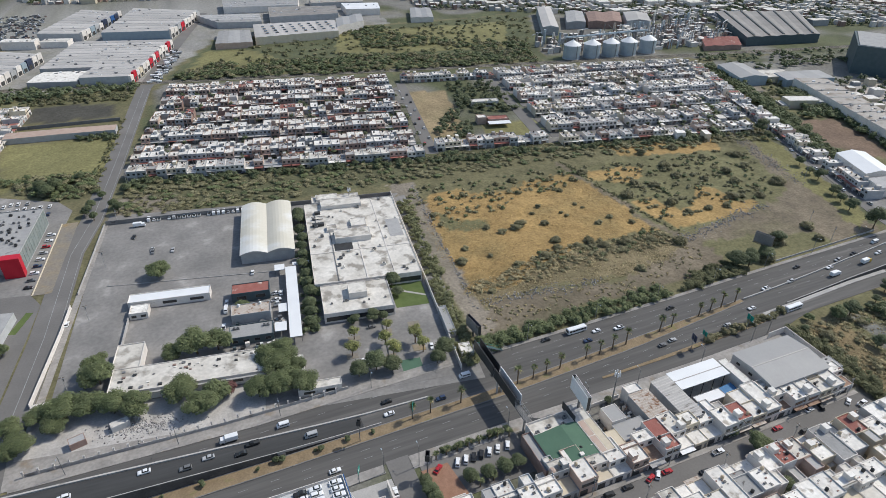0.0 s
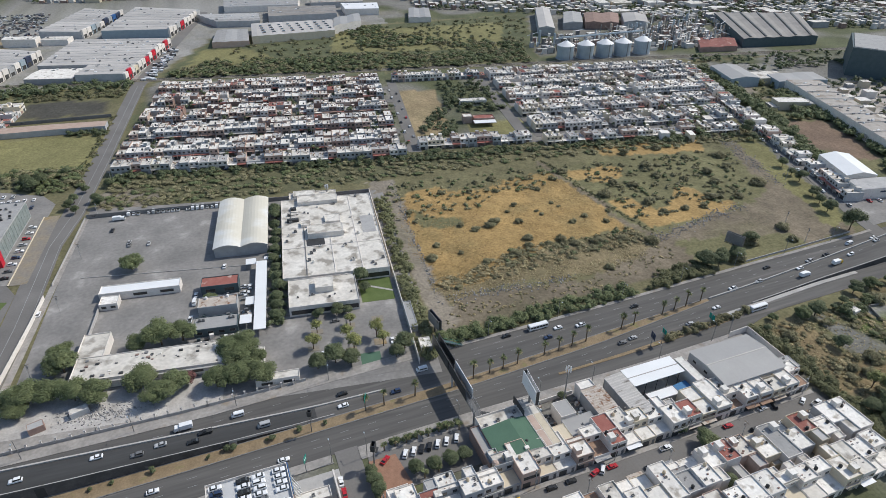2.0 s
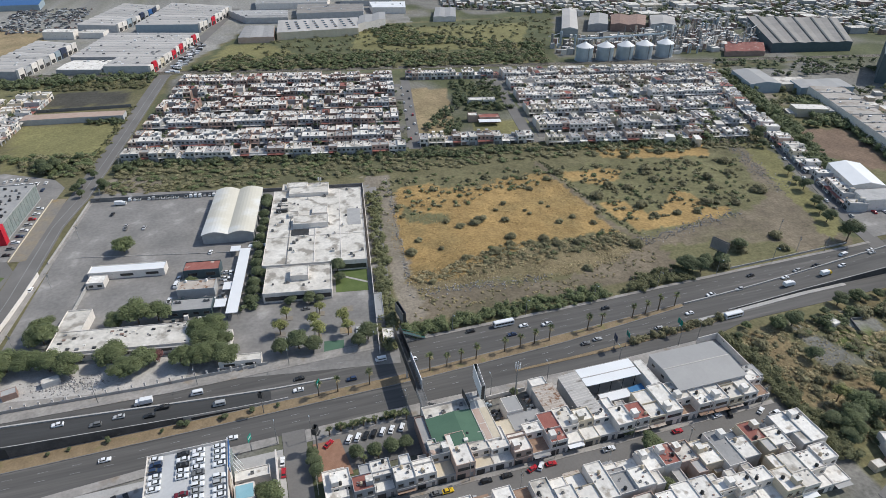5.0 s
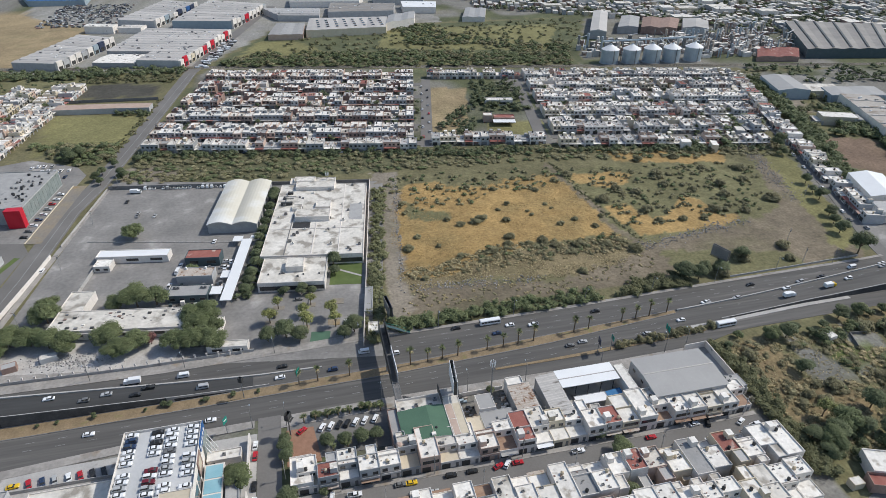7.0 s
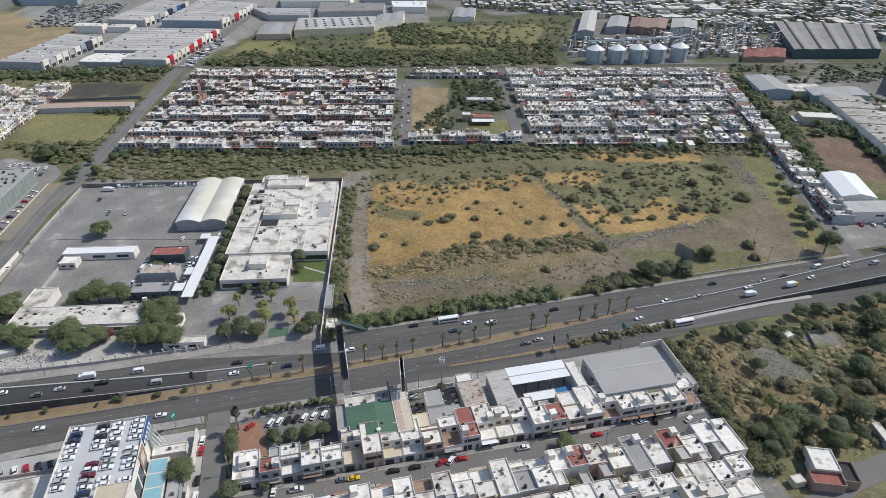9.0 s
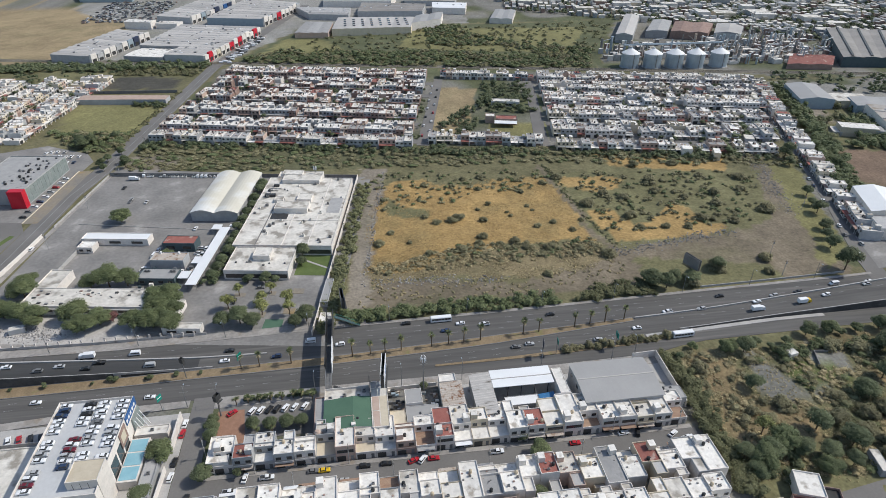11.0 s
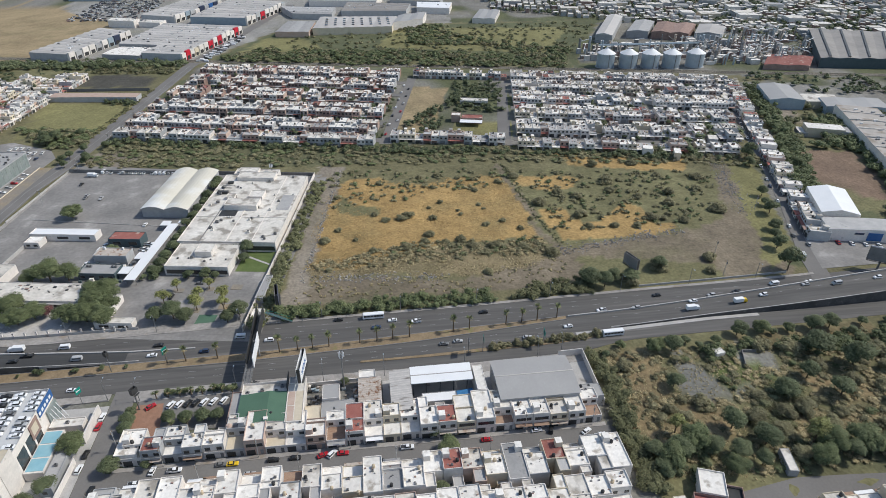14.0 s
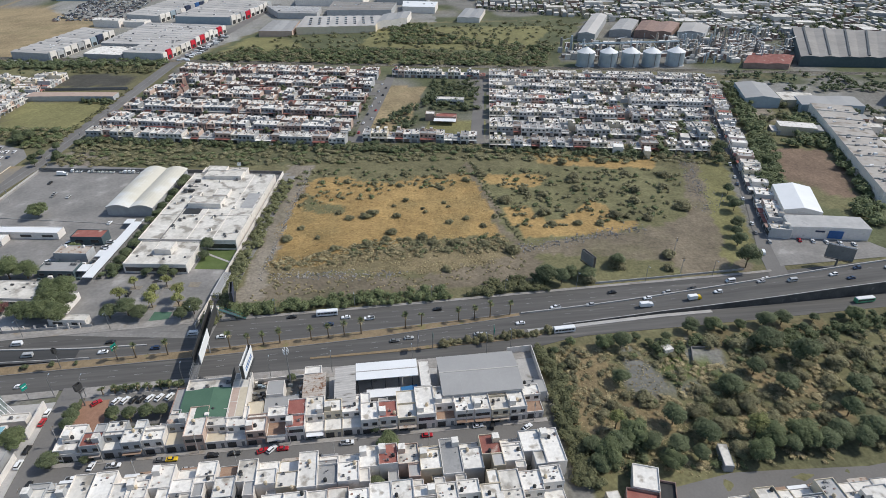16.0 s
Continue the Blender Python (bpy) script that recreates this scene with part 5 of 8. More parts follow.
boundary("wall_works_front", "white front wall beside the gate", [(-73, 199.5), (-56, 198)], 2.6, "wall_white", 3.2)
boundary("wall_yard_inner", "pale concrete wall across the yard", [WORKS.xy(-47.5, 15), WORKS.xy(-48, 45)], 2.0, "concrete")
boundary("wall_yard_kerb", "low pale kerb wall across the yard", [WORKS.xy(-62, 66), WORKS.xy(16, 61)], 0.35, "concrete")
boundary("wall_car_park", "low dark dividing wall in the car park", [WORKS.xy(56, -22), WORKS.xy(57, 10)], 0.6, "concrete_dark")

# trees of the works
for u, v, r in ((-52, -1, 5), (-54, 6, 4), (-18, 8, 5.5), (-10, 9, 5), (-26, 7, 4), (-1, 33, 3), (-44, -18, 4.5), (-36, -19, 5), (-52, -16, 4.6), (-60, -16, 4.6), (-68, -17, 4), (-22, -16, 5.2), (-14, -24, 5), (-9, -20, 4.6), (13, -11, 5), (15, -3, 5), (10, -6, 4.6), (14, -21, 4.8), (20, -12, 3.6), (6, -22, 4.4), (22, -22, 4.4), (-40, 69, 4.5), (-72, -30, 4.2), (-62, -22, 3.6), (-76, -22, 4)):
    plant(TREES, *WORKS.xy(u, v), r * 1.2, 4.0, "trees of the works", 0.8)
for u, v, r in ((27, 110, 3.5), (28, 104, 3.2), (27, 92, 3), (28, 84, 3), (27.5, 76, 2.8), (28, 68, 2.8), (27, 60, 2.6), (28, 52, 2.8), (28, 44, 2.6), (29, 37, 3), (28, 29, 2.8), (28, 22, 2.6), (27, 15, 2.6), (45, 12.5, 2.4), (53, 12.5, 2.4), (58, 12.5, 2), (60, 36, 2.6), (66, 36, 3.4), (67, 28, 2.6), (78, -16, 3.6), (74, -20, 3), (50, -18, 4), (43, -20, 3.4), (56, -20, 3.4), (32, 36, 2.4)):
    plant(DARK, *WORKS.xy(u, v), r * 1.12, 3.4, "trees beside the office", 0.95)
for u, v, r in ((42, -8, 2.6), (56, -4, 2.4), (58, -12, 2.8), (68, -6, 3), (70, -12, 2.6), (44, 2, 2), (58, 4, 2)):
    plant(PALE, *WORKS.xy(u, v), r * 1.25, 2.6, "young trees in the car park", 1.0)
plant([RED], *WORKS.xy(-4, -18), 2.6, 2.4, "trees of the works")

# rubble heaps in the front yard
q = Mesh()
for _ in range(620):
    a, b = wr.gauss(-34, 8), wr.gauss(-27, 2.2)
    x, y = WORKS.xy(a, b)
    s, t = wr.uniform(0.1, 0.5), wr.uniform(0, 6.28)
    lo_ = [(x + s * wr.uniform(0.6, 1.3) * math.cos(t + k * 1.57), y + s * wr.uniform(0.5, 1.2) * math.sin(t + k * 1.57)) for k in range(4)]
    hi_ = [(x + (p - x) * 0.5, y + (o - y) * 0.5) for p, o in lo_]
    q.prism(lo_, 0.05, 0.05 + s * wr.uniform(0.5, 1.3), wr.choice(["rubble", "rubble", "concrete", "stone"]), taper=hi_)
thing("rubble_heap", "heap of pale broken concrete and blocks", "rubble", kind="stuff", mesh=q)

for k in range(24):
    x = -72 + 4.4 * k
    y = 170 - 0.0175 * (x + 72) + (0.4 if x > -10 else 0)
    thing("gate_post", "pale concrete post of the front fence", "post", pose(x, y, 0), "posts of the front fence", mesh=Mesh().box(-0.25, 0.25, -0.25, 0.25, -0.2, 2.4, "wall_white").prism([(-0.35, -0.35), (0.35, -0.35), (0.35, 0.35), (-0.35, 0.35)], 2.4, 2.6, "concrete"))
boundary("wall_field_road", "low broken concrete wall along the field", [(256, 174.2), (300, 175.6), (332, 177)], 0.9, "concrete")
er2 = random.Random(8)
q = Mesh()
for v in (6, 40, 75, 110, 145):
    for k in range(17):
        x, y = GRID.xy(2 + 11 * k + er2.uniform(-1, 1), v + 3.4)
        q.box(x - 0.16, x + 0.16, y - 0.16, y + 0.16, 0, er2.uniform(5.5, 7.5), "concrete")
thing("street_poles", "pale slender lamp poles along the estate streets", "poles", kind="stuff", mesh=q)

# ---- shops and sheds between the highway and the row houses ----
ob = thing("green_roofed_hall", "hall with a low-pitched green roof and white parapets", "building")
part("wall", Mesh().box(84, 100, 104.6, 118.6, -0.2, 5.8, "wall_white"), ob)
me = Mesh()
me.face([(83.8, 104.4, 5.9), (94, 104.4, 7.0), (94, 118.6, 7.0), (83.8, 118.6, 5.9)], "roof_green").face([(94, 104.4, 7.0), (100.2, 104.4, 6.2), (100.2, 118.6, 6.2), (94, 118.6, 7.0)], "roof_green")
part("roof", me, ob, "matt green pitched roof")
part("gable", Mesh().face([(83.8, 104.4, 5.6), (94, 104.4, 5.6), (100.2, 104.4, 5.6), (100.2, 104.4, 6.2), (94, 104.4, 7.0), (83.8, 104.4, 5.9)], "wall_white"), ob)
part("vent", Mesh().box(93.3, 94.7, 104.8, 106, 6.9, 7.5, "wall_white"), ob)
block(ob, 84, 100, 118.7, 124.2, 5.2, "wall_white", "roof_old", names=("front_wall", "front_roof"), lip=0.9)
for a, b in ((86, 119.6), (91, 120.5), (96, 119.6), (98, 122)):
    roof_unit(ob, a, b, 5.2, 1.1)
block(ob, 80.6, 83.9, 105, 121, 5.0, "wall_brick", "roof_grey", names=("side_wall", "side_roof"))
part("stone_turret", Mesh().tube((82, 104, -0.2), (82, 104, 6.6), 1.0, 1.0, "wall_cream", 12).tube((82, 104, 6.6), (82, 104, 7.2), 1.15, 0.6, "wall_peach", 12), ob, "round stone-coloured turret")
part("sign_frame", Mesh().box(99.9, 100.1, 118.7, 126.5, 5.2, 8.4, "steel_dark"), ob, "dark sign frame on the roof")

ob = thing("tan_roofed_shop", "long narrow shop with tan and beige roof strips", "building")
block(ob, 100.3, 106.2, 103.6, 122, 6.2, "wall_white", "roof_old", lip=0.25)
part("roof_strip", Mesh().box(100.7, 103.0, 104.2, 111, 6.2, 6.27, "wall_peach").box(103.3, 105.9, 104.2, 118, 6.2, 6.26, "wall_cream").box(100.7, 103, 111.4, 118, 6.2, 6.27, "wall_peach"), ob, "faded tan roof coating")
block(ob, 100.3, 106.2, 122.02, 126.3, 5.4, "wall_white", "roof_grey", names=("front_wall", "front_roof"), lip=0.2)
for nm, lab, a, b, c, d, hh, wl, rf in (
        ("low_shed", "low shed with a pale blue-grey sheet roof", 112.4, 118.4, 114, 121, 5.2, "wall_white", "sheet_grey"),
        ("low_shed", "low shed with a grey-blue flat roof", 112.2, 124, 106.2, 113.8, 4.0, "wall_grey", "sheet_grey"),
        ("low_shed", "lean-to shed with a flat brown roof", 106.5, 111.9, 105, 112, 4.4, "wall_cream", "wall_cream"),
        ("small_shop", "white two-storey shop with a flat roof", 167.8, 171.4, 110.4, 123.2, 6.6, "wall_white", "roof_white"),
        ("annex", "grey annex of the warehouse", 203.8, 213, 104.2, 110.5, 4.6, "wall_grey", "sheet_grey"),
        ("lean_to", "low lean-to with a white sheet roof", 148, 160.4, 109.8, 114.2, 3.4, "wall_grey", "sheet_white")):
    ob = thing(nm, lab, "shed")
    block(ob, a, b, c, d, hh, wl, rf, lip=0.15)
    opening(ob, "window", a + 1, a + 2.2, c, 1.2, 2.4)
thing("tarpaulin", "blue plastic tarpaulin stretched over a yard", "tarpaulin", mesh=Mesh().face([(160.8, 109.8, 3.2), (166.8, 109.6, 3.4), (166.6, 114.6, 3.6), (160.6, 114.2, 3.3)], "tarp_blue").face([(160.6, 114.2, 3.28), (166.6, 114.6, 3.58), (166.8, 109.6, 3.38), (160.8, 109.8, 3.18)], "tarp_blue"))


def sheet_roof(parent, x0, x1, y0, y1, z, rise, mat, rows, cols, rnd, label=""):
    """Corrugated sheets laid one beside the other, each a piece of its own."""
    dx, dy = (x1 - x0) / cols, (y1 - y0) / rows
    for i in range(cols):
        for j in range(rows):
            a, b = x0 + i * dx, y0 + j * dy
            za = z + rise * (i / cols) + rnd.uniform(0, 0.05)
            zb = z + rise * ((i + 1) / cols) + rnd.uniform(0, 0.05)
            me = Mesh()
            for s in range(4):
                ya, yb = b + dy * s / 4, b + dy * (s + 1) / 4
                me.face([(a, ya, za + 0.05 * (s % 2)), (a + dx, ya, zb + 0.05 * (s % 2)), (a + dx, yb, zb + 0.05 * ((s + 1) % 2)), (a, yb, za + 0.05 * ((s + 1) % 2))], mat)
            part("roof_sheet", me, parent)


sr = random.Random(9)
ob = thing("rusty_shed", "long shed roofed with rusty mismatched sheets", "shed")
part("wall", Mesh().box(125.5, 133.2, 105, 122.4, -0.2, 5.4, "wall_grey"), ob)
sheet_roof(ob, 125.2, 133.5, 104.8, 122.4, 5.5, 0.4, "sheet_rust", 16, 2, sr)
block(ob, 125.5, 131.6, 122.5, 126.4, 5.6, "wall_white", "roof_white", names=("front_wall", "front_roof"))
ob = thing("striped_shed", "long open shed roofed with weathered grey sheets", "shed")
part("wall", Mesh().box(137, 137.3, 104.6, 124.4, -0.2, 5.9, "wall_grey").box(137, 144, 124.1, 124.4, -0.2, 5.9, "wall_grey"), ob)
sheet_roof(ob, 136.6, 144.3, 104.4, 124.6, 6.0, 0.5, "sheet_stripe", 18, 1, sr)
for y in range(106, 125, 6):
    part("post", Mesh().tube((144, y, 0), (144, y, 6.2), 0.14, 0.14, "steel", 6), ob)
ob = thing("open_shed", "open-fronted shed with a bright white sheet roof", "shed")
part("wall", Mesh().box(144.5, 167, 124.9, 125.2, -0.2, 6.3, "wall_grey"), ob)
part("roof", Mesh().prism([(144.4, 116.3), (167.2, 116.3), (167.2, 125.3), (144.4, 125.3)], 6.3, 6.55, "sheet_white", bottom=True), ob, "white sheet-metal roof")
part("roof_ridge", Mesh().box(144.4, 167.2, 120.4, 120.7, 6.55, 6.7, "sheet_light"), ob)
for x in range(145, 168, 5):
    part("post", Mesh().tube((x, 116.6, 0), (x, 116.6, 6.3), 0.15, 0.15, "steel_dark", 6), ob)
ob = thing("grey_warehouse", "large grey metal warehouse with a low ridge", "warehouse")
part("wall", Mesh().box(175, 203.5, 103.8, 123.2, -0.2, 7.8, "wall_grey"), ob, "pale grey metal walls")
for i in range(12):
    a, b = 174.6 + i * 2.45, 174.6 + (i + 1) * 2.45 - 0.03
    part("roof_panel", Mesh().face([(a, 103.4, 7.9), (b, 103.4, 7.9), (b, 114, 8.9), (a, 114, 8.9)], "sheet_grey").face([(a, 114, 8.9), (b, 114, 8.9), (b, 123.6, 7.9), (a, 123.6, 7.9)], "sheet_grey"), ob)
part("roof_ridge", Mesh().box(174.6, 203.9, 113.8, 114.2, 8.88, 9.02, "sheet_light"), ob, "pale ridge strip")
part("gable", Mesh().face([(203.52, 103.8, 7.7), (203.52, 123.2, 7.7), (203.52, 114, 8.85)], "wall_grey").face([(174.98, 103.8, 7.7), (174.98, 114, 8.85), (174.98, 123.2, 7.7)], "wall_grey"), ob)
for y in (107, 113, 119):
    opening(ob, "window", y, y + 1.6, 175, 5.0, 6.0, axis="y")
boundary("wall_warehouse_east", "pale yard wall with a gate beam", [(204, 131), (214, 131.5), (213.4, 104)], 3.2, "wall_white")
boundary("wall_shops", "low white yard wall behind the pavement", [(106.4, 126.4), (125, 126.8)], 1.8, "wall_white")
q = Mesh()
for _ in range(60):
    a, b, s = sr.uniform(106.8, 124.6), sr.uniform(114.5, 125.8), sr.uniform(0.2, 0.8)
    if 112 < a < 119 and b < 121.5:
        continue
    q.box(a - s, a + s, b - s * 0.6, b + s * 0.6, 0.0, s * sr.uniform(0.6, 2), sr.choice(["steel", "sheet_rust", "concrete_dark", "wall_blue", "roof_white", "steel_dark"]))
thing("yard_clutter", "clutter of crates, sheets and scrap in the yard", "clutter", kind="stuff", mesh=q)

# ---- the showroom with a rooftop car park ----
ob = thing("showroom", "white multi-storey showroom with a rooftop car park", "building")
block(ob, -3.3, 20.2, 84, 123, 11.6, "wall_white", "deck_pale", lip=1.0, names=("wall", "parking_deck"), roof_label="pale grey rooftop parking deck")
part("stair_tower", shell(Mesh(), 11.5, 20.4, 87, 95, -0.2, 14.6, "wall_white", 0.3).box(11.6, 20.3, 87.1, 94.9, 14.2, 14.62, "wall_cream"), ob, "white stair tower with a cream roof")
for a in (13.2, 15.4, 17.6):
    part("groove", Mesh().box(a, a + 0.12, 86.95, 87.0, 1, 14, "steel_dark"), ob)
for k in range(5):
    z = 2.2 + 2.2 * k
    part("window_band", Mesh().box(-3, 11, 83.95, 84, z, z + 1.2, "glass_dark"), ob, "dark strip window")
for k, (a, b) in enumerate(((96, 101), (102, 106), (107, 111))):
    part("window_band", Mesh().box(20.2, 20.26, a, b, 3, 9.5, "glass_dark"), ob, "tall dark window")
part("sign_panel", Mesh().box(20.3, 20.55, 112.5, 122.8, 9.4, 12.7, "sign_blue"), ob, "blue sign panel on the parapet")
q = Mesh()
for k in range(5):
    q.box(20.55, 20.6, 112.6 + 1.9 * k, 113.8 + 1.9 * k, 10.2, 11.4, "sign_white")
part("sign_mark", q, ob, "white bars on the sign")
part("picture_panel", Mesh().box(20.3, 20.5, 105.5, 111.2, 6.2, 12.2, "wall_brick").box(20.5, 20.54, 106.5, 110, 7.5, 11, "wall_cream"), ob, "large printed picture panel")
part("glass_front", Mesh().box(20.26, 20.9, 116, 122.8, 0, 8.2, "glass_green"), ob, "pale glass shop front")
for k in range(4):
    part("brace", Mesh().tube((20.4, 117 + 1.7 * k, 8), (23.2, 117 + 1.7 * k, 0), 0.12, 0.12, "sign_white", 6), ob)
ob = thing("court_roof", "low annex roof of pale blue panels with white strips", "roof")
part("base", Mesh().box(20.6, 26.6, 94.5, 112, -0.2, 3.6, "wall_white"), ob)
for k in range(3):
    part("panel", Mesh().box(21.0, 26.2, 95.2 + 5.6 * k, 100.2 + 5.6 * k, 3.6, 3.72, "court_blue"), ob, "pale blue roof panel")
for nm, lab, a, b, c, d, hh, wl, rf in (
        ("service_building", "low grey service building", 27.4, 31.5, 88, 106, 3.2, "wall_grey", "roof_grey"),
        ("entrance_block", "low white entrance block", 20.8, 31.5, 113.5, 117.5, 3.0, "wall_white", "roof_white"),
        ("forecourt_building", "low white flat-roofed building", -30, -5, 86, 112, 4.2, "wall_white", "roof_old"),
        ("forecourt_building", "low grey flat-roofed building", -70, -36, 84, 114, 5.0, "wall_grey", "roof_grey"),
        ("corner_house", "white house with a wide flat white roof", 47, 54, 97, 108, 4.6, "wall_white", "roof_white"),
        ("corner_house", "grey flat-roofed corner building", 45.5, 52, 76, 84.5, 5, "wall_grey", "roof_grey")):
    ob = thing(nm, lab, "building")
    block(ob, a, b, c, d, hh, wl, rf)
    opening(ob, "window", a + 1, a + 2.4, c, 1.0, 2.2)
    roof_unit(ob, (a + b) / 2, (c + d) / 2, hh, 0.9)
boundary("wall_showroom_side", "tall white wall beside the side street", [(33.6, 108), (33.8, 122.5)], 3.6, "wall_white", 0.5)
boundary("wall_showroom_yard", "pale yard wall beside the side street", [(32.8, 84), (33.4, 100)], 2.6, "wall_white", 0.3)
boundary("wall_forecourt", "low grey wall behind parked cars", [(-60, 117), (-5, 117)], 1.4, "concrete")


# ---- footbridge, billboards, masts ----
def footbridge():
    ob = thing("footbridge", "steel footbridge over the highway hung with large billboards", "footbridge")
    x0, x1, z = 84.3, 86.5, 5.6
    part("deck", Mesh().box(x0, x1, 124.5, 167.5, z, z + 0.3, "concrete_dark"), ob, "grey concrete deck")
    for x in (x0, x1):
        part("rail", Mesh().box(x - 0.05, x + 0.05, 124.5, 167.5, z + 1.3, z + 1.4, "steel"), ob)
        for y in np.arange(125, 167.5, 2.2):
            part("rail_post", Mesh().box(x - 0.05, x + 0.05, y - 0.05, y + 0.05, z + 0.3, z + 1.3, "steel"), ob)
    for y in (126, 146, 166.5):
        for x in (x0 + 0.2, x1 - 0.2):
            part("column", Mesh().tube((x, y, -0.3), (x, y, z), 0.35, 0.3, "concrete", 10), ob)
    for k, (a, b) in enumerate(((149, 165.5), (132.5, 148.2))):
        for x, mt, lab in ((x0 - 0.15, "steel_dark", "dark back of a billboard"), (x1 + 0.15, "sign_white" if k else "steel_dark", "printed billboard face")):
            p = part("billboard", Mesh().box(x - 0.12, x + 0.12, a, b, z + 0.4, z + 5.2, mt), ob, lab)
            for y in np.arange(a + 0.6, b, 3.0):
                part("strut", Mesh().tube((x, y, z + 0.2), (x, y, z + 5.2), 0.09, 0.09, "steel_dark", 6), p)
    for y in np.arange(124.6, 132, 1.5):
        part("brace", Mesh().tube((x0, y, z + 0.3), (x0, y + 1.5, z + 2.6), 0.07, 0.07, "steel", 5).tube((x1, y + 1.5, z + 0.3), (x1, y, z + 2.6), 0.07, 0.07, "steel", 5).tube((x0, y, z + 2.6), (x1, y, z + 2.6), 0.06, 0.06, "steel", 5), ob)
    for x in (x0, x1):
        part("chord", Mesh().tube((x, 124.6, z + 2.6), (x, 132.6, z + 2.6), 0.09, 0.09, "steel", 6), ob)
    for k in range(14):
        part("step", Mesh().box(87 + 0.75 * k, 87.8 + 0.75 * k, 124.4, 126.2, z - 0.4 * k - 0.2, z - 0.4 * k, "steel_dark"), ob)
        part("step", Mesh().box(87 + 0.75 * k, 87.8 + 0.75 * k, 166, 167.8, z - 0.4 * k - 0.2, z - 0.4 * k, "wall_teal"), ob)
    part("stair_rail", Mesh().tube((86.6, 167.9, z + 1.1), (97.5, 167.9, 1.1), 0.06, 0.06, "paint_green", 5).tube((86.6, 165.9, z + 1.1), (97.5, 165.9, 1.1), 0.06, 0.06, "paint_green", 5), ob, "green stair rails")


footbridge()


def billboard(x, y, w, h, z0, yaw, front, back, label, bars=0, bar_mat="sign_blue", pole=0.5):
    ob = thing("billboard", label, "billboard", pose(x, y, 0, 0, 0, yaw))
    part("pole", Mesh().tube((0, 0, -0.3), (0, 0, z0 + h * 0.5), pole, pole * 0.9, "steel", 12), ob, "grey steel pole")
    part("panel", Mesh().box(-w / 2, w / 2, -0.75, -0.6, z0, z0 + h, front), ob, "printed front panel")
    part("panel", Mesh().box(-w / 2, w / 2, 0.6, 0.75, z0, z0 + h, back), ob, "rear panel")
    part("frame", Mesh().box(-w / 2, w / 2, -0.6, 0.6, z0 - 0.15, z0, "steel_dark").box(-w / 2, -w / 2 + 0.15, -0.6, 0.6, z0, z0 + h, "steel_dark").box(w / 2 - 0.15, w / 2, -0.6, 0.6, z0, z0 + h, "steel_dark").box(-w / 2, w / 2, -0.6, -0.5, z0 + h - 0.2, z0 + h, "steel_dark"), ob)
    part("catwalk", Mesh().box(-w / 2, w / 2, -1.5, -0.78, z0 - 0.3, z0 - 0.2, "steel_dark"), ob)
    for k in range(bars):
        part("print_bar", Mesh().box(-w * 0.34, w * 0.34, -0.79, -0.75, z0 + h * (0.3 + 0.18 * k), z0 + h * (0.4 + 0.18 * k), bar_mat), ob)
    return ob


billboard(105.3, 124.4, 11.5, 6.0, 9.5, 84, "sign_white", "sign_white", "tall two-faced billboard with a white printed face", 2)
billboard(47.2, 122.0, 2.4, 2.4, 8.0, 62, "steel_dark", "steel_dark", "dark sign box on a tall pole", pole=0.28)
billboard(90.3, 179, 9, 5, 3.5, 97, "sign_navy", "concrete_dark", "dark blue billboard beside the dirt track")
billboard(254.5, 183, 9, 5.5, 6.0, -70, "concrete_dark", "concrete_dark", "grey blank billboard in the field")
billboard(378, 174, 12, 7, 5, -35, "concrete_dark", "sign_white", "large grey billboard beside the overpass")
billboard(31, 143.5, 1.2, 2, 8, 62, "steel_dark", "steel_dark", "small dark sign on a tall pole", pole=0.16)


def mast(x, y, h, label, lattice=True):
    ob = thing("mast", label, "mast", pose(x, y, 0))
    if lattice:
        for a in range(3):
            q = 2.09 * a
            part("leg", Mesh().tube((0.7 * math.cos(q), 0.7 * math.sin(q), -0.2), (0.25 * math.cos(q), 0.25 * math.sin(q), h), 0.09, 0.06, "steel", 5), ob)
        me = Mesh()
        for k in range(int(h / 1.5)):
            z = 1.5 * k
            r0, r1 = 0.7 - 0.45 * z / h, 0.7 - 0.45 * (z + 1.5) / h
            for a in range(3):
                q0, q1 = 2.09 * a, 2.09 * (a + 1)
                me.tube((r0 * math.cos(q0), r0 * math.sin(q0), z), (r1 * math.cos(q1), r1 * math.sin(q1), z + 1.5), 0.04, 0.04, "steel", 4, False)
        part("lattice", me, ob)
    else:
        part("pole", Mesh().tube((0, 0, -0.2), (0, 0, h), 0.3, 0.22, "steel", 8), ob)
    for a in range(6):
        q = 1.047 * a
        part("antenna", Mesh().box(0.9 * math.cos(q) - 0.15, 0.9 * math.cos(q) + 0.15, 0.9 * math.sin(q) - 0.15, 0.9 * math.sin(q) + 0.15, h - 1.6, h + 0.4, "sign_white"), ob)
    return ob


mast(119.8, 124.0, 17, "slender grey telephone mast with white antennas", False)
mast(560, 640, 30, "distant grey steel lattice mast")
mast(*WORKS.xy(57, 122), 10, "thin roof mast behind the office")


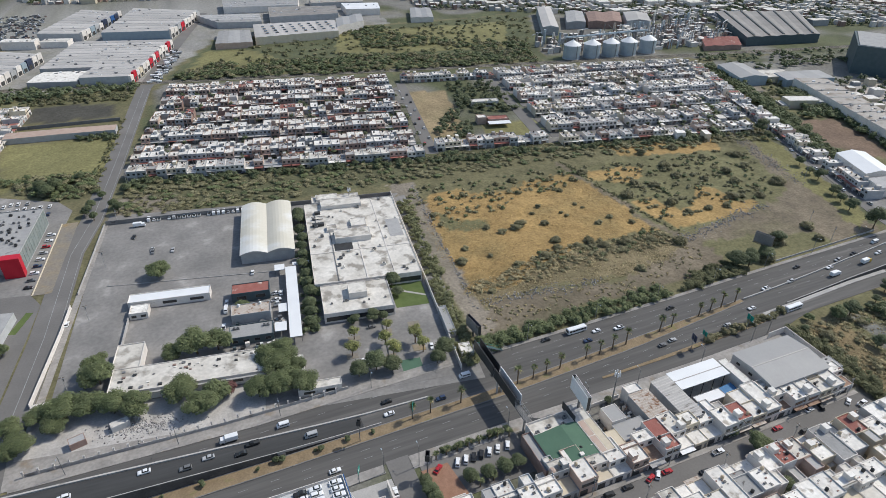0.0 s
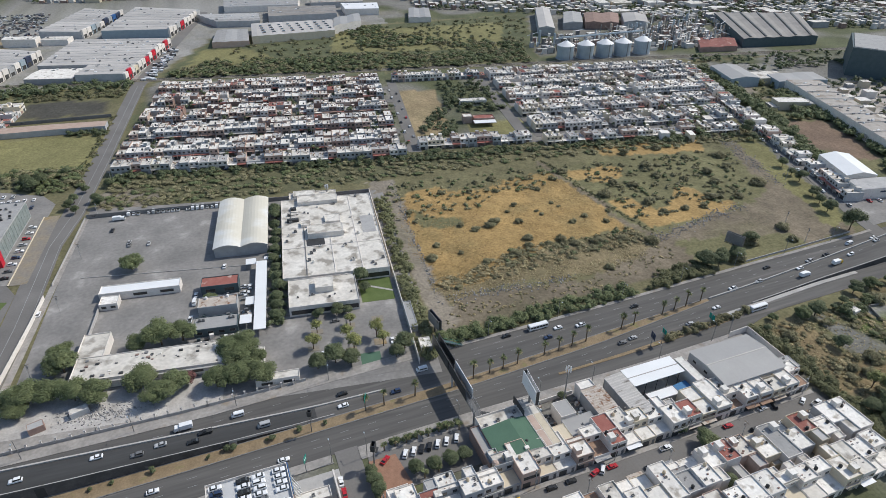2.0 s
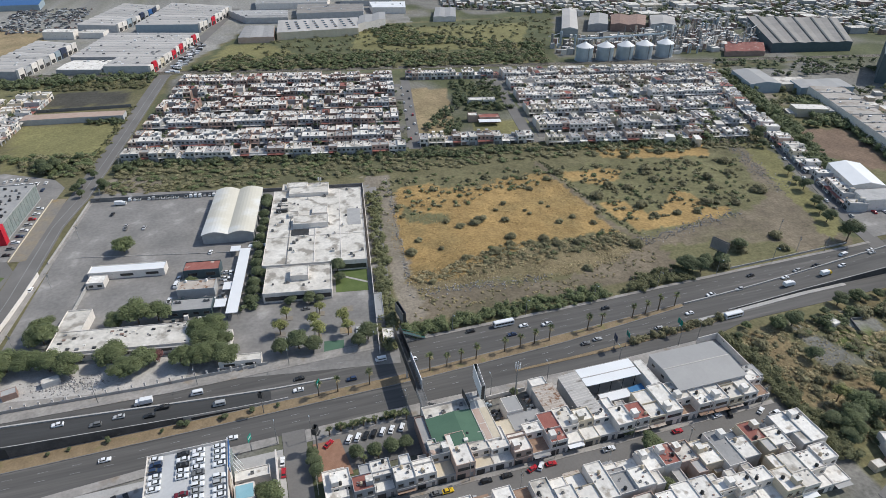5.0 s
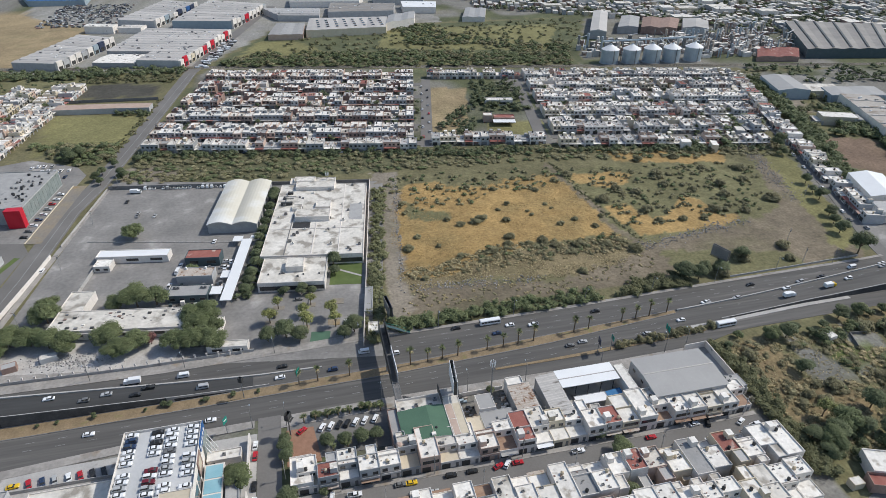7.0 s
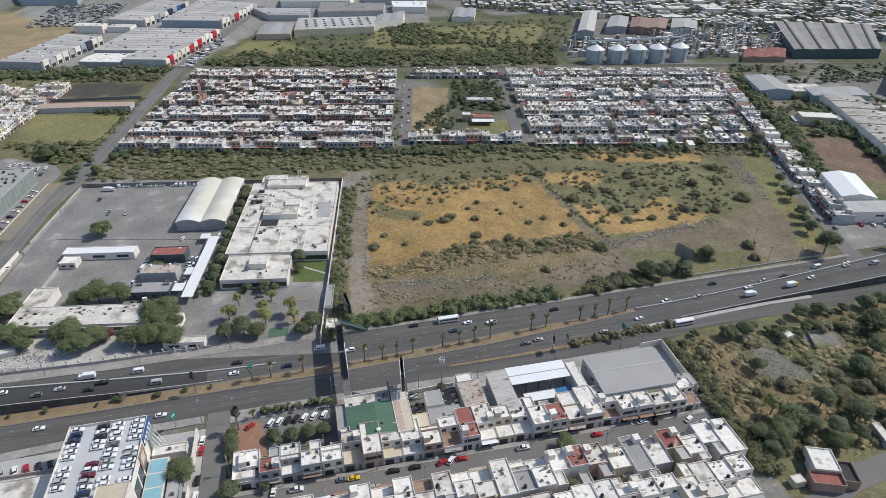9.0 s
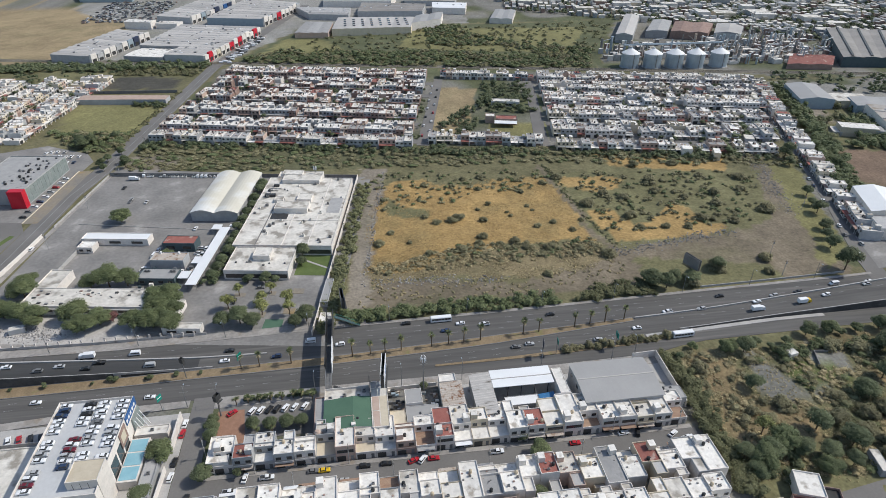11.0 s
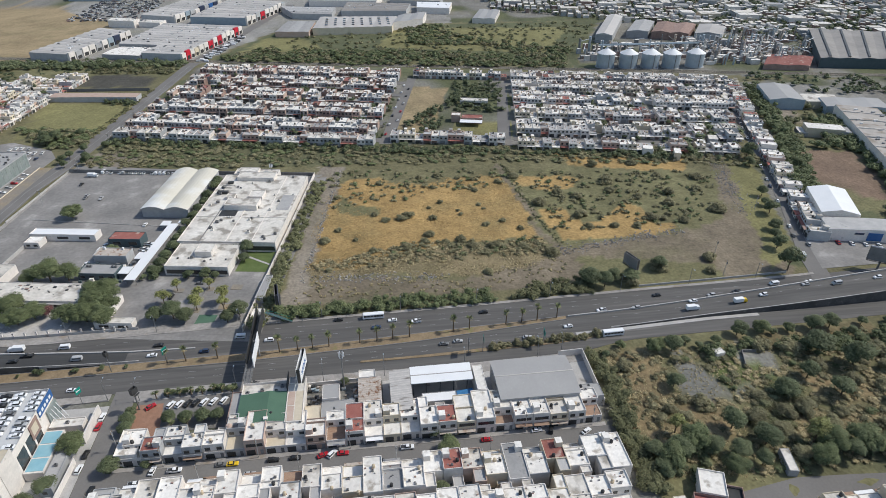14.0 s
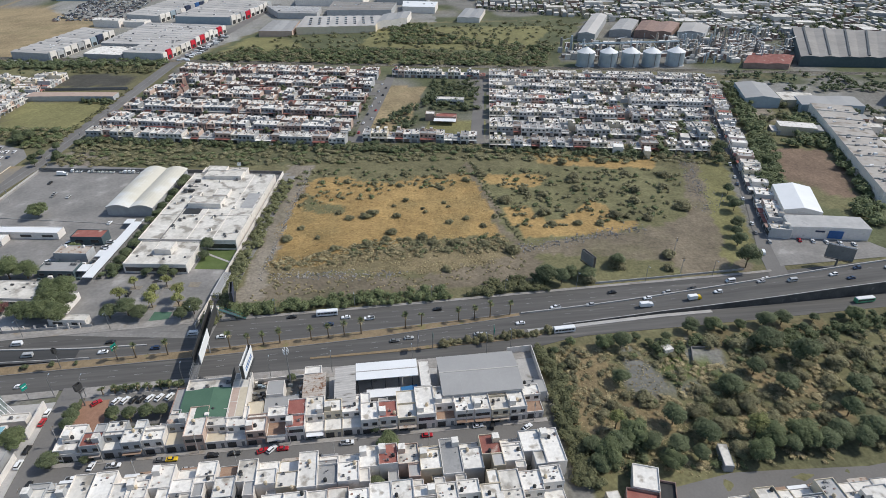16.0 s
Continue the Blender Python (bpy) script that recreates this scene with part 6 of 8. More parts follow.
def pole_model(h, lamp, label, name):
    ob = thing(name, label, "pole")
    part("pole", Mesh().tube((0, 0, -0.2), (0, 0, h), 0.14, 0.09, "concrete" if not lamp else "steel", 7), ob)
    if lamp:
        part("arm", Mesh().tube((0, 0, h), (0, 1.8, h + 0.3), 0.06, 0.05, "steel", 5), ob)
        part("lamp", Mesh().box(-0.15, 0.15, 1.6, 2.3, h + 0.22, h + 0.36, "galvanized"), ob, "grey lamp head")
    else:
        part("crossarm", Mesh().box(-1.0, 1.0, -0.06, 0.06, h - 0.7, h - 0.55, "bark"), ob)
        part("transformer", Mesh().tube((0.35, 0, h - 2.2), (0.35, 0, h - 1.2), 0.25, 0.25, "steel", 8), ob)
    return ob


LAMP = pole_model(9, True, "grey steel street lamp with one arm", "street_lamp")
POLE = pole_model(9, False, "concrete utility pole with a cross-arm", "utility_pole")
MODELS += [LAMP, POLE]
for x in range(-60, 340, 34):
    copy_thing(LAMP, pose(x, ylerp(x, KERB_N) + 1.4, 0, 0, 0, 180))
for x, y in ((34.5, 128), (46, 126.5), (80, 128.8), (112, 128.5), (135, 128.6), (166, 128.8), (196, 132), (206, 133)):
    copy_thing(LAMP, pose(x, y, 0, 0, 0, 0))
for x, y in ((62, 95.2), (92, 95.2), (122, 95.2), (152, 95.4), (182, 95.4), (206, 95.4), (45.2, 104), (45.2, 80), (75, 87), (106, 87), (137, 87), (168, 87)):
    copy_thing(POLE, pose(x, y, 0, 0, 0, 90))
for k in range(6):
    copy_thing(POLE, pose(-62 + 0.105 * (44 * k), 205 + 44 * k, 0, 0, 0, 5))
for x, y in ((305, 196), (300, 178), (353, 240)):
    copy_thing(POLE, pose(x, y, 0))


def road_sign(x, y, w, h, z0, mat, yaw, label):
    ob = thing("road_sign", label, "sign", pose(x, y, 0, 0, 0, yaw))
    part("post", Mesh().tube((0, 0, -0.2), (0, 0, z0 + h), 0.12, 0.1, "steel", 7), ob)
    part("panel", Mesh().box(-w / 2, w / 2, -0.2, -0.12, z0, z0 + h, mat), ob)
    part("print_bar", Mesh().box(-w * 0.35, w * 0.35, -0.23, -0.2, z0 + h * 0.45, z0 + h * 0.6, "sign_white"), ob)


road_sign(169, 137.5, 3.2, 3.0, 5, "sign_navy", 80, "dark blue road sign on a tall post")
road_sign(51, 146, 2.4, 3, 5, "sign_green", 60, "green road sign over the median")
road_sign(26, 127.5, 2.2, 2.6, 5, "sign_green", 60, "green road sign beside the pavement")
road_sign(200, 138.5, 3.4, 2.6, 5.5, "sign_green", 85, "green overhead road sign")
road_sign(175, 138, 2.6, 2.2, 5.5, "sign_green", 85, "green overhead road sign")


# ---- palms ----
def palm_model(seed, h=6.4):
    rnd = random.Random(seed)
    ob = thing("palm_tree", "fan palm with a shaggy trunk in the dry median", "palm")
    part("trunk", Mesh().tube((0, 0, -0.2), (0.1, 0, h * 0.8), 0.28, 0.2, "bark", 8).tube((0.1, 0, h * 0.8), (0.1, 0, h), 0.34, 0.22, "bark", 8), ob, "brown shaggy trunk")
    me = Mesh()
    for k in range(34):
        a, tilt = rnd.uniform(0, 6.28), rnd.uniform(-0.7, 1.1)
        d = Vector((math.cos(a) * math.cos(tilt), math.sin(a) * math.cos(tilt), math.sin(tilt)))
        s = d.cross(Vector((0, 0, 1))).normalized()
        c = Vector((0.1, 0, h))
        e = c + d * rnd.uniform(1.6, 2.3)
        for j in (-2, -1, 0, 1, 2):
            f = e + s * j * 0.36 - Vector((0, 0, 0.15 * abs(j))) - d * 0.1 * abs(j)
            me.face([c + d * 0.3, c + d * 0.8 + s * (j * 0.12 - 0.06), f, c + d * 0.8 + s * (j * 0.12 + 0.06)], "leaf" if tilt > -0.2 else "dry_reed")
    part("crown", me, ob, "grey-green fan leaves")
    return ob


PALMS = [palm_model(k) for k in range(3)]
MODELS += PALMS
for x in (51, 58, 70, 94, 101, 107, 113.5, 126, 133, 139.5, 146.5, 165, 172, 188, 195, 202, 211):
    o = copy_thing(plant_rnd.choice(PALMS), pose(x, 0.5 * (ylerp(x, MED_N) + ylerp(x, MED_S)) + 0.8, 0, 0, 0, plant_rnd.uniform(0, 360)))
    s = plant_rnd.uniform(0.85, 1.15)
    o.scale = (s, s, s)
    tagged(o, group="palms in the median")
for x, y in ((52, 126.5), (56, 127), (60, 127), (64, 127.4), (68, 127), (72, 127.5), (75, 127.2), (61, 111.5), (66, 112), (79, 126)):
    o = copy_thing(plant_rnd.choice(PALMS), pose(x, y, 0, 0, 0, plant_rnd.uniform(0, 360)))
    o.scale = (0.9, 0.9, 0.5)
    tagged(o, "short fan palm beside the parking lot", group="short palms")
for x, y, r in ((59, 115, 2.6), (65, 114, 2.7), (71, 114, 2.8), (76, 114.5, 2.6), (154, 88.8, 4.2), (31, 105, 4.2), (29, 108, 3.4), (45.6, 115, 2.6), (45.6, 111, 2.6), (45.4, 119, 2.2), (46, 95, 3.2), (57, 95.4, 2), (196, 79, 2.4), (176, 73, 2.4), (150, 74, 2.6), (150.5, 97, 2), (120, 126, 1.8), (29, 90, 3.6), (24, 84, 3.6)):
    plant(DARK if r < 4 else TREES, x, y, r, 3.4 if r < 4 else 4.0, "trees beside the near streets", 0.9)
for x in (-30, -24, -12, 5, 11, 13, 24, 26, 35, 44):
    plant(DARK, x - 8, 145 + 0.02 * x + plant_rnd.uniform(-1, 0.6), 0.5 + 0.8 * plant_rnd.random(), 3.4, "low shrubs in the median")
for x in np.arange(180, 230, 3.2):
    plant(BUSH, x, 139.6 + 0.055 * (x - 180) + plant_rnd.uniform(-0.6, 0.6), plant_rnd.uniform(1.2, 2.4), 2.6, "shrubs in the narrow median", 1.1)
for x in np.arange(55, 80, 2.2):
    plant(DARK, x, 128.3, plant_rnd.uniform(0.9, 1.5), 3.4, "shrubs before the parking lot", 0.8)
for x in (223, 231, 243, 246, 251, 259, 263, 271, 283, 294, 298, 306, 317, 325, 331, 340, 352, 357, 368, 380, 392, 404):
    plant(DARK if x % 3 else TREES, x, ylerp(x, KERB_S) - plant_rnd.uniform(3, 10), plant_rnd.uniform(1.6, 4.0), 3.4, "trees along the waste ground", 0.9)


WASTE = [(243, 110, 2.4), (249, 99, 3.4), (240, 94, 2.6), (233, 88, 3.0), (236, 98, 2.2), (228, 122, 3.2), (254, 88, 2.8), (264, 90, 3.6), (270, 84, 3.8), (262, 80, 3.0), (276, 92, 3.4), (272, 100, 3.0), (281, 100, 3.2), (284, 92, 3.8), (290, 84, 3.4), (279, 79, 3.8), (272, 74, 3.4), (297, 90, 2.6), (303, 98, 3.0), (311, 104, 3.4), (322, 100, 3.6), (318, 112, 3.8), (330, 108, 4.0), (304, 114, 3.2), (296, 108, 2.6), (288, 127, 3.4), (299, 124, 4.2), (309, 121, 4.0), (334, 118, 4.2), (345, 112, 4.0), (327, 92, 3.4), (338, 98, 3.6), (350, 100, 4.0), (318, 84, 3.0), (308, 82, 2.6)]
for k, (x, y, r) in enumerate(WASTE):
    plant(BUSH if k % 3 else PALE[:1] + DARK, x, y, r * 1.1, 2.6, "bushes on the waste ground", 1.0)
for x, y, r in ((222, 72, 3.4), (226, 76, 4.2), (231, 79, 4.4), (236, 82, 4.0), (241, 79, 3.6), (222, 80, 3.4), (288, 72, 3.8), (294, 75, 4.4), (301, 72, 4.2), (307, 75, 4.4), (313, 71, 4.2), (320, 75, 4.6), (328, 74, 4.2), (276, 70, 3.4), (250, 76, 3.6), (256, 72, 3.2), (282, 75, 4.0), (246, 70, 3.0)):
    plant(TREES + DARK, x, y, r * 1.15, 4.0, "dark trees by the back street", 1.0)


# ---- vehicles ----
def paint(name, c, rough=0.3):
    return surf(name, c, tuple(v * 1.05 for v in c), 0.5, rough, fine=2, fine_amount=0.04, spec=0.5)


PAINT = {"white": paint("car_white", g(0.78)), "silver": paint("car_silver", g(0.42)), "grey": paint("car_grey", g(0.16)), "black": paint("car_black", g(0.025)), "red": paint("car_red", (0.42, 0.02, 0.03)),
         "blue": paint("car_blue", (0.03, 0.05, 0.1)), "yellow": paint("car_yellow", (0.7, 0.45, 0.02)), "green": paint("car_green", (0.1, 0.4, 0.22)), "maroon": paint("car_maroon", (0.15, 0.02, 0.03))}


def ring(x0, x1, w, z):
    return [(x0, -w, z), (x1, -w, z), (x1, w, z), (x0, w, z)]


def loft(me, rings, mat, top=None):
    for a, b in zip(rings, rings[1:]):
        for i in range(4):
            j = (i + 1) % 4
            me.face([a[i], a[j], b[j], b[i]], mat)
    me.face(rings[-1], top or mat)
    me.face(rings[0][::-1], mat)
    return me


def wheels(ob, xs, y, r=0.33, w=0.22):
    for x in xs:
        for s in (-1, 1):
            part("wheel", Mesh().tube((x, s * (y - w), r), (x, s * y, r), r, r, "rubber", 12), ob, "black tyre")


def lights(ob, x0, x1, y, z):
    for s in (-1, 1):
        part("headlight", Mesh().box(x1 - 0.06, x1 + 0.01, s * y - 0.2, s * y + 0.2, z, z + 0.16, "lamp_glass"), ob)


def car_model(kind, colour):
    c = PAINT[colour]
    words = {"sedan": "saloon car", "suv": "estate car", "pickup": "pickup truck", "van": "passenger van", "bus": "city bus", "truck": "box truck"}
    ob = thing(kind, "%s %s with dark windows on the asphalt" % (colour, words[kind]), {"sedan": "car", "suv": "car", "pickup": "pickup"}.get(kind, kind))
    if kind in ("sedan", "suv"):
        hb, ht = (0.92, 1.45) if kind == "sedan" else (1.0, 1.68)
        body = loft(Mesh(), [ring(-2.15, 2.1, 0.8, 0.22), ring(-2.25, 2.22, 0.89, 0.45), ring(-2.2, 2.15, 0.88, 0.75), ring(-2.05, 1.75, 0.82, hb)], c)
        part("body", body, ob)
        a, b = (-1.75, 0.75) if kind == "sedan" else (-2.0, 0.8)
        a2, b2 = (-1.1, 0.15) if kind == "sedan" else (-1.75, 0.25)
        part("cabin_glass", loft(Mesh(), [ring(a, b, 0.78, hb - 0.02), ring(a2, b2, 0.64, ht - 0.05)], "glass_dark"), ob, "dark glass")
        part("roof", loft(Mesh(), [ring(a2 - 0.08, b2 + 0.08, 0.66, ht - 0.06), ring(a2 + 0.05, b2 - 0.05, 0.6, ht)], c), ob)
        wheels(ob, (-1.35, 1.38), 0.86)
        lights(ob, -2.24, 2.2, 0.6, 0.55)
    elif kind == "pickup":
        part("body", loft(Mesh(), [ring(-2.6, 2.5, 0.85, 0.35), ring(-2.65, 2.6, 0.93, 0.6), ring(-2.6, 2.45, 0.92, 1.05)], c), ob)
        part("bed", Mesh().box(-2.5, -0.7, -0.78, 0.78, 1.05, 1.06, "steel_dark"), ob, "dark load bed")
        part("bed_side", Mesh().box(-2.6, -0.7, -0.92, -0.82, 1.0, 1.25, c), ob)
        part("bed_side", Mesh().box(-2.6, -0.7, 0.82, 0.92, 1.0, 1.25, c), ob)
        part("cabin_glass", loft(Mesh(), [ring(-0.75, 1.35, 0.84, 1.03), ring(-0.55, 0.65, 0.7, 1.7)], "glass_dark"), ob, "dark glass")
        part("roof", loft(Mesh(), [ring(-0.62, 0.72, 0.72, 1.68), ring(-0.5, 0.6, 0.66, 1.76)], c), ob)
        wheels(ob, (-1.6, 1.65), 0.9, 0.37)
        lights(ob, -2.63, 2.57, 0.65, 0.75)
    elif kind == "van":
        part("body", loft(Mesh(), [ring(-2.5, 2.5, 0.88, 0.3), ring(-2.55, 2.55, 0.95, 0.6), ring(-2.5, 2.2, 0.94, 1.3), ring(-2.45, 1.5, 0.85, 2.1)], c), ob)
        for s in (-1, 1):
            part("side_window", Mesh().box(-2.2, 1.3, s * 0.93 - 0.03, s * 0.93 + 0.03, 1.25, 1.7, "glass_dark"), ob)
        part("windscreen", Mesh().face([(2.16, -0.8, 1.33), (2.16, 0.8, 1.33), (1.6, 0.75, 2.02), (1.6, -0.75, 2.02)], "glass_dark"), ob)
        wheels(ob, (-1.6, 1.65), 0.92, 0.35)
        lights(ob, -2.53, 2.5, 0.65, 0.7)
    elif kind == "bus":
        part("body", loft(Mesh(), [ring(-5.2, 5.2, 1.2, 0.35), ring(-5.25, 5.3, 1.25, 0.8), ring(-5.2, 5.2, 1.25, 2.7)], c), ob)
        part("roof", loft(Mesh(), [ring(-5.2, 5.2, 1.24, 2.7), ring(-5.0, 5.0, 1.05, 2.95)], "sign_white"), ob, "white roof")
        for s in (-1, 1):
            for k in range(6):
                part("side_window", Mesh().box(-4.8 + 1.6 * k, -3.4 + 1.6 * k, s * 1.26 - 0.02, s * 1.26 + 0.02, 1.4, 2.4, "glass_dark"), ob)
        part("windscreen", Mesh().box(5.24, 5.3, -1.1, 1.1, 1.2, 2.5, "glass_dark"), ob)
        wheels(ob, (-3.3, 3.4), 1.22, 0.48, 0.28)
        lights(ob, -5.22, 5.27, 0.9, 0.7)
    else:
        part("cab", loft(Mesh(), [ring(1.6, 3.6, 1.0, 0.5), ring(1.6, 3.7, 1.05, 1.3), ring(1.6, 3.2, 0.98, 2.3)], c), ob)
        part("windscreen", Mesh().face([(3.66, -0.9, 1.4), (3.66, 0.9, 1.4), (3.28, 0.85, 2.2), (3.28, -0.85, 2.2)], "glass_dark"), ob)
        part("cargo_box", Mesh().box(-3.4, 1.45, -1.1, 1.1, 0.8, 2.9, "sign_white"), ob, "white cargo box")
        part("chassis", Mesh().box(-3.4, 3.3, -0.5, 0.5, 0.45, 0.8, "steel_dark"), ob)
        wheels(ob, (-2.2, 2.5), 1.05, 0.42, 0.26)
        lights(ob, -3.4, 3.66, 0.7, 0.8)
    return ob


CARS = {}


def park(kind, colour, x, y, yaw=0.0, z=0.0, group="cars on the highway"):
    if (kind, colour) not in CARS:
        CARS[kind, colour] = car_model(kind, colour)
        MODELS.append(CARS[kind, colour])
    o = copy_thing(CARS[kind, colour], pose(x, y, z + 0.03, 0, 0, yaw))
    o.scale = (0.87, 0.87, 0.87)
    return tagged(o, group=group)


cr = random.Random(21)
COLOURS = ["white"] * 7 + ["silver"] * 3 + ["grey", "black", "black", "red", "blue"]
HIGHWAY = [(-36, 154), (-24, 151), (-17, 153), (-7, 151), (-3, 154), (8, 160), (16, 151), (45, 157), (44, 151), (64, 151), (89, 155), (117, 165), (133, 158), (180, 163), (214, 149), (248, 158), (232, 158), (286, 163), (299, 164), (310, 163), (308, 158), (261, 166), (275, 159), (195, 144), (331, 162), (-58, 152), (150, 160), (160, 144), (166, 145), (140, 162), (20, 134.5), (-20, 137), (345, 160), (352, 166), (366, 161), (380, 164), (372, 157), (320, 168), (338, 168), (395, 162), (410, 170), (425, 165), (440, 172), (460, 170), (480, 174)]
for x, y in HIGHWAY:
    z = 0.0
    if x < 34 and ylerp(x, MED_N) < y < ylerp(x, DIVIDE):
        z = west_rise(x)
    if x > 238 and ylerp(x, RAMP_S) < y < ylerp(x, DIVIDE):
        z = east_rise(x)
    back = y > 147
    park(cr.choice(["sedan"] * 5 + ["suv", "suv", "pickup", "van"]), cr.choice(COLOURS), x, y, (180 if back else 0) + math.degrees(math.atan(0.02 if x < 215 else 0.06)), z)
park("van", "white", 77, 158.5, 180)
park("bus", "white", 132, 165.2, 181)
park("bus", "white", 231, 141.8, 2)
park("truck", "yellow", 295, 155, 3, east_rise(295))
park("truck", "white", 272, 153.5, 2, east_rise(272))
park("truck", "white", -10, 160.4, 180)
park("bus", "green", 372, 146, 2)
for x, y, col, kind, yaw in ((113, 93.2, "red", "sedan", 20), (116, 93.4, "white", "suv", 50), (119.6, 93.2, "red", "sedan", 0), (84, 93.2, "yellow", "sedan", 0), (80.5, 93.4, "grey", "sedan", 0), (97, 93.2, "black", "suv", 0), (104, 93.2, "black", "sedan", 0), (141, 93, "white", "pickup", 0), (186, 95, "white", "sedan", 5), (191, 94.6, "black", "suv", 70), (66, 92.8, "white", "pickup", 0), (59, 93.6, "white", "sedan", 80), (55, 88.8, "white", "pickup", 0), (60, 88.8, "black", "sedan", 0), (84, 88.6, "grey", "suv", 0), (90, 88.4, "silver", "sedan", 0), (131, 88.5, "black", "sedan", 0), (164, 88.4, "grey", "sedan", 0), (176, 88.4, "black", "suv", 0), (203, 92.5, "white", "sedan", 30), (207, 90, "white", "pickup", 10), (168, 93, "red", "sedan", 0)):
    park(kind, col, x, y, yaw, 0, "cars in the house street")
for y, col, kind in ((119.5, "white", "sedan"), (115, "red", "sedan"), (97, "white", "suv"), (103, "black", "sedan"), (88, "black", "sedan")):
    park(kind, col, 35.5 if y > 92 else 42, y, 85, 0, "cars in the side street")
for k, (x, col) in enumerate(((51, "red"), (58, "white"), (61, "white"), (63.8, "black"), (66.6, "black"), (69.6, "white"), (72.8, "white"), (76.5, "white"))):
    park("suv" if k % 3 else "sedan", col, x, 122.4, 62 if k else 40, 0.1, "cars in the parking lot")
for k, (x, col) in enumerate(((-38, "yellow"), (-33.5, "red"), (-29.6, "blue"), (-26, "silver"), (-22, "white"), (-18.6, "red"), (-15, "black"), (-11.6, "black"), (-43, "white"), (-47, "white"))):
    park("sedan", col, x, 119.6, 110 if k else 5, 0, "cars before the forecourt wall")
for x, col in ((-62, "white"), (-55, "blue"), (-66, "silver"), (-72, "grey")):
    park("sedan", col, x, 122.4, 100, 0, "cars before the forecourt wall")

# cars on the rooftop deck
deck_cars = []
for k in range(16):
    deck_cars.append((-0.6, 121.4 - 2.25 * k, 0 if k not in (6, 11) else None))
for k in range(14):
    deck_cars.append((17.6, 121.2 - 2.3 * k, 0 if (k * 7) % 5 != 3 and k < 11 else None))
for k in range(13):
    deck_cars.append((7.1, 121.2 - 2.15 * k, 0 if k not in (5, 6) else None))
    deck_cars.append((11.6, 121.2 - 2.15 * k, 0 if k not in (9,) else None))
for x, y, ok in deck_cars:
    if ok is not None and not (x > 10 and y < 96.5):
        park(cr.choice(["sedan", "sedan", "suv"]), cr.choice(["white"] * 14 + ["silver", "silver", "silver", "maroon", "black", "blue", "grey"]), x, y, cr.choice([0, 180]), 11.6, "cars on the rooftop deck")

# vehicles of the works
for k in range(24):
    u = -50 + 2.6 * k
    if k in (3, 11):
        continue
    park(cr.choice(["van", "pickup", "pickup", "sedan"]), cr.choice(["white"] * 8 + ["silver"]), *WORKS.xy(u - 20 + (18 if u > -60 else 0), 128.0 - (0.10 * (10 - u) if u < 0 else 0) * 0), 82, 0.03, "vehicles parked in the yard")
park("truck", "white", *WORKS.xy(-56, 122), -8, 0.03, "vehicles parked in the yard")
for u, v, col, kind in ((-46, 95, "silver", "sedan"), (-45.5, 92.5, "grey", "sedan"), (-36, 92, "silver", "sedan"), (-57, 110, "black", "sedan"), (3, 62, "white", "sedan"), (13.5, 42, "white", "pickup"), (13.5, 37, "white", "pickup"), (15.8, 42, "white", "sedan"), (-8, 40, "white", "sedan"), (-8, 34, "white", "van"), (-8.5, 22, "white", "pickup"), (43, -3, "black", "suv"), (74, -10, "white", "sedan"), (46, -12, "white", "sedan"), (52, 8, "grey", "sedan")):
    park(kind, col, *WORKS.xy(u, v), cr.choice([80, 260, 0]), 0.05, "vehicles in the works")
# cars west of the side road and along the east street
for k in range(9):
    park(cr.choice(["sedan", "suv"]), cr.choice(COLOURS), -84.5 + 0.6 * k, 286 + 6.2 * k, -5, 0.03, "cars beside the verge")
for k in range(18):
    park(cr.choice(["sedan", "suv", "pickup"]), cr.choice(COLOURS), -108 + 4.0 * (k % 7) + cr.uniform(-0.6, 0.6), 362 + 9 * (k // 7) + cr.uniform(-1, 1), 85, 0.03, "cars in the west lot")
park("sedan", "white", -66, 250, 84)
for k in range(26):
    s = 12 + 10.5 * k
    x, y = 352 + (s - 12) * 0.355 + (0.0), 190 + (s - 12) * 0.92
    park(cr.choice(["sedan", "suv", "pickup", "van"]), cr.choice(COLOURS), x + cr.choice([-2.2, 3.6]), y, 69, 0.04, "cars in the east street")
for k in range(34):
    v = (-8.0, 5, 39, 74)[k % 4]
    park(cr.choice(["sedan", "pickup"]), cr.choice(COLOURS), *GRID.xy(6 + 5.3 * k, v + (2.4 if v > 0 else -3)), -10.8, 0.06, "cars in the estate")
for k in range(14):
    park("sedan", cr.choice(COLOURS), *GRID.xy(190.5 if k % 2 else 195.5, 6 + 10 * k), 79, 0.04, "cars in the estate")


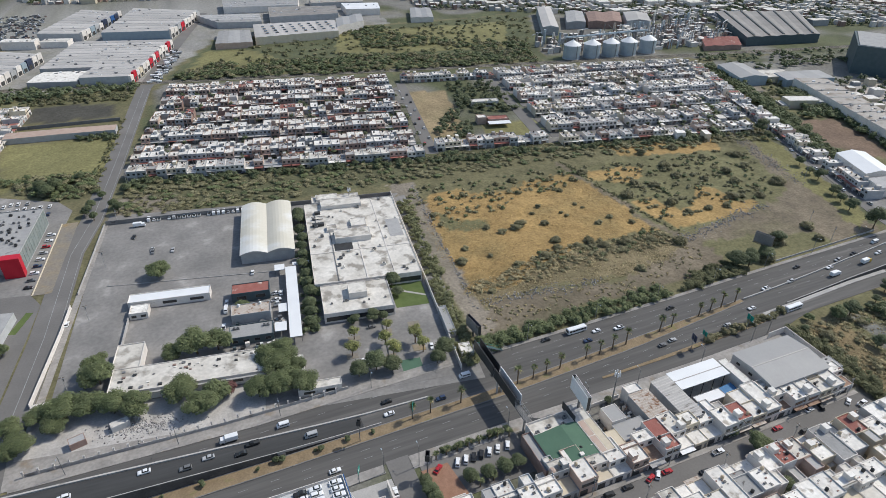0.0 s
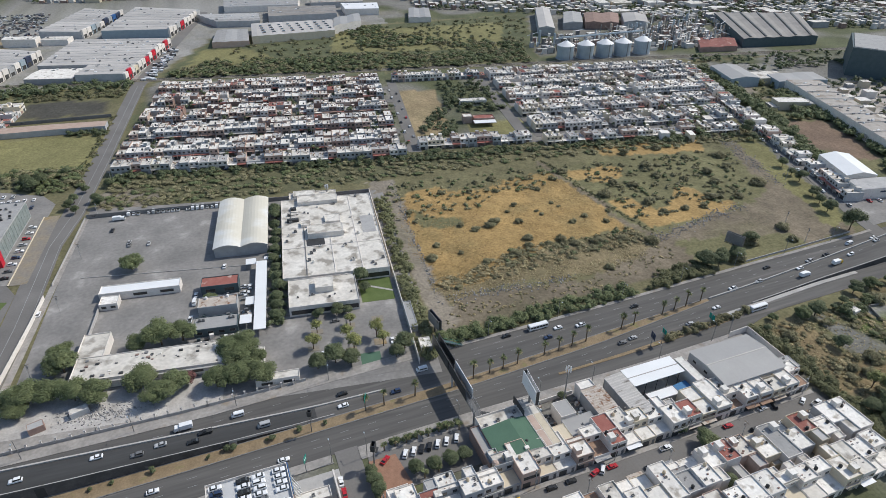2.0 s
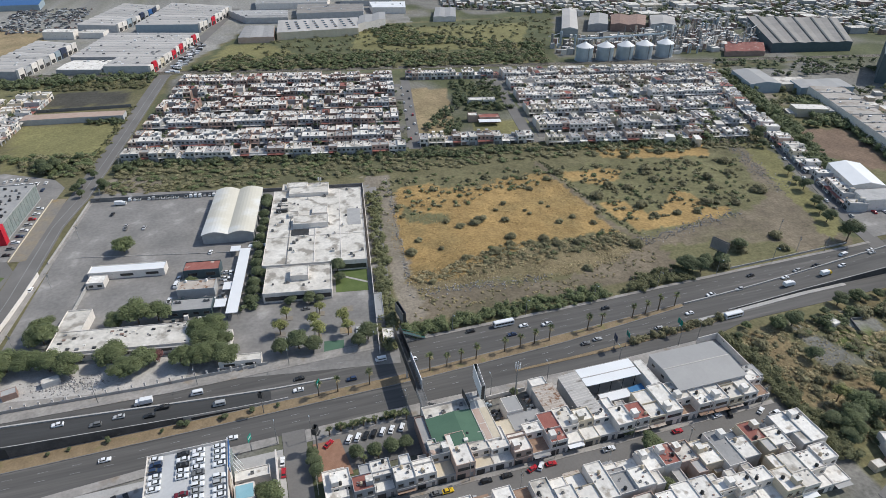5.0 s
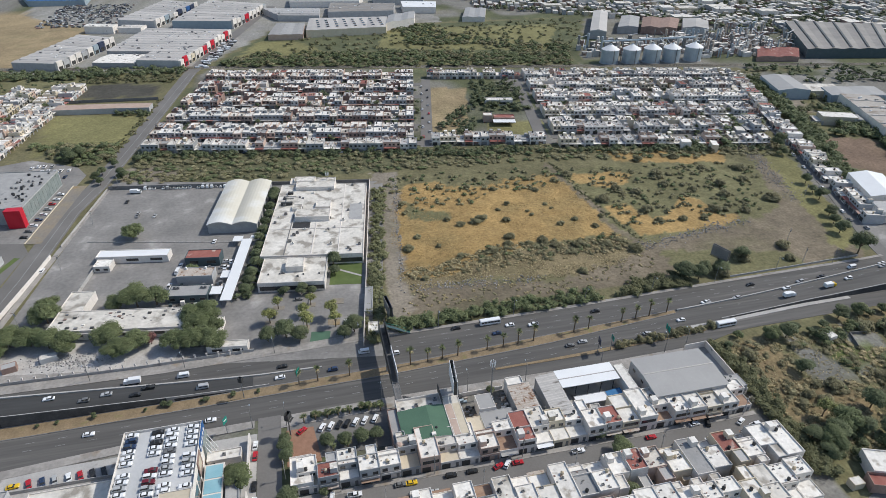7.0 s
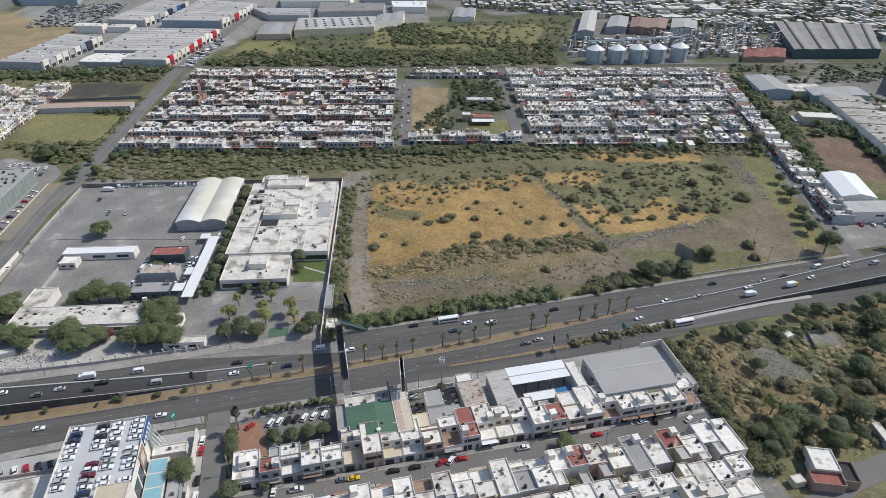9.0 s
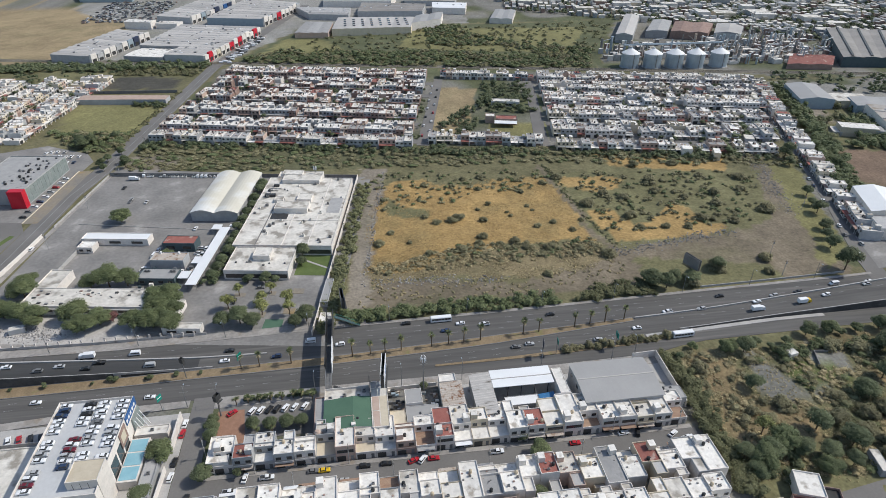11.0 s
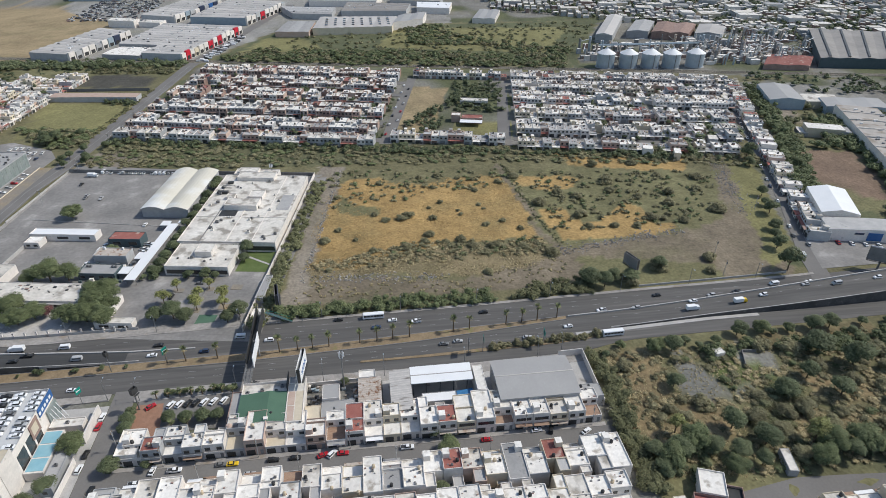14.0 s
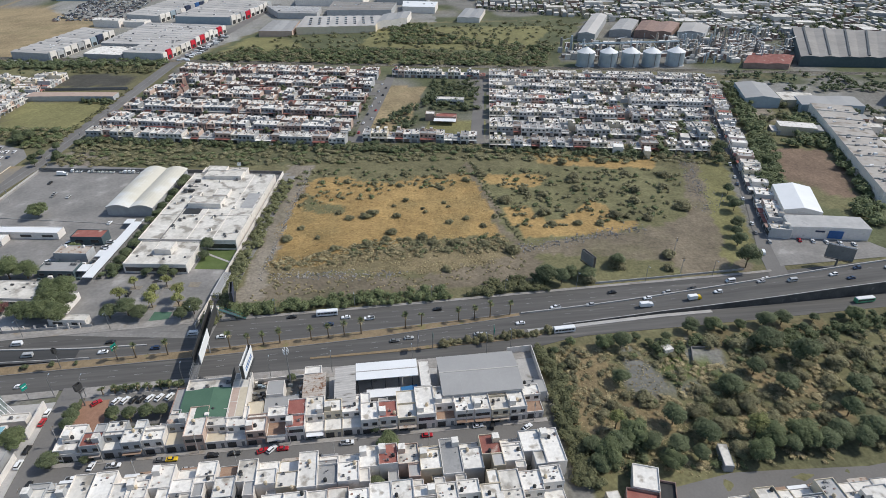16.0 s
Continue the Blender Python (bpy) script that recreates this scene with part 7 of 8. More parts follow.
# ---- industry and town beyond ----
def hall(name, label, corners, h, wall, roof, bays=1, rise=1.2, trim=None):
    """A long shed over four plan corners, its roof in parallel low-pitched bays along the first side."""
    ob = thing(name, label, "warehouse")
    a, b, c, d = [Vector(p) for p in corners]
    part("wall", Mesh().prism([tuple(p) for p in (a, b, c, d)], -0.2, h, wall), ob)
    for k in range(bays):
        t0, t1 = k / bays, (k + 1) / bays
        p, q = a.lerp(b, t0), a.lerp(b, t1)
        r, s = d.lerp(c, t1), d.lerp(c, t0)
        m0, m1 = p.lerp(q, 0.5), s.lerp(r, 0.5)
        me = Mesh()
        me.face([(*p, h), (*m0, h + rise), (*m1, h + rise), (*s, h)], roof).face([(*m0, h + rise), (*q, h), (*r, h), (*m1, h + rise)], roof)
        me.face([(*p, h), (*q, h), (*m0, h + rise)], wall).face([(*r, h), (*s, h), (*m1, h + rise)], wall)
        bay = part("roof_bay", me, ob)
        if trim:
            part("roof_vent", Mesh().prism([tuple(m0.lerp(m1, 0.02) + (q - p) * -0.06), tuple(m0.lerp(m1, 0.02) + (q - p) * 0.06), tuple(m0.lerp(m1, 0.98) + (q - p) * 0.06), tuple(m0.lerp(m1, 0.98) + (q - p) * -0.06)], h + rise * 0.7, h + rise + 0.7, trim), bay)
    return ob


fr = random.Random(4)
def shop_fronts(ob, a, b, n, mats, h, deep=2.3):
    """Tall facades of differing colour along the side from a to b."""
    a, b = Vector(a), Vector(b)
    side = Vector((b.y - a.y, a.x - b.x)).normalized() * deep
    for k in range(n):
        p0, p1 = a.lerp(b, k / n), a.lerp(b, (k + 0.85) / n)
        hh = h + fr.uniform(-1.5, 1.2)
        front = part("shop_front", Mesh().prism([tuple(p0 + side * 0.05), tuple(p0 + side), tuple(p1 + side), tuple(p1 + side * 0.05)][::1], 0, hh, fr.choice(mats)), ob, "tall shop front facing the road")
        q0, q1 = a.lerp(b, (k + 0.12) / n) + side * 1.04, a.lerp(b, (k + 0.7) / n) + side * 1.04
        part("shop_window", Mesh().prism([tuple(q0 - side * 0.04), tuple(q0), tuple(q1), tuple(q1 - side * 0.04)], 0.4, hh * 0.45, "glass_dark"), front, "dark glazed shop window")


def roof_fittings(ob, corners, count, z):
    a, b, c, d = [Vector(p) for p in corners]
    for k in range(count):
        t, s = fr.uniform(0.05, 0.95), fr.uniform(0.06, 0.94)
        p = a.lerp(b, t).lerp(d.lerp(c, t), s)
        w = fr.uniform(0.5, 1.4)
        part("skylight", Mesh().box(p.x - w, p.x + w, p.y - 0.6, p.y + 0.6, z, z + fr.uniform(0.6, 1.3), fr.choice(["sheet_white", "roof_grey", "steel"])), ob)


SHOPS = ["wall_white"] * 7 + ["paint_red", "wall_cream", "wall_grey"]
BLUES = ["wall_white"] * 4 + ["wall_blue", "sign_blue", "sign_navy", "wall_grey"]
for lab, pts, h, bays, wall, roof, mats, fit_count in (
        ("pale front part of a long warehouse with shop fronts", [(-44, 600), (-34, 631), (-73, 640), (-83, 609)], 8, 4, "wall_grey", "sheet_light", SHOPS, 8),
        ("very long pale warehouse with many low roof bays", [(-33.8, 631.6), (-4, 727), (-94, 750), (-117, 651)], 8, 10, "wall_grey", "sheet_light", SHOPS, 44),
        ("low white-roofed wing of a warehouse", [(-85, 608), (-75, 639), (-114, 648), (-124, 618)], 5.5, 1, "wall_grey", "roof_white", (), 5),
        ("long stepped pale warehouse with blue shop fronts", [(-154, 612), (-123, 710), (-161, 733), (-194, 624)], 7.5, 10, "wall_grey", "sheet_light", BLUES, 20),
        ("pale grey warehouse with a blue-white gable wall", [(-4, 766), (34, 869), (-39, 911), (-72, 780)], 9, 9, "wall_blue", "sheet_light", SHOPS, 24),
        ("long pale warehouse behind a loading yard", [(-93, 787), (-56, 899), (-99, 927), (-136, 803)], 8, 10, "wall_grey", "sheet_light", BLUES, 16),
        ("white flat-roofed block between warehouses", [(-134, 764), (-131, 778), (-163, 786), (-166, 772)], 8, 1, "wall_white", "roof_white", (), 3),
        ("low pale sheds between warehouses", [(-104, 762), (-100, 777), (-125, 783), (-130, 768)], 6, 2, "wall_white", "roof_old", (), 3),
        ("far hall with a deep blue roof", [(-206, 949), (-209, 993), (-301, 1008), (-278, 954)], 7, 1, "wall_blue", "sign_blue", (), 0),
        ("far grey hall with long roof bays", [(100, 790), (104, 835), (30, 850), (50, 800)], 7, 4, "wall_grey", "roof_grey", (), 8),
        ("far dark-roofed factory hall", [(196, 800), (206, 850), (120, 868), (112, 806)], 8, 3, "wall_grey", "sheet_tan", (), 8),
        ("far pale factory hall", [(160, 872), (170, 915), (70, 935), (66, 884)], 8, 4, "wall_white", "sheet_grey", (), 8),
        ("far hall with a white sheet roof", [(255, 812), (264, 852), (216, 862), (212, 822)], 8, 2, "wall_white", "sheet_white", (), 4),
        ("far low grey hall", [(250, 872), (258, 905), (185, 920), (180, 884)], 7, 3, "wall_grey", "roof_beige", (), 5)):
    ob = hall("warehouse_block", lab, pts, h, wall, roof, bays, 0.8)
    a, b, c, d = [Vector(p) for p in pts]
    if bays > 2:
        for k in range(1, bays):
            p, q = a.lerp(b, k / bays), d.lerp(c, k / bays)
            n = (b - a).normalized() * 0.55
            part("gutter", Mesh().prism([tuple(p - n), tuple(p + n), tuple(q + n), tuple(q - n)], h - 0.1, h + 0.22, "roof_grey"), ob, "grey roof gutter")
    if mats:
        shop_fronts(ob, pts[0], pts[1], bays, mats, h + 0.8)
    roof_fittings(ob, pts, fit_count, h + 0.3)
ob = hall("mall_hall", "low shopping hall with ribbed pale roof and dark skylights", [(80, 705), (172, 707), (182, 764), (87, 770)], 8, "wall_cream", "sheet_light", 8, 0.3)
for k in range(8):
    for j in range(4):
        part("skylight", Mesh().box(94 + 10.5 * k, 97 + 10.5 * k, 718 + 11 * j, 722 + 11 * j, 8.1, 8.9, "glass_dark"), ob)
hall("mall_wing", "white gabled wing of the shopping hall", [(174, 722), (212, 742), (221, 784), (184, 766)], 9, "wall_white", "sheet_grey", 2, 1.0)
hall("market_building", "peach-coloured low market building", [(38, 700), (76, 696), (81, 752), (48, 760)], 6, "wall_peach", "roof_grey", 3, 0.3)
hall("white_hall", "small white hall inside a wall", [(276, 754), (304, 748), (322, 804), (296, 812)], 6, "wall_white", "sheet_grey", 2, 0.8)
hall("grain_shed", "long grain shed with a pitched pale roof", [(397, 640), (414, 632), (466, 735), (450, 744)], 9, "wall_grey", "sheet_light", 1, 2.0)
hall("factory_hall", "old factory hall with a grey roof", [(440, 656), (465, 652), (496, 706), (476, 716)], 8, "wall_grey", "roof_grey", 1, 1.5)
hall("factory_hall", "old brick factory hall with a reddish roof", [(468, 651), (506, 636), (540, 686), (498, 702)], 8, "wall_brick", "wall_brick", 2, 1.5)
hall("factory_hall", "old factory hall with a pale gable", [(512, 634), (540, 624), (566, 664), (542, 682)], 9, "wall_grey", "sheet_light", 1, 2.0)
hall("red_roofed_hall", "low hall with a faded red roof", [(525, 515), (568, 506), (594, 538), (553, 552)], 5, "wall_brick", "roof_red", 2, 0.8)
hall("rolling_shed", "huge dark open shed with long roof monitors", [(585, 516), (678, 500), (764, 605), (658, 642)], 9.5, "wall_teal", "sheet_tan", 5, 1.0, "steel_dark")
hall("blue_hall", "pale blue metal hall with a low gable", [(462, 404), (490, 399), (502, 440), (476, 446)], 8, "wall_blue", "sheet_grey", 1, 1.8)
hall("site_office", "two-storey pale building with an open front", [(494, 402), (522, 396), (528, 416), (500, 422)], 6, "wall_cream", "roof_old", 1, 0.3)
ob = hall("factory_block", "long pale factory block beside the tree belt", [(447, 231), (470, 226), (532, 372), (505, 384)], 9, "wall_white", "roof_beige", 1, 0.3)
roof_fittings(ob, [(447, 231), (470, 226), (532, 372), (505, 384)], 46, 9.1)
for k in range(1, 9):
    p, q = Vector((447, 231)).lerp(Vector((505, 384)), k / 9), Vector((470, 226)).lerp(Vector((532, 372)), k / 9)
    part("roof_upstand", Mesh().prism([(p.x, p.y), (q.x, q.y), (q.x + 0.2, q.y + 0.5), (p.x + 0.2, p.y + 0.5)], 8.9, 9.8, "concrete" if k % 2 else "wall_white"), ob, "raised wall across the roof")
hall("factory_block", "pale blue low factory wing", [(500, 386), (548, 376), (556, 400), (508, 408)], 7, "wall_blue", "sheet_grey", 2, 0.6)
slab("floor_factory_ruin", [(474, 230), (640, 200), (700, 330), (560, 372), (534, 370)], 0.3, "roof_beige", "bare pale concrete floor of a cleared factory", "floor")
ob = thing("dark_mill", "tall dark blue-grey windowless mill building", "building")
part("wall", Mesh().prism([(600, 400), (632, 352), (690, 392), (655, 446)], -0.2, 26, "wall_teal"), ob)
part("roof", Mesh().prism([(602, 400), (632, 355), (687, 392), (655, 443)], 26, 26.6, "roof_grey"), ob)

# grain silos
for k, (x, y) in enumerate(((373, 541), (395, 538), (417, 536), (438, 534), (463, 534))):
    ob = thing("grain_silo", "round galvanized grain silo with a conical roof", "silo", pose(x, y, 0), "grain silos beside the railway")
    me = Mesh()
    sl = me.slot("galvanized")
    for z in range(29):
        for a in range(28):
            r = 8.6 + 0.06 * (z % 2)
            me.v.append((r * math.cos(6.2832 * a / 28), r * math.sin(6.2832 * a / 28), 0.5 * z - 0.2))
    for z in range(28):
        for a in range(28):
            b = (a + 1) % 28
            me.f.append((28 * z + a, 28 * z + b, 28 * z + 28 + b, 28 * z + 28 + a))
            me.i.append(sl)
    part("shell", me, ob, "ribbed blue-grey steel shell")
    part("cone_roof", Mesh().tube((0, 0, 13.5), (0, 0, 18.0), 9.0, 0.9, "sheet_white", 28), ob, "pale conical roof")
    part("cap", Mesh().tube((0, 0, 18.0), (0, 0, 18.8), 0.9, 0.9, "galvanized", 10), ob)
    part("base", Mesh().tube((0, 0, -0.2), (0, 0, 0.5), 9.4, 9.4, "concrete", 28), ob)
    part("ladder", Mesh().box(-0.3, 0.3, -8.95, -8.7, 0, 14, "steel"), ob)
ob = thing("conveyor", "steel conveyor bridge over the silos", "conveyor")
part("gallery", Mesh().box(366, 470, 545, 546.5, 19.4, 20.8, "galvanized"), ob)
for x in range(368, 470, 20):
    part("tower_leg", Mesh().box(x, x + 0.5, 545.5, 546, 0, 19.4, "steel"), ob)
q = Mesh()
for k in range(620):
    x, y = (fr.uniform(476, 590), fr.uniform(535, 625)) if k < 300 else (fr.uniform(360, 640), fr.uniform(556, 660))
    if inside(np.array([x]), np.array([y]), [(575, 505), (680, 495), (770, 605), (656, 650)])[0] or (y > 622 and x < 560):
        continue
    s = fr.uniform(0.5, 3.2)
    t = fr.random()
    if t < 0.3:
        q.tube((x, y, 0), (x, y, fr.uniform(4, 16)), s * 0.5, s * 0.5, fr.choice(["galvanized", "steel", "sheet_rust", "roof_white"]), 8)
    elif t < 0.5:
        q.tube((x, y, fr.uniform(2, 12)), (x + fr.uniform(-14, 14), y + fr.uniform(-8, 8), fr.uniform(2, 12)), 0.35, 0.35, fr.choice(["steel", "sheet_white"]), 5)
    else:
        q.box(x - s * 1.6, x + s * 1.6, y - s, y + s, 0, fr.uniform(2, 7), fr.choice(["wall_grey", "wall_white", "wall_brick", "sheet_rust", "concrete_dark"]), fr.choice(["roof_old", "sheet_grey", "roof_white"]))
thing("plant_machinery", "dense jumble of process pipes, tanks and small buildings", "machinery", kind="stuff", mesh=q)

# ---- west side ----
ob = thing("glass_office", "grey office building with a glass front and a red corner", "building", pose(-88, 300, 0, 0, 0, -6.5))
block(ob, -34, 0, 2, 50, 9.5, "wall_grey", "roof_grey")
for k in range(12):
    part("glass_panel", Mesh().box(0, 0.12, 4 + 3.8 * k, 7.5 + 3.8 * k, 0.8, 9.2, "glass_green"), ob, "grey-green glass panel")
part("red_corner", Mesh().prism([(-7, -2.6), (1.4, -2.6), (1.0, 1.9), (-7, 1.9)], -0.2, 10.4, "paint_red"), ob, "leaning bright red corner block")
for k in range(34):
    roof_unit(ob, fr.uniform(-16, -2), fr.uniform(8, 47), 9.5, fr.uniform(0.6, 1.2), fr.choice(["steel_dark", "steel"]))
for nm, lab, pts, hh, wl, rf in (
        ("low_building", "low flat-roofed building with a dark roof", [(-128, 244), (-90, 240), (-86, 262), (-122, 268)], 4, "wall_grey", "roof_grey"),
        ("low_building", "low pale flat-roofed building", [(-132, 200), (-98, 196), (-94, 232), (-128, 238)], 4.5, "wall_white", "roof_old"),
        ("low_building", "low grey flat-roofed building", [(-140, 150), (-106, 150), (-102, 188), (-136, 192)], 5, "wall_grey", "roof_grey"),
        ("long_wall_building", "long low building with a brown-grey roof", [(-123, 484), (-52, 477), (-51, 488), (-122, 496)], 4, "wall_grey", "wall_peach"),
        ("store_building", "white store with a wide facade and signs", [(371, 203), (412, 195), (415, 208), (375, 216)], 7, "wall_white", "roof_grey"),
        ("store_hall", "large store hall with a bright white vaulted roof", [(377, 218.5), (396, 212.5), (409, 243), (389, 249)], 8.5, "wall_white", "sheet_white")):
    ob = hall(nm, lab, pts, hh, wl, rf, 1, 2.0 if nm == "store_hall" else 0.25)
    ob["category"] = "building"
    if nm == "store_building":
        part("sign_panel", Mesh().prism([(391, 198.6), (398, 196.8), (398.1, 197.0), (391.1, 198.9)], 1, 5.5, "sign_blue"), ob, "blue picture panel on the facade")
        part("sign_bar", Mesh().prism([(382, 201.0), (389, 199.2), (389.1, 199.5), (382.1, 201.3)], 4.2, 5.2, "sign_navy"), ob, "dark lettering bar on the facade")
slab("floor_store_front", [(352, 178), (420, 180), (412, 194), (372, 204), (362, 208)], 0.06, "asphalt_lot", "grey forecourt of the store", "yard")
for k in range(5):
    park("sedan", cr.choice(["white", "white", "red"]), 376 + 6.5 * k, 199.5 - 1.8 * k, 75, 0.06, "cars before the store")
boundary("wall_west_yard", "grey yard wall with a dark vacant lot behind", [(-125, 512), (-50, 508)], 2.4, "concrete_dark")
ob = thing("park_pavilion", "long low school pavilion with a pale roof", "building", pose(212, 440, 0, 0, 0, -12))
block(ob, 0, 23, 0, 7, 4, "wall_white", "roof_white")
opening(ob, "window", 2, 20, 0, 1, 2.6)
ob = thing("park_hall", "community hall with a reddish roof beside a court", "building", pose(201, 400, 0, 0, 0, -12))
block(ob, 6, 22, 0, 8, 4, "wall_brick", "roof_red")
block(ob, -2, 5, 2, 9, 5, "wall_peach", "roof_white", names=("side_wall", "side_roof"))
part("canopy", Mesh().box(5, 22, -7, -0.5, 3, 3.2, "sheet_white"), ob, "white canopy before the hall")
scrub_belt("scrub", "green trees of the small park", [GRID.xy(u, v) for u, v in ((198, 16), (228, 14), (230, 70), (276, 70), (276, 150), (236, 150), (232, 90), (200, 40))], 150, 2.0, 4.0, "leaf_dark", 91, 70, 0.55, 0.8)
scrub_belt("scrub", "green trees between the estate houses", [GRID.xy(u, v) for u, v in ((0, 2), (190, 2), (190, 150), (0, 150))], 230, 1.5, 3.2, "leaf_dark", 92, 70, 0.42, 1.25)
scrub_belt("scrub", "green trees between the estate houses", [GRID.xy(u, v) for u, v in ((288, 10), (440, 10), (470, 150), (288, 150))], 170, 1.5, 3.0, "leaf_dark", 93, 70, 0.42, 1.25)


# the town that goes on beyond
def town(name, label, poly, count, seed, s0=4, s1=8, angle=-10.8, trees=0.34, large=0.05):
    rnd = random.Random(seed)
    xs, ys = [p[0] for p in poly], [p[1] for p in poly]
    me = Mesh()
    lc = Local(0, 0, angle)
    step = s1 * 1.18
    plots = [(x, y) for x in np.arange(min(xs), max(xs), step) for y in np.arange(min(ys), max(ys), step)]
    px, py = np.array([p[0] for p in plots]), np.array([p[1] for p in plots])
    plots = [p for p, ok in zip(plots, inside(px, py, poly)) if ok]
    rnd.shuffle(plots)
    for x, y in plots[:count]:
        x, y = lc.xy(x - 350, y - 600)
        x, y = x + 350 + rnd.uniform(-0.4, 0.4), y + 600 + rnd.uniform(-0.4, 0.4)
        if rnd.random() < trees:
            r = rnd.uniform(2.5, 5)
            leaf_cloud(me, [(x, y, r * 0.8, r), (x + r * 0.8, y + rnd.uniform(-2, 2), r * 0.6, r * 0.7)], 24, 1.2, "leaf_dark", rnd)
            continue
        big = rnd.random() < large
        w, d = (rnd.uniform(12, 26), rnd.uniform(10, 20)) if big else (rnd.uniform(s0, s1), rnd.uniform(s0, s1 * 1.1))
        hh = rnd.uniform(6.6, 9) if big else rnd.choice([3, 3.2, 5.6, 6]) + rnd.uniform(0, 0.5)
        c, s = math.cos(lc.a), math.sin(lc.a)
        pts = [(x + u * c - v * s, y + u * s + v * c) for u, v in ((-w / 2, -d / 2), (w / 2, -d / 2), (w / 2, d / 2), (-w / 2, d / 2))]
        me.prism(pts, -0.2, hh, rnd.choice(["wall_white", "wall_white", "wall_grey", "wall_grey", "wall_cream", "wall_brick"]), rnd.choice(["roof_white", "roof_white", "roof_old", "roof_old", "roof_old", "roof_grey", "sheet_grey"]))
    return thing(name, label, "houses", kind="stuff", mesh=me)


town("town_quarter", "far town of pale roofs and trees", [(-60, 940), (60, 945), (262, 915), (275, 820), (440, 770), (560, 720), (760, 640), (1100, 560), (1250, 900), (900, 1280), (-480, 1280), (-240, 920)], 9000, 102)
town("town_quarter", "scattered houses and trees beyond the railway", [(520, 400), (600, 470), (640, 480), (900, 420), (900, 230), (700, 320), (560, 376)], 420, 103, 5, 12, -20, 0.6)
town("town_quarter", "houses beside the factory", [(400, 768), (470, 750), (600, 690), (640, 640), (700, 640), (560, 760)], 300, 104)
town("town_quarter", "old buildings beside the side road", [(-400, 60), (-105, 60), (-112, 150), (-142, 240), (-150, 395), (-400, 380)], 380, 105, 6, 14, 5, 0.35)
town("town_quarter", "scattered trees and huts beside the pitch", [(420, 330), (440, 330), (500, 395), (470, 400)], 40, 109, 4, 8, -20, 0.7)
scrub_belt("scrub", "trees and bushes beyond the railway", [(485, 440), (700, 420), (900, 380), (900, 430), (660, 470), (490, 500)], 200, 2, 4.5, "leaf_dark", 94, 24, 0.9, 0.7)
q = Mesh()
for k in range(420):
    x, y = fr.uniform(-232, -142), fr.uniform(806, 950)
    c = fr.choice(["sign_white", "steel", "steel_dark", "sign_navy", "steel", "concrete_dark", "wall_brick", "sign_white"])
    a = fr.choice([0.3, 1.9])
    u, w = (math.cos(a), math.sin(a)), (-math.sin(a), math.cos(a))
    pts = [(x + p * u[0] + s * w[0], y + p * u[1] + s * w[1]) for p, s in ((-2.2, -0.9), (2.2, -0.9), (2.2, 0.9), (-2.2, 0.9))]
    top = [(x + p * u[0] + s * w[0], y + p * u[1] + s * w[1]) for p, s in ((-1.4, -0.7), (1.0, -0.7), (1.0, 0.7), (-1.4, 0.7))]
    me = q
    me.prism(pts, 0.2, 0.9, c), me.prism(pts, 0.9, 1.45, "glass_dark", c, taper=top)
for k in range(70):
    x, y = -30 + 0.34 * k + fr.uniform(0, 12), 600 + 1.6 * k
    q.prism([(x - 2, y - 0.9), (x + 2, y - 0.9), (x + 2, y + 0.9), (x - 2, y + 0.9)], 0.2, 1.4, fr.choice(["sign_white", "sign_white", "steel", "steel_dark"]))
thing("parked_cars", "hundreds of cars parked beyond the warehouses", "cars", kind="stuff", mesh=q)

# ---- waste ground ----
ob = thing("ruined_house", "small white-roofed house with open brick walls", "house", pose(233, 60, 0, 0, 0, -20))
block(ob, -5, 3, 0, 9, 4.2, "wall_white", "roof_white")
block(ob, 3.02, 8, -3, 5, 3.0, "wall_brick", "roof_dark", names=("low_wall", "low_roof"), lip=0.9)
block(ob, -7, 3, -5, -0.02, 3.0, "wall_brick", "roof_red", names=("front_wall", "front_roof"), lip=0.9)
for nm, lab, x, y, a, w, d, hh, wl, rf in (("hut", "small white hut among bushes", 268, 124, 10, 4, 3.4, 2.8, "wall_white", "roof_white"), ("hut", "narrow broken concrete hut", 264, 71, 78, 9, 3, 2.6, "wall_grey", "roof_old"), ("hut", "small pale hut beside the hedge", 222, 61, 0, 4, 3, 2.4, "wall_cream", "roof_old"), ("kiosk", "small brown-roofed stall in the dusty yard", -57, 178, 15, 5, 3.4, 2.6, "wall_brick", "roof_grey"), ("kiosk", "small pale stall in the dusty yard", -44, 181, 15, 6, 3, 2.4, "wall_grey", "roof_white")):
    ob = thing(nm, lab, "hut", pose(x, y, 0, 0, 0, a))
    block(ob, -w / 2, w / 2, -d / 2, d / 2, hh, wl, rf, lip=0.1)
boundary("wall_ruin", "broken grey walls of a vanished building", [(276, 117), (279, 125), (287, 124)], 1.3, "concrete_dark", 0.3)
hall("corner_store", "large pale sheet-roofed store at the waste ground's end", [(378, 108), (420, 112), (424, 136), (384, 134)], 6, "wall_grey", "sheet_light", 3, 0.5)
q = Mesh()
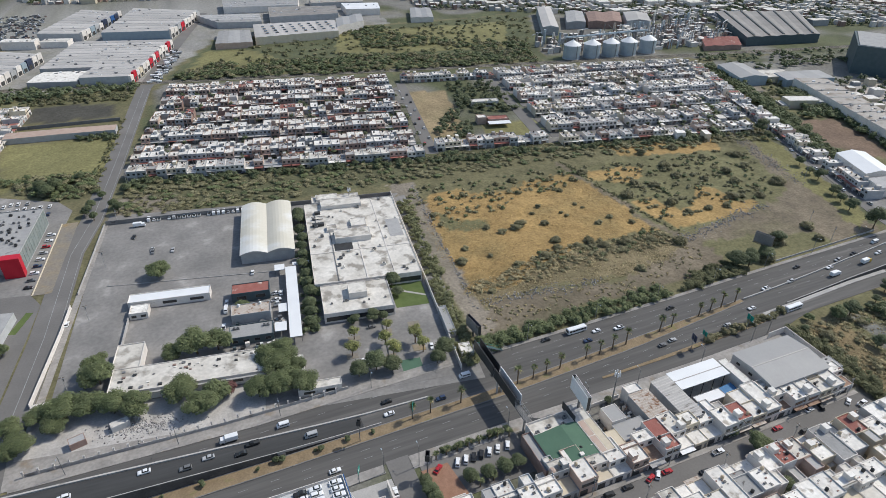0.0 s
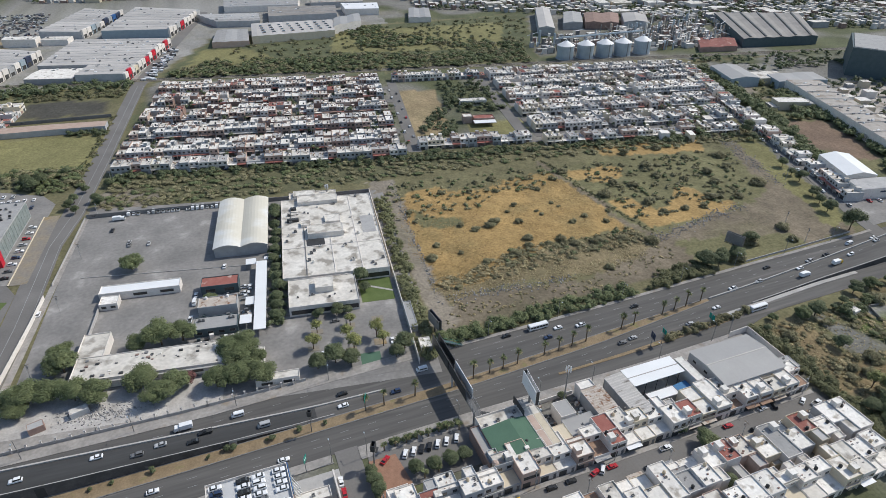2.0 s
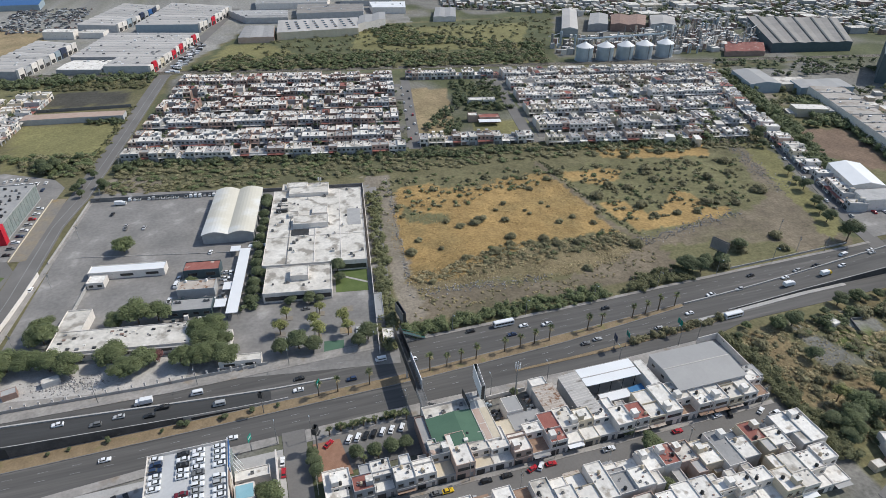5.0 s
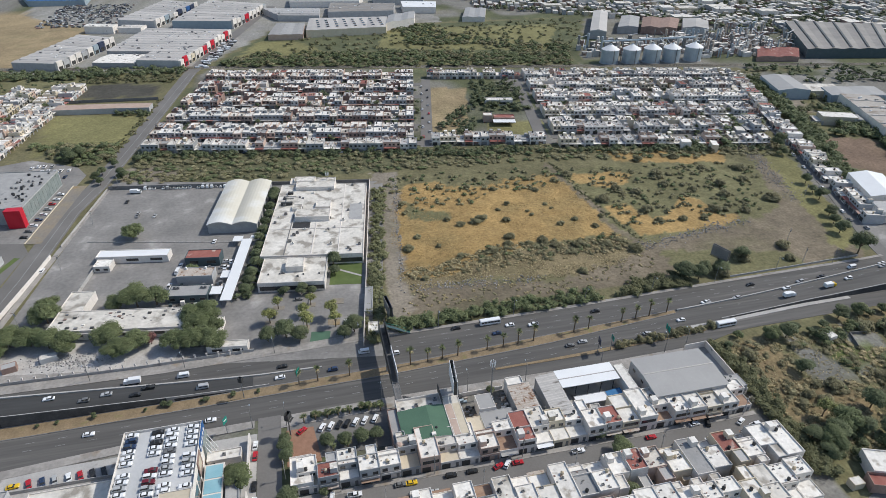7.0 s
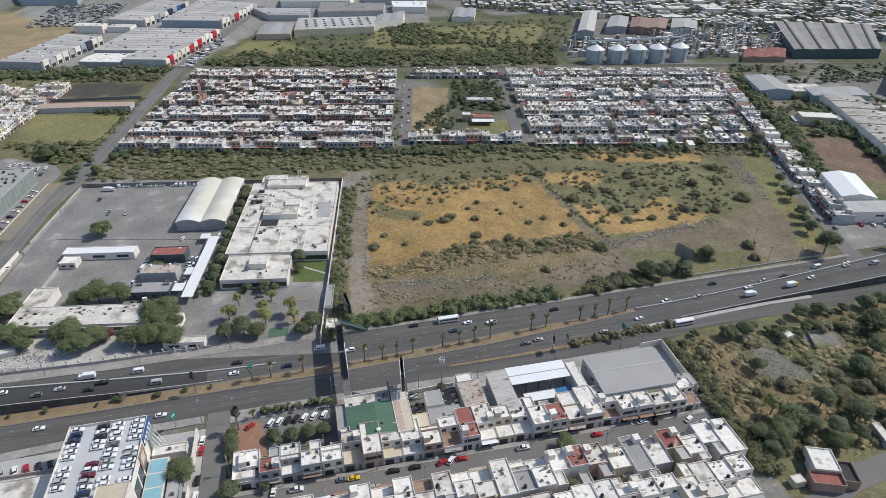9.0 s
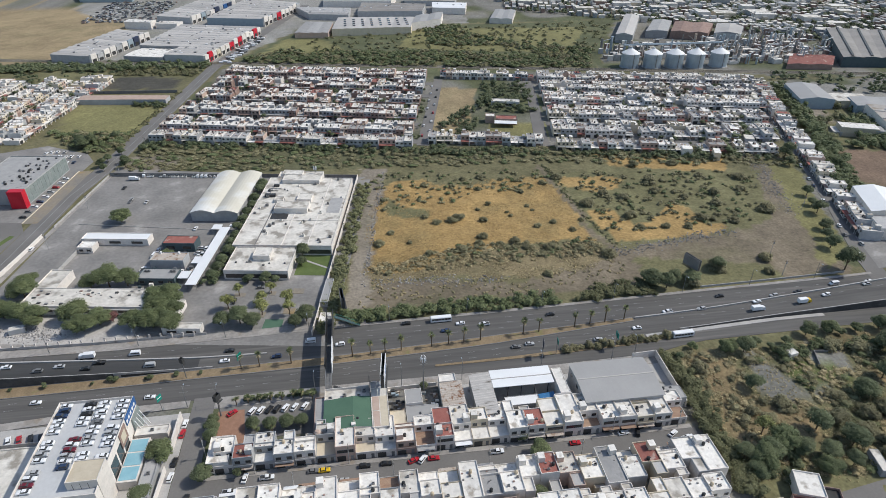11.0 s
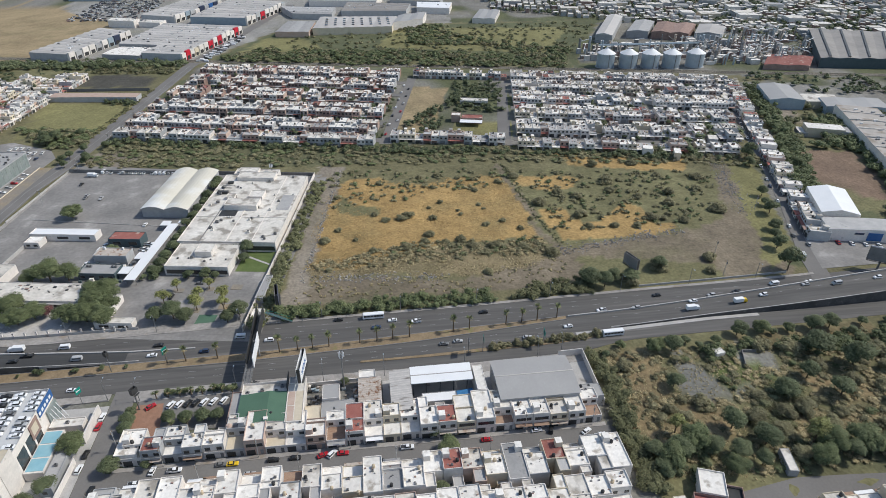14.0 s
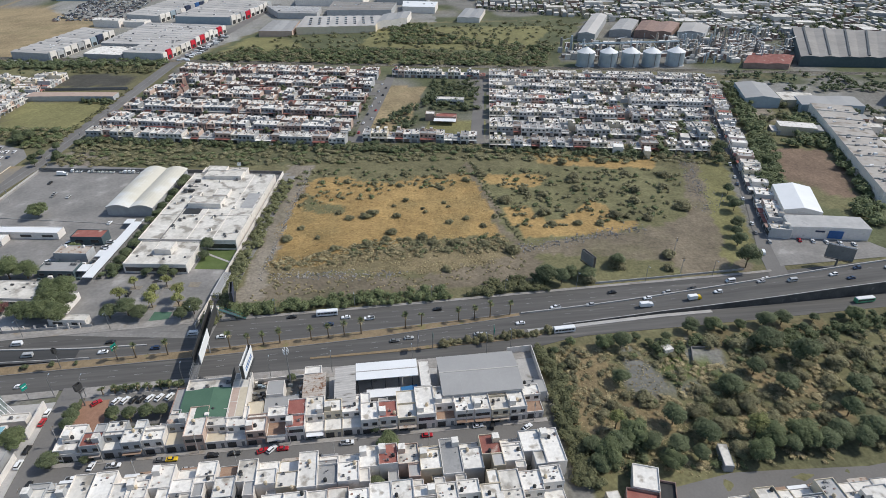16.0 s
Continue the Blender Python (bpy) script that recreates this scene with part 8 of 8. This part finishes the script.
for k in range(1500):
    t = fr.random()
    if t < 0.35:
        a = fr.random()
        x, y = 345 + 25 * a + fr.gauss(0, 3.5), 240 + 78 * a + fr.gauss(0, 3)
    elif t < 0.7:
        a = fr.random()
        x, y = 226 + 74 * a + fr.gauss(0, 2.5), 208 + 15 * a + fr.gauss(0, 2.5)
    else:
        a = fr.random()
        x, y = 104 + 62 * a + fr.gauss(0, 2), 199 - 6 * a + fr.gauss(0, 2.0)
    if k % 5 == 0:
        a = fr.random()
        x, y = 99.5 + 17 * a + fr.gauss(0, 0.8), 196 + 126 * a
    s = fr.uniform(0.12, 0.5)
    q.prism([(x - s, y - s * 0.6), (x + s * 0.7, y - s * 0.8), (x + s, y + s * 0.5), (x - s * 0.5, y + s * 0.8)], -0.1, s * fr.uniform(0.5, 1.0), "stone", taper=[(x - s * 0.5, y - s * 0.3), (x + s * 0.4, y - s * 0.4), (x + s * 0.5, y + s * 0.3), (x - s * 0.3, y + s * 0.4)])
thing("stones", "loose heaps of grey stones round the field", "stones", kind="stuff", mesh=q)


def tufts(name, label, poly, count, mat, seed, s0=0.3, s1=0.6):
    """Upright tufts of dry grass, joined."""
    rnd = np.random.default_rng(seed)
    xs, ys = [p[0] for p in poly], [p[1] for p in poly]
    px, py = rnd.uniform(min(xs), max(xs), count), rnd.uniform(min(ys), max(ys), count)
    jx, jy = px + (wave_noise(px, py, 14, 3) - 0.5) * 9, py + (wave_noise(px, py, 14, 4) - 0.5) * 9
    keep = inside(jx, jy, poly)
    px, py = px[keep], py[keep]
    me = Mesh()
    for x, y in zip(px, py):
        a, s = rnd.uniform(0, 6.28), rnd.uniform(s0, s1)
        c, d = math.cos(a) * s, math.sin(a) * s
        me.face([(x - c, y - d, -0.1), (x + c, y + d, -0.1), (x + c - d * 1.6, y + d + c * 1.6, s * 0.55), (x - c - d * 1.5, y - d + c * 1.5, s * 0.5)], mat)
    return thing(name, label, "grass", kind="stuff", mesh=me)


tufts("dry_grass", "golden tufts of dry grass", [(101, 208), (113, 203), (136, 210), (180, 230), (222, 222), (219, 290), (217, 303), (110, 302)], 12000, "dry_grass", 1, 0.1, 0.24)
tufts("dry_grass", "pale brown tufts of dry weeds", [(102, 198), (183, 192), (228, 204), (222, 222), (100, 216)], 8000, "dry_reed", 2, 0.14, 0.34)
tufts("dry_grass", "tufts of dry grass on the waste ground", [(222, 72), (280, 66), (296, 100), (300, 130), (222, 130)], 4500, "dry_reed", 3, 0.14, 0.32)

for model in MODELS + VARIANTS:
    park_away(model)
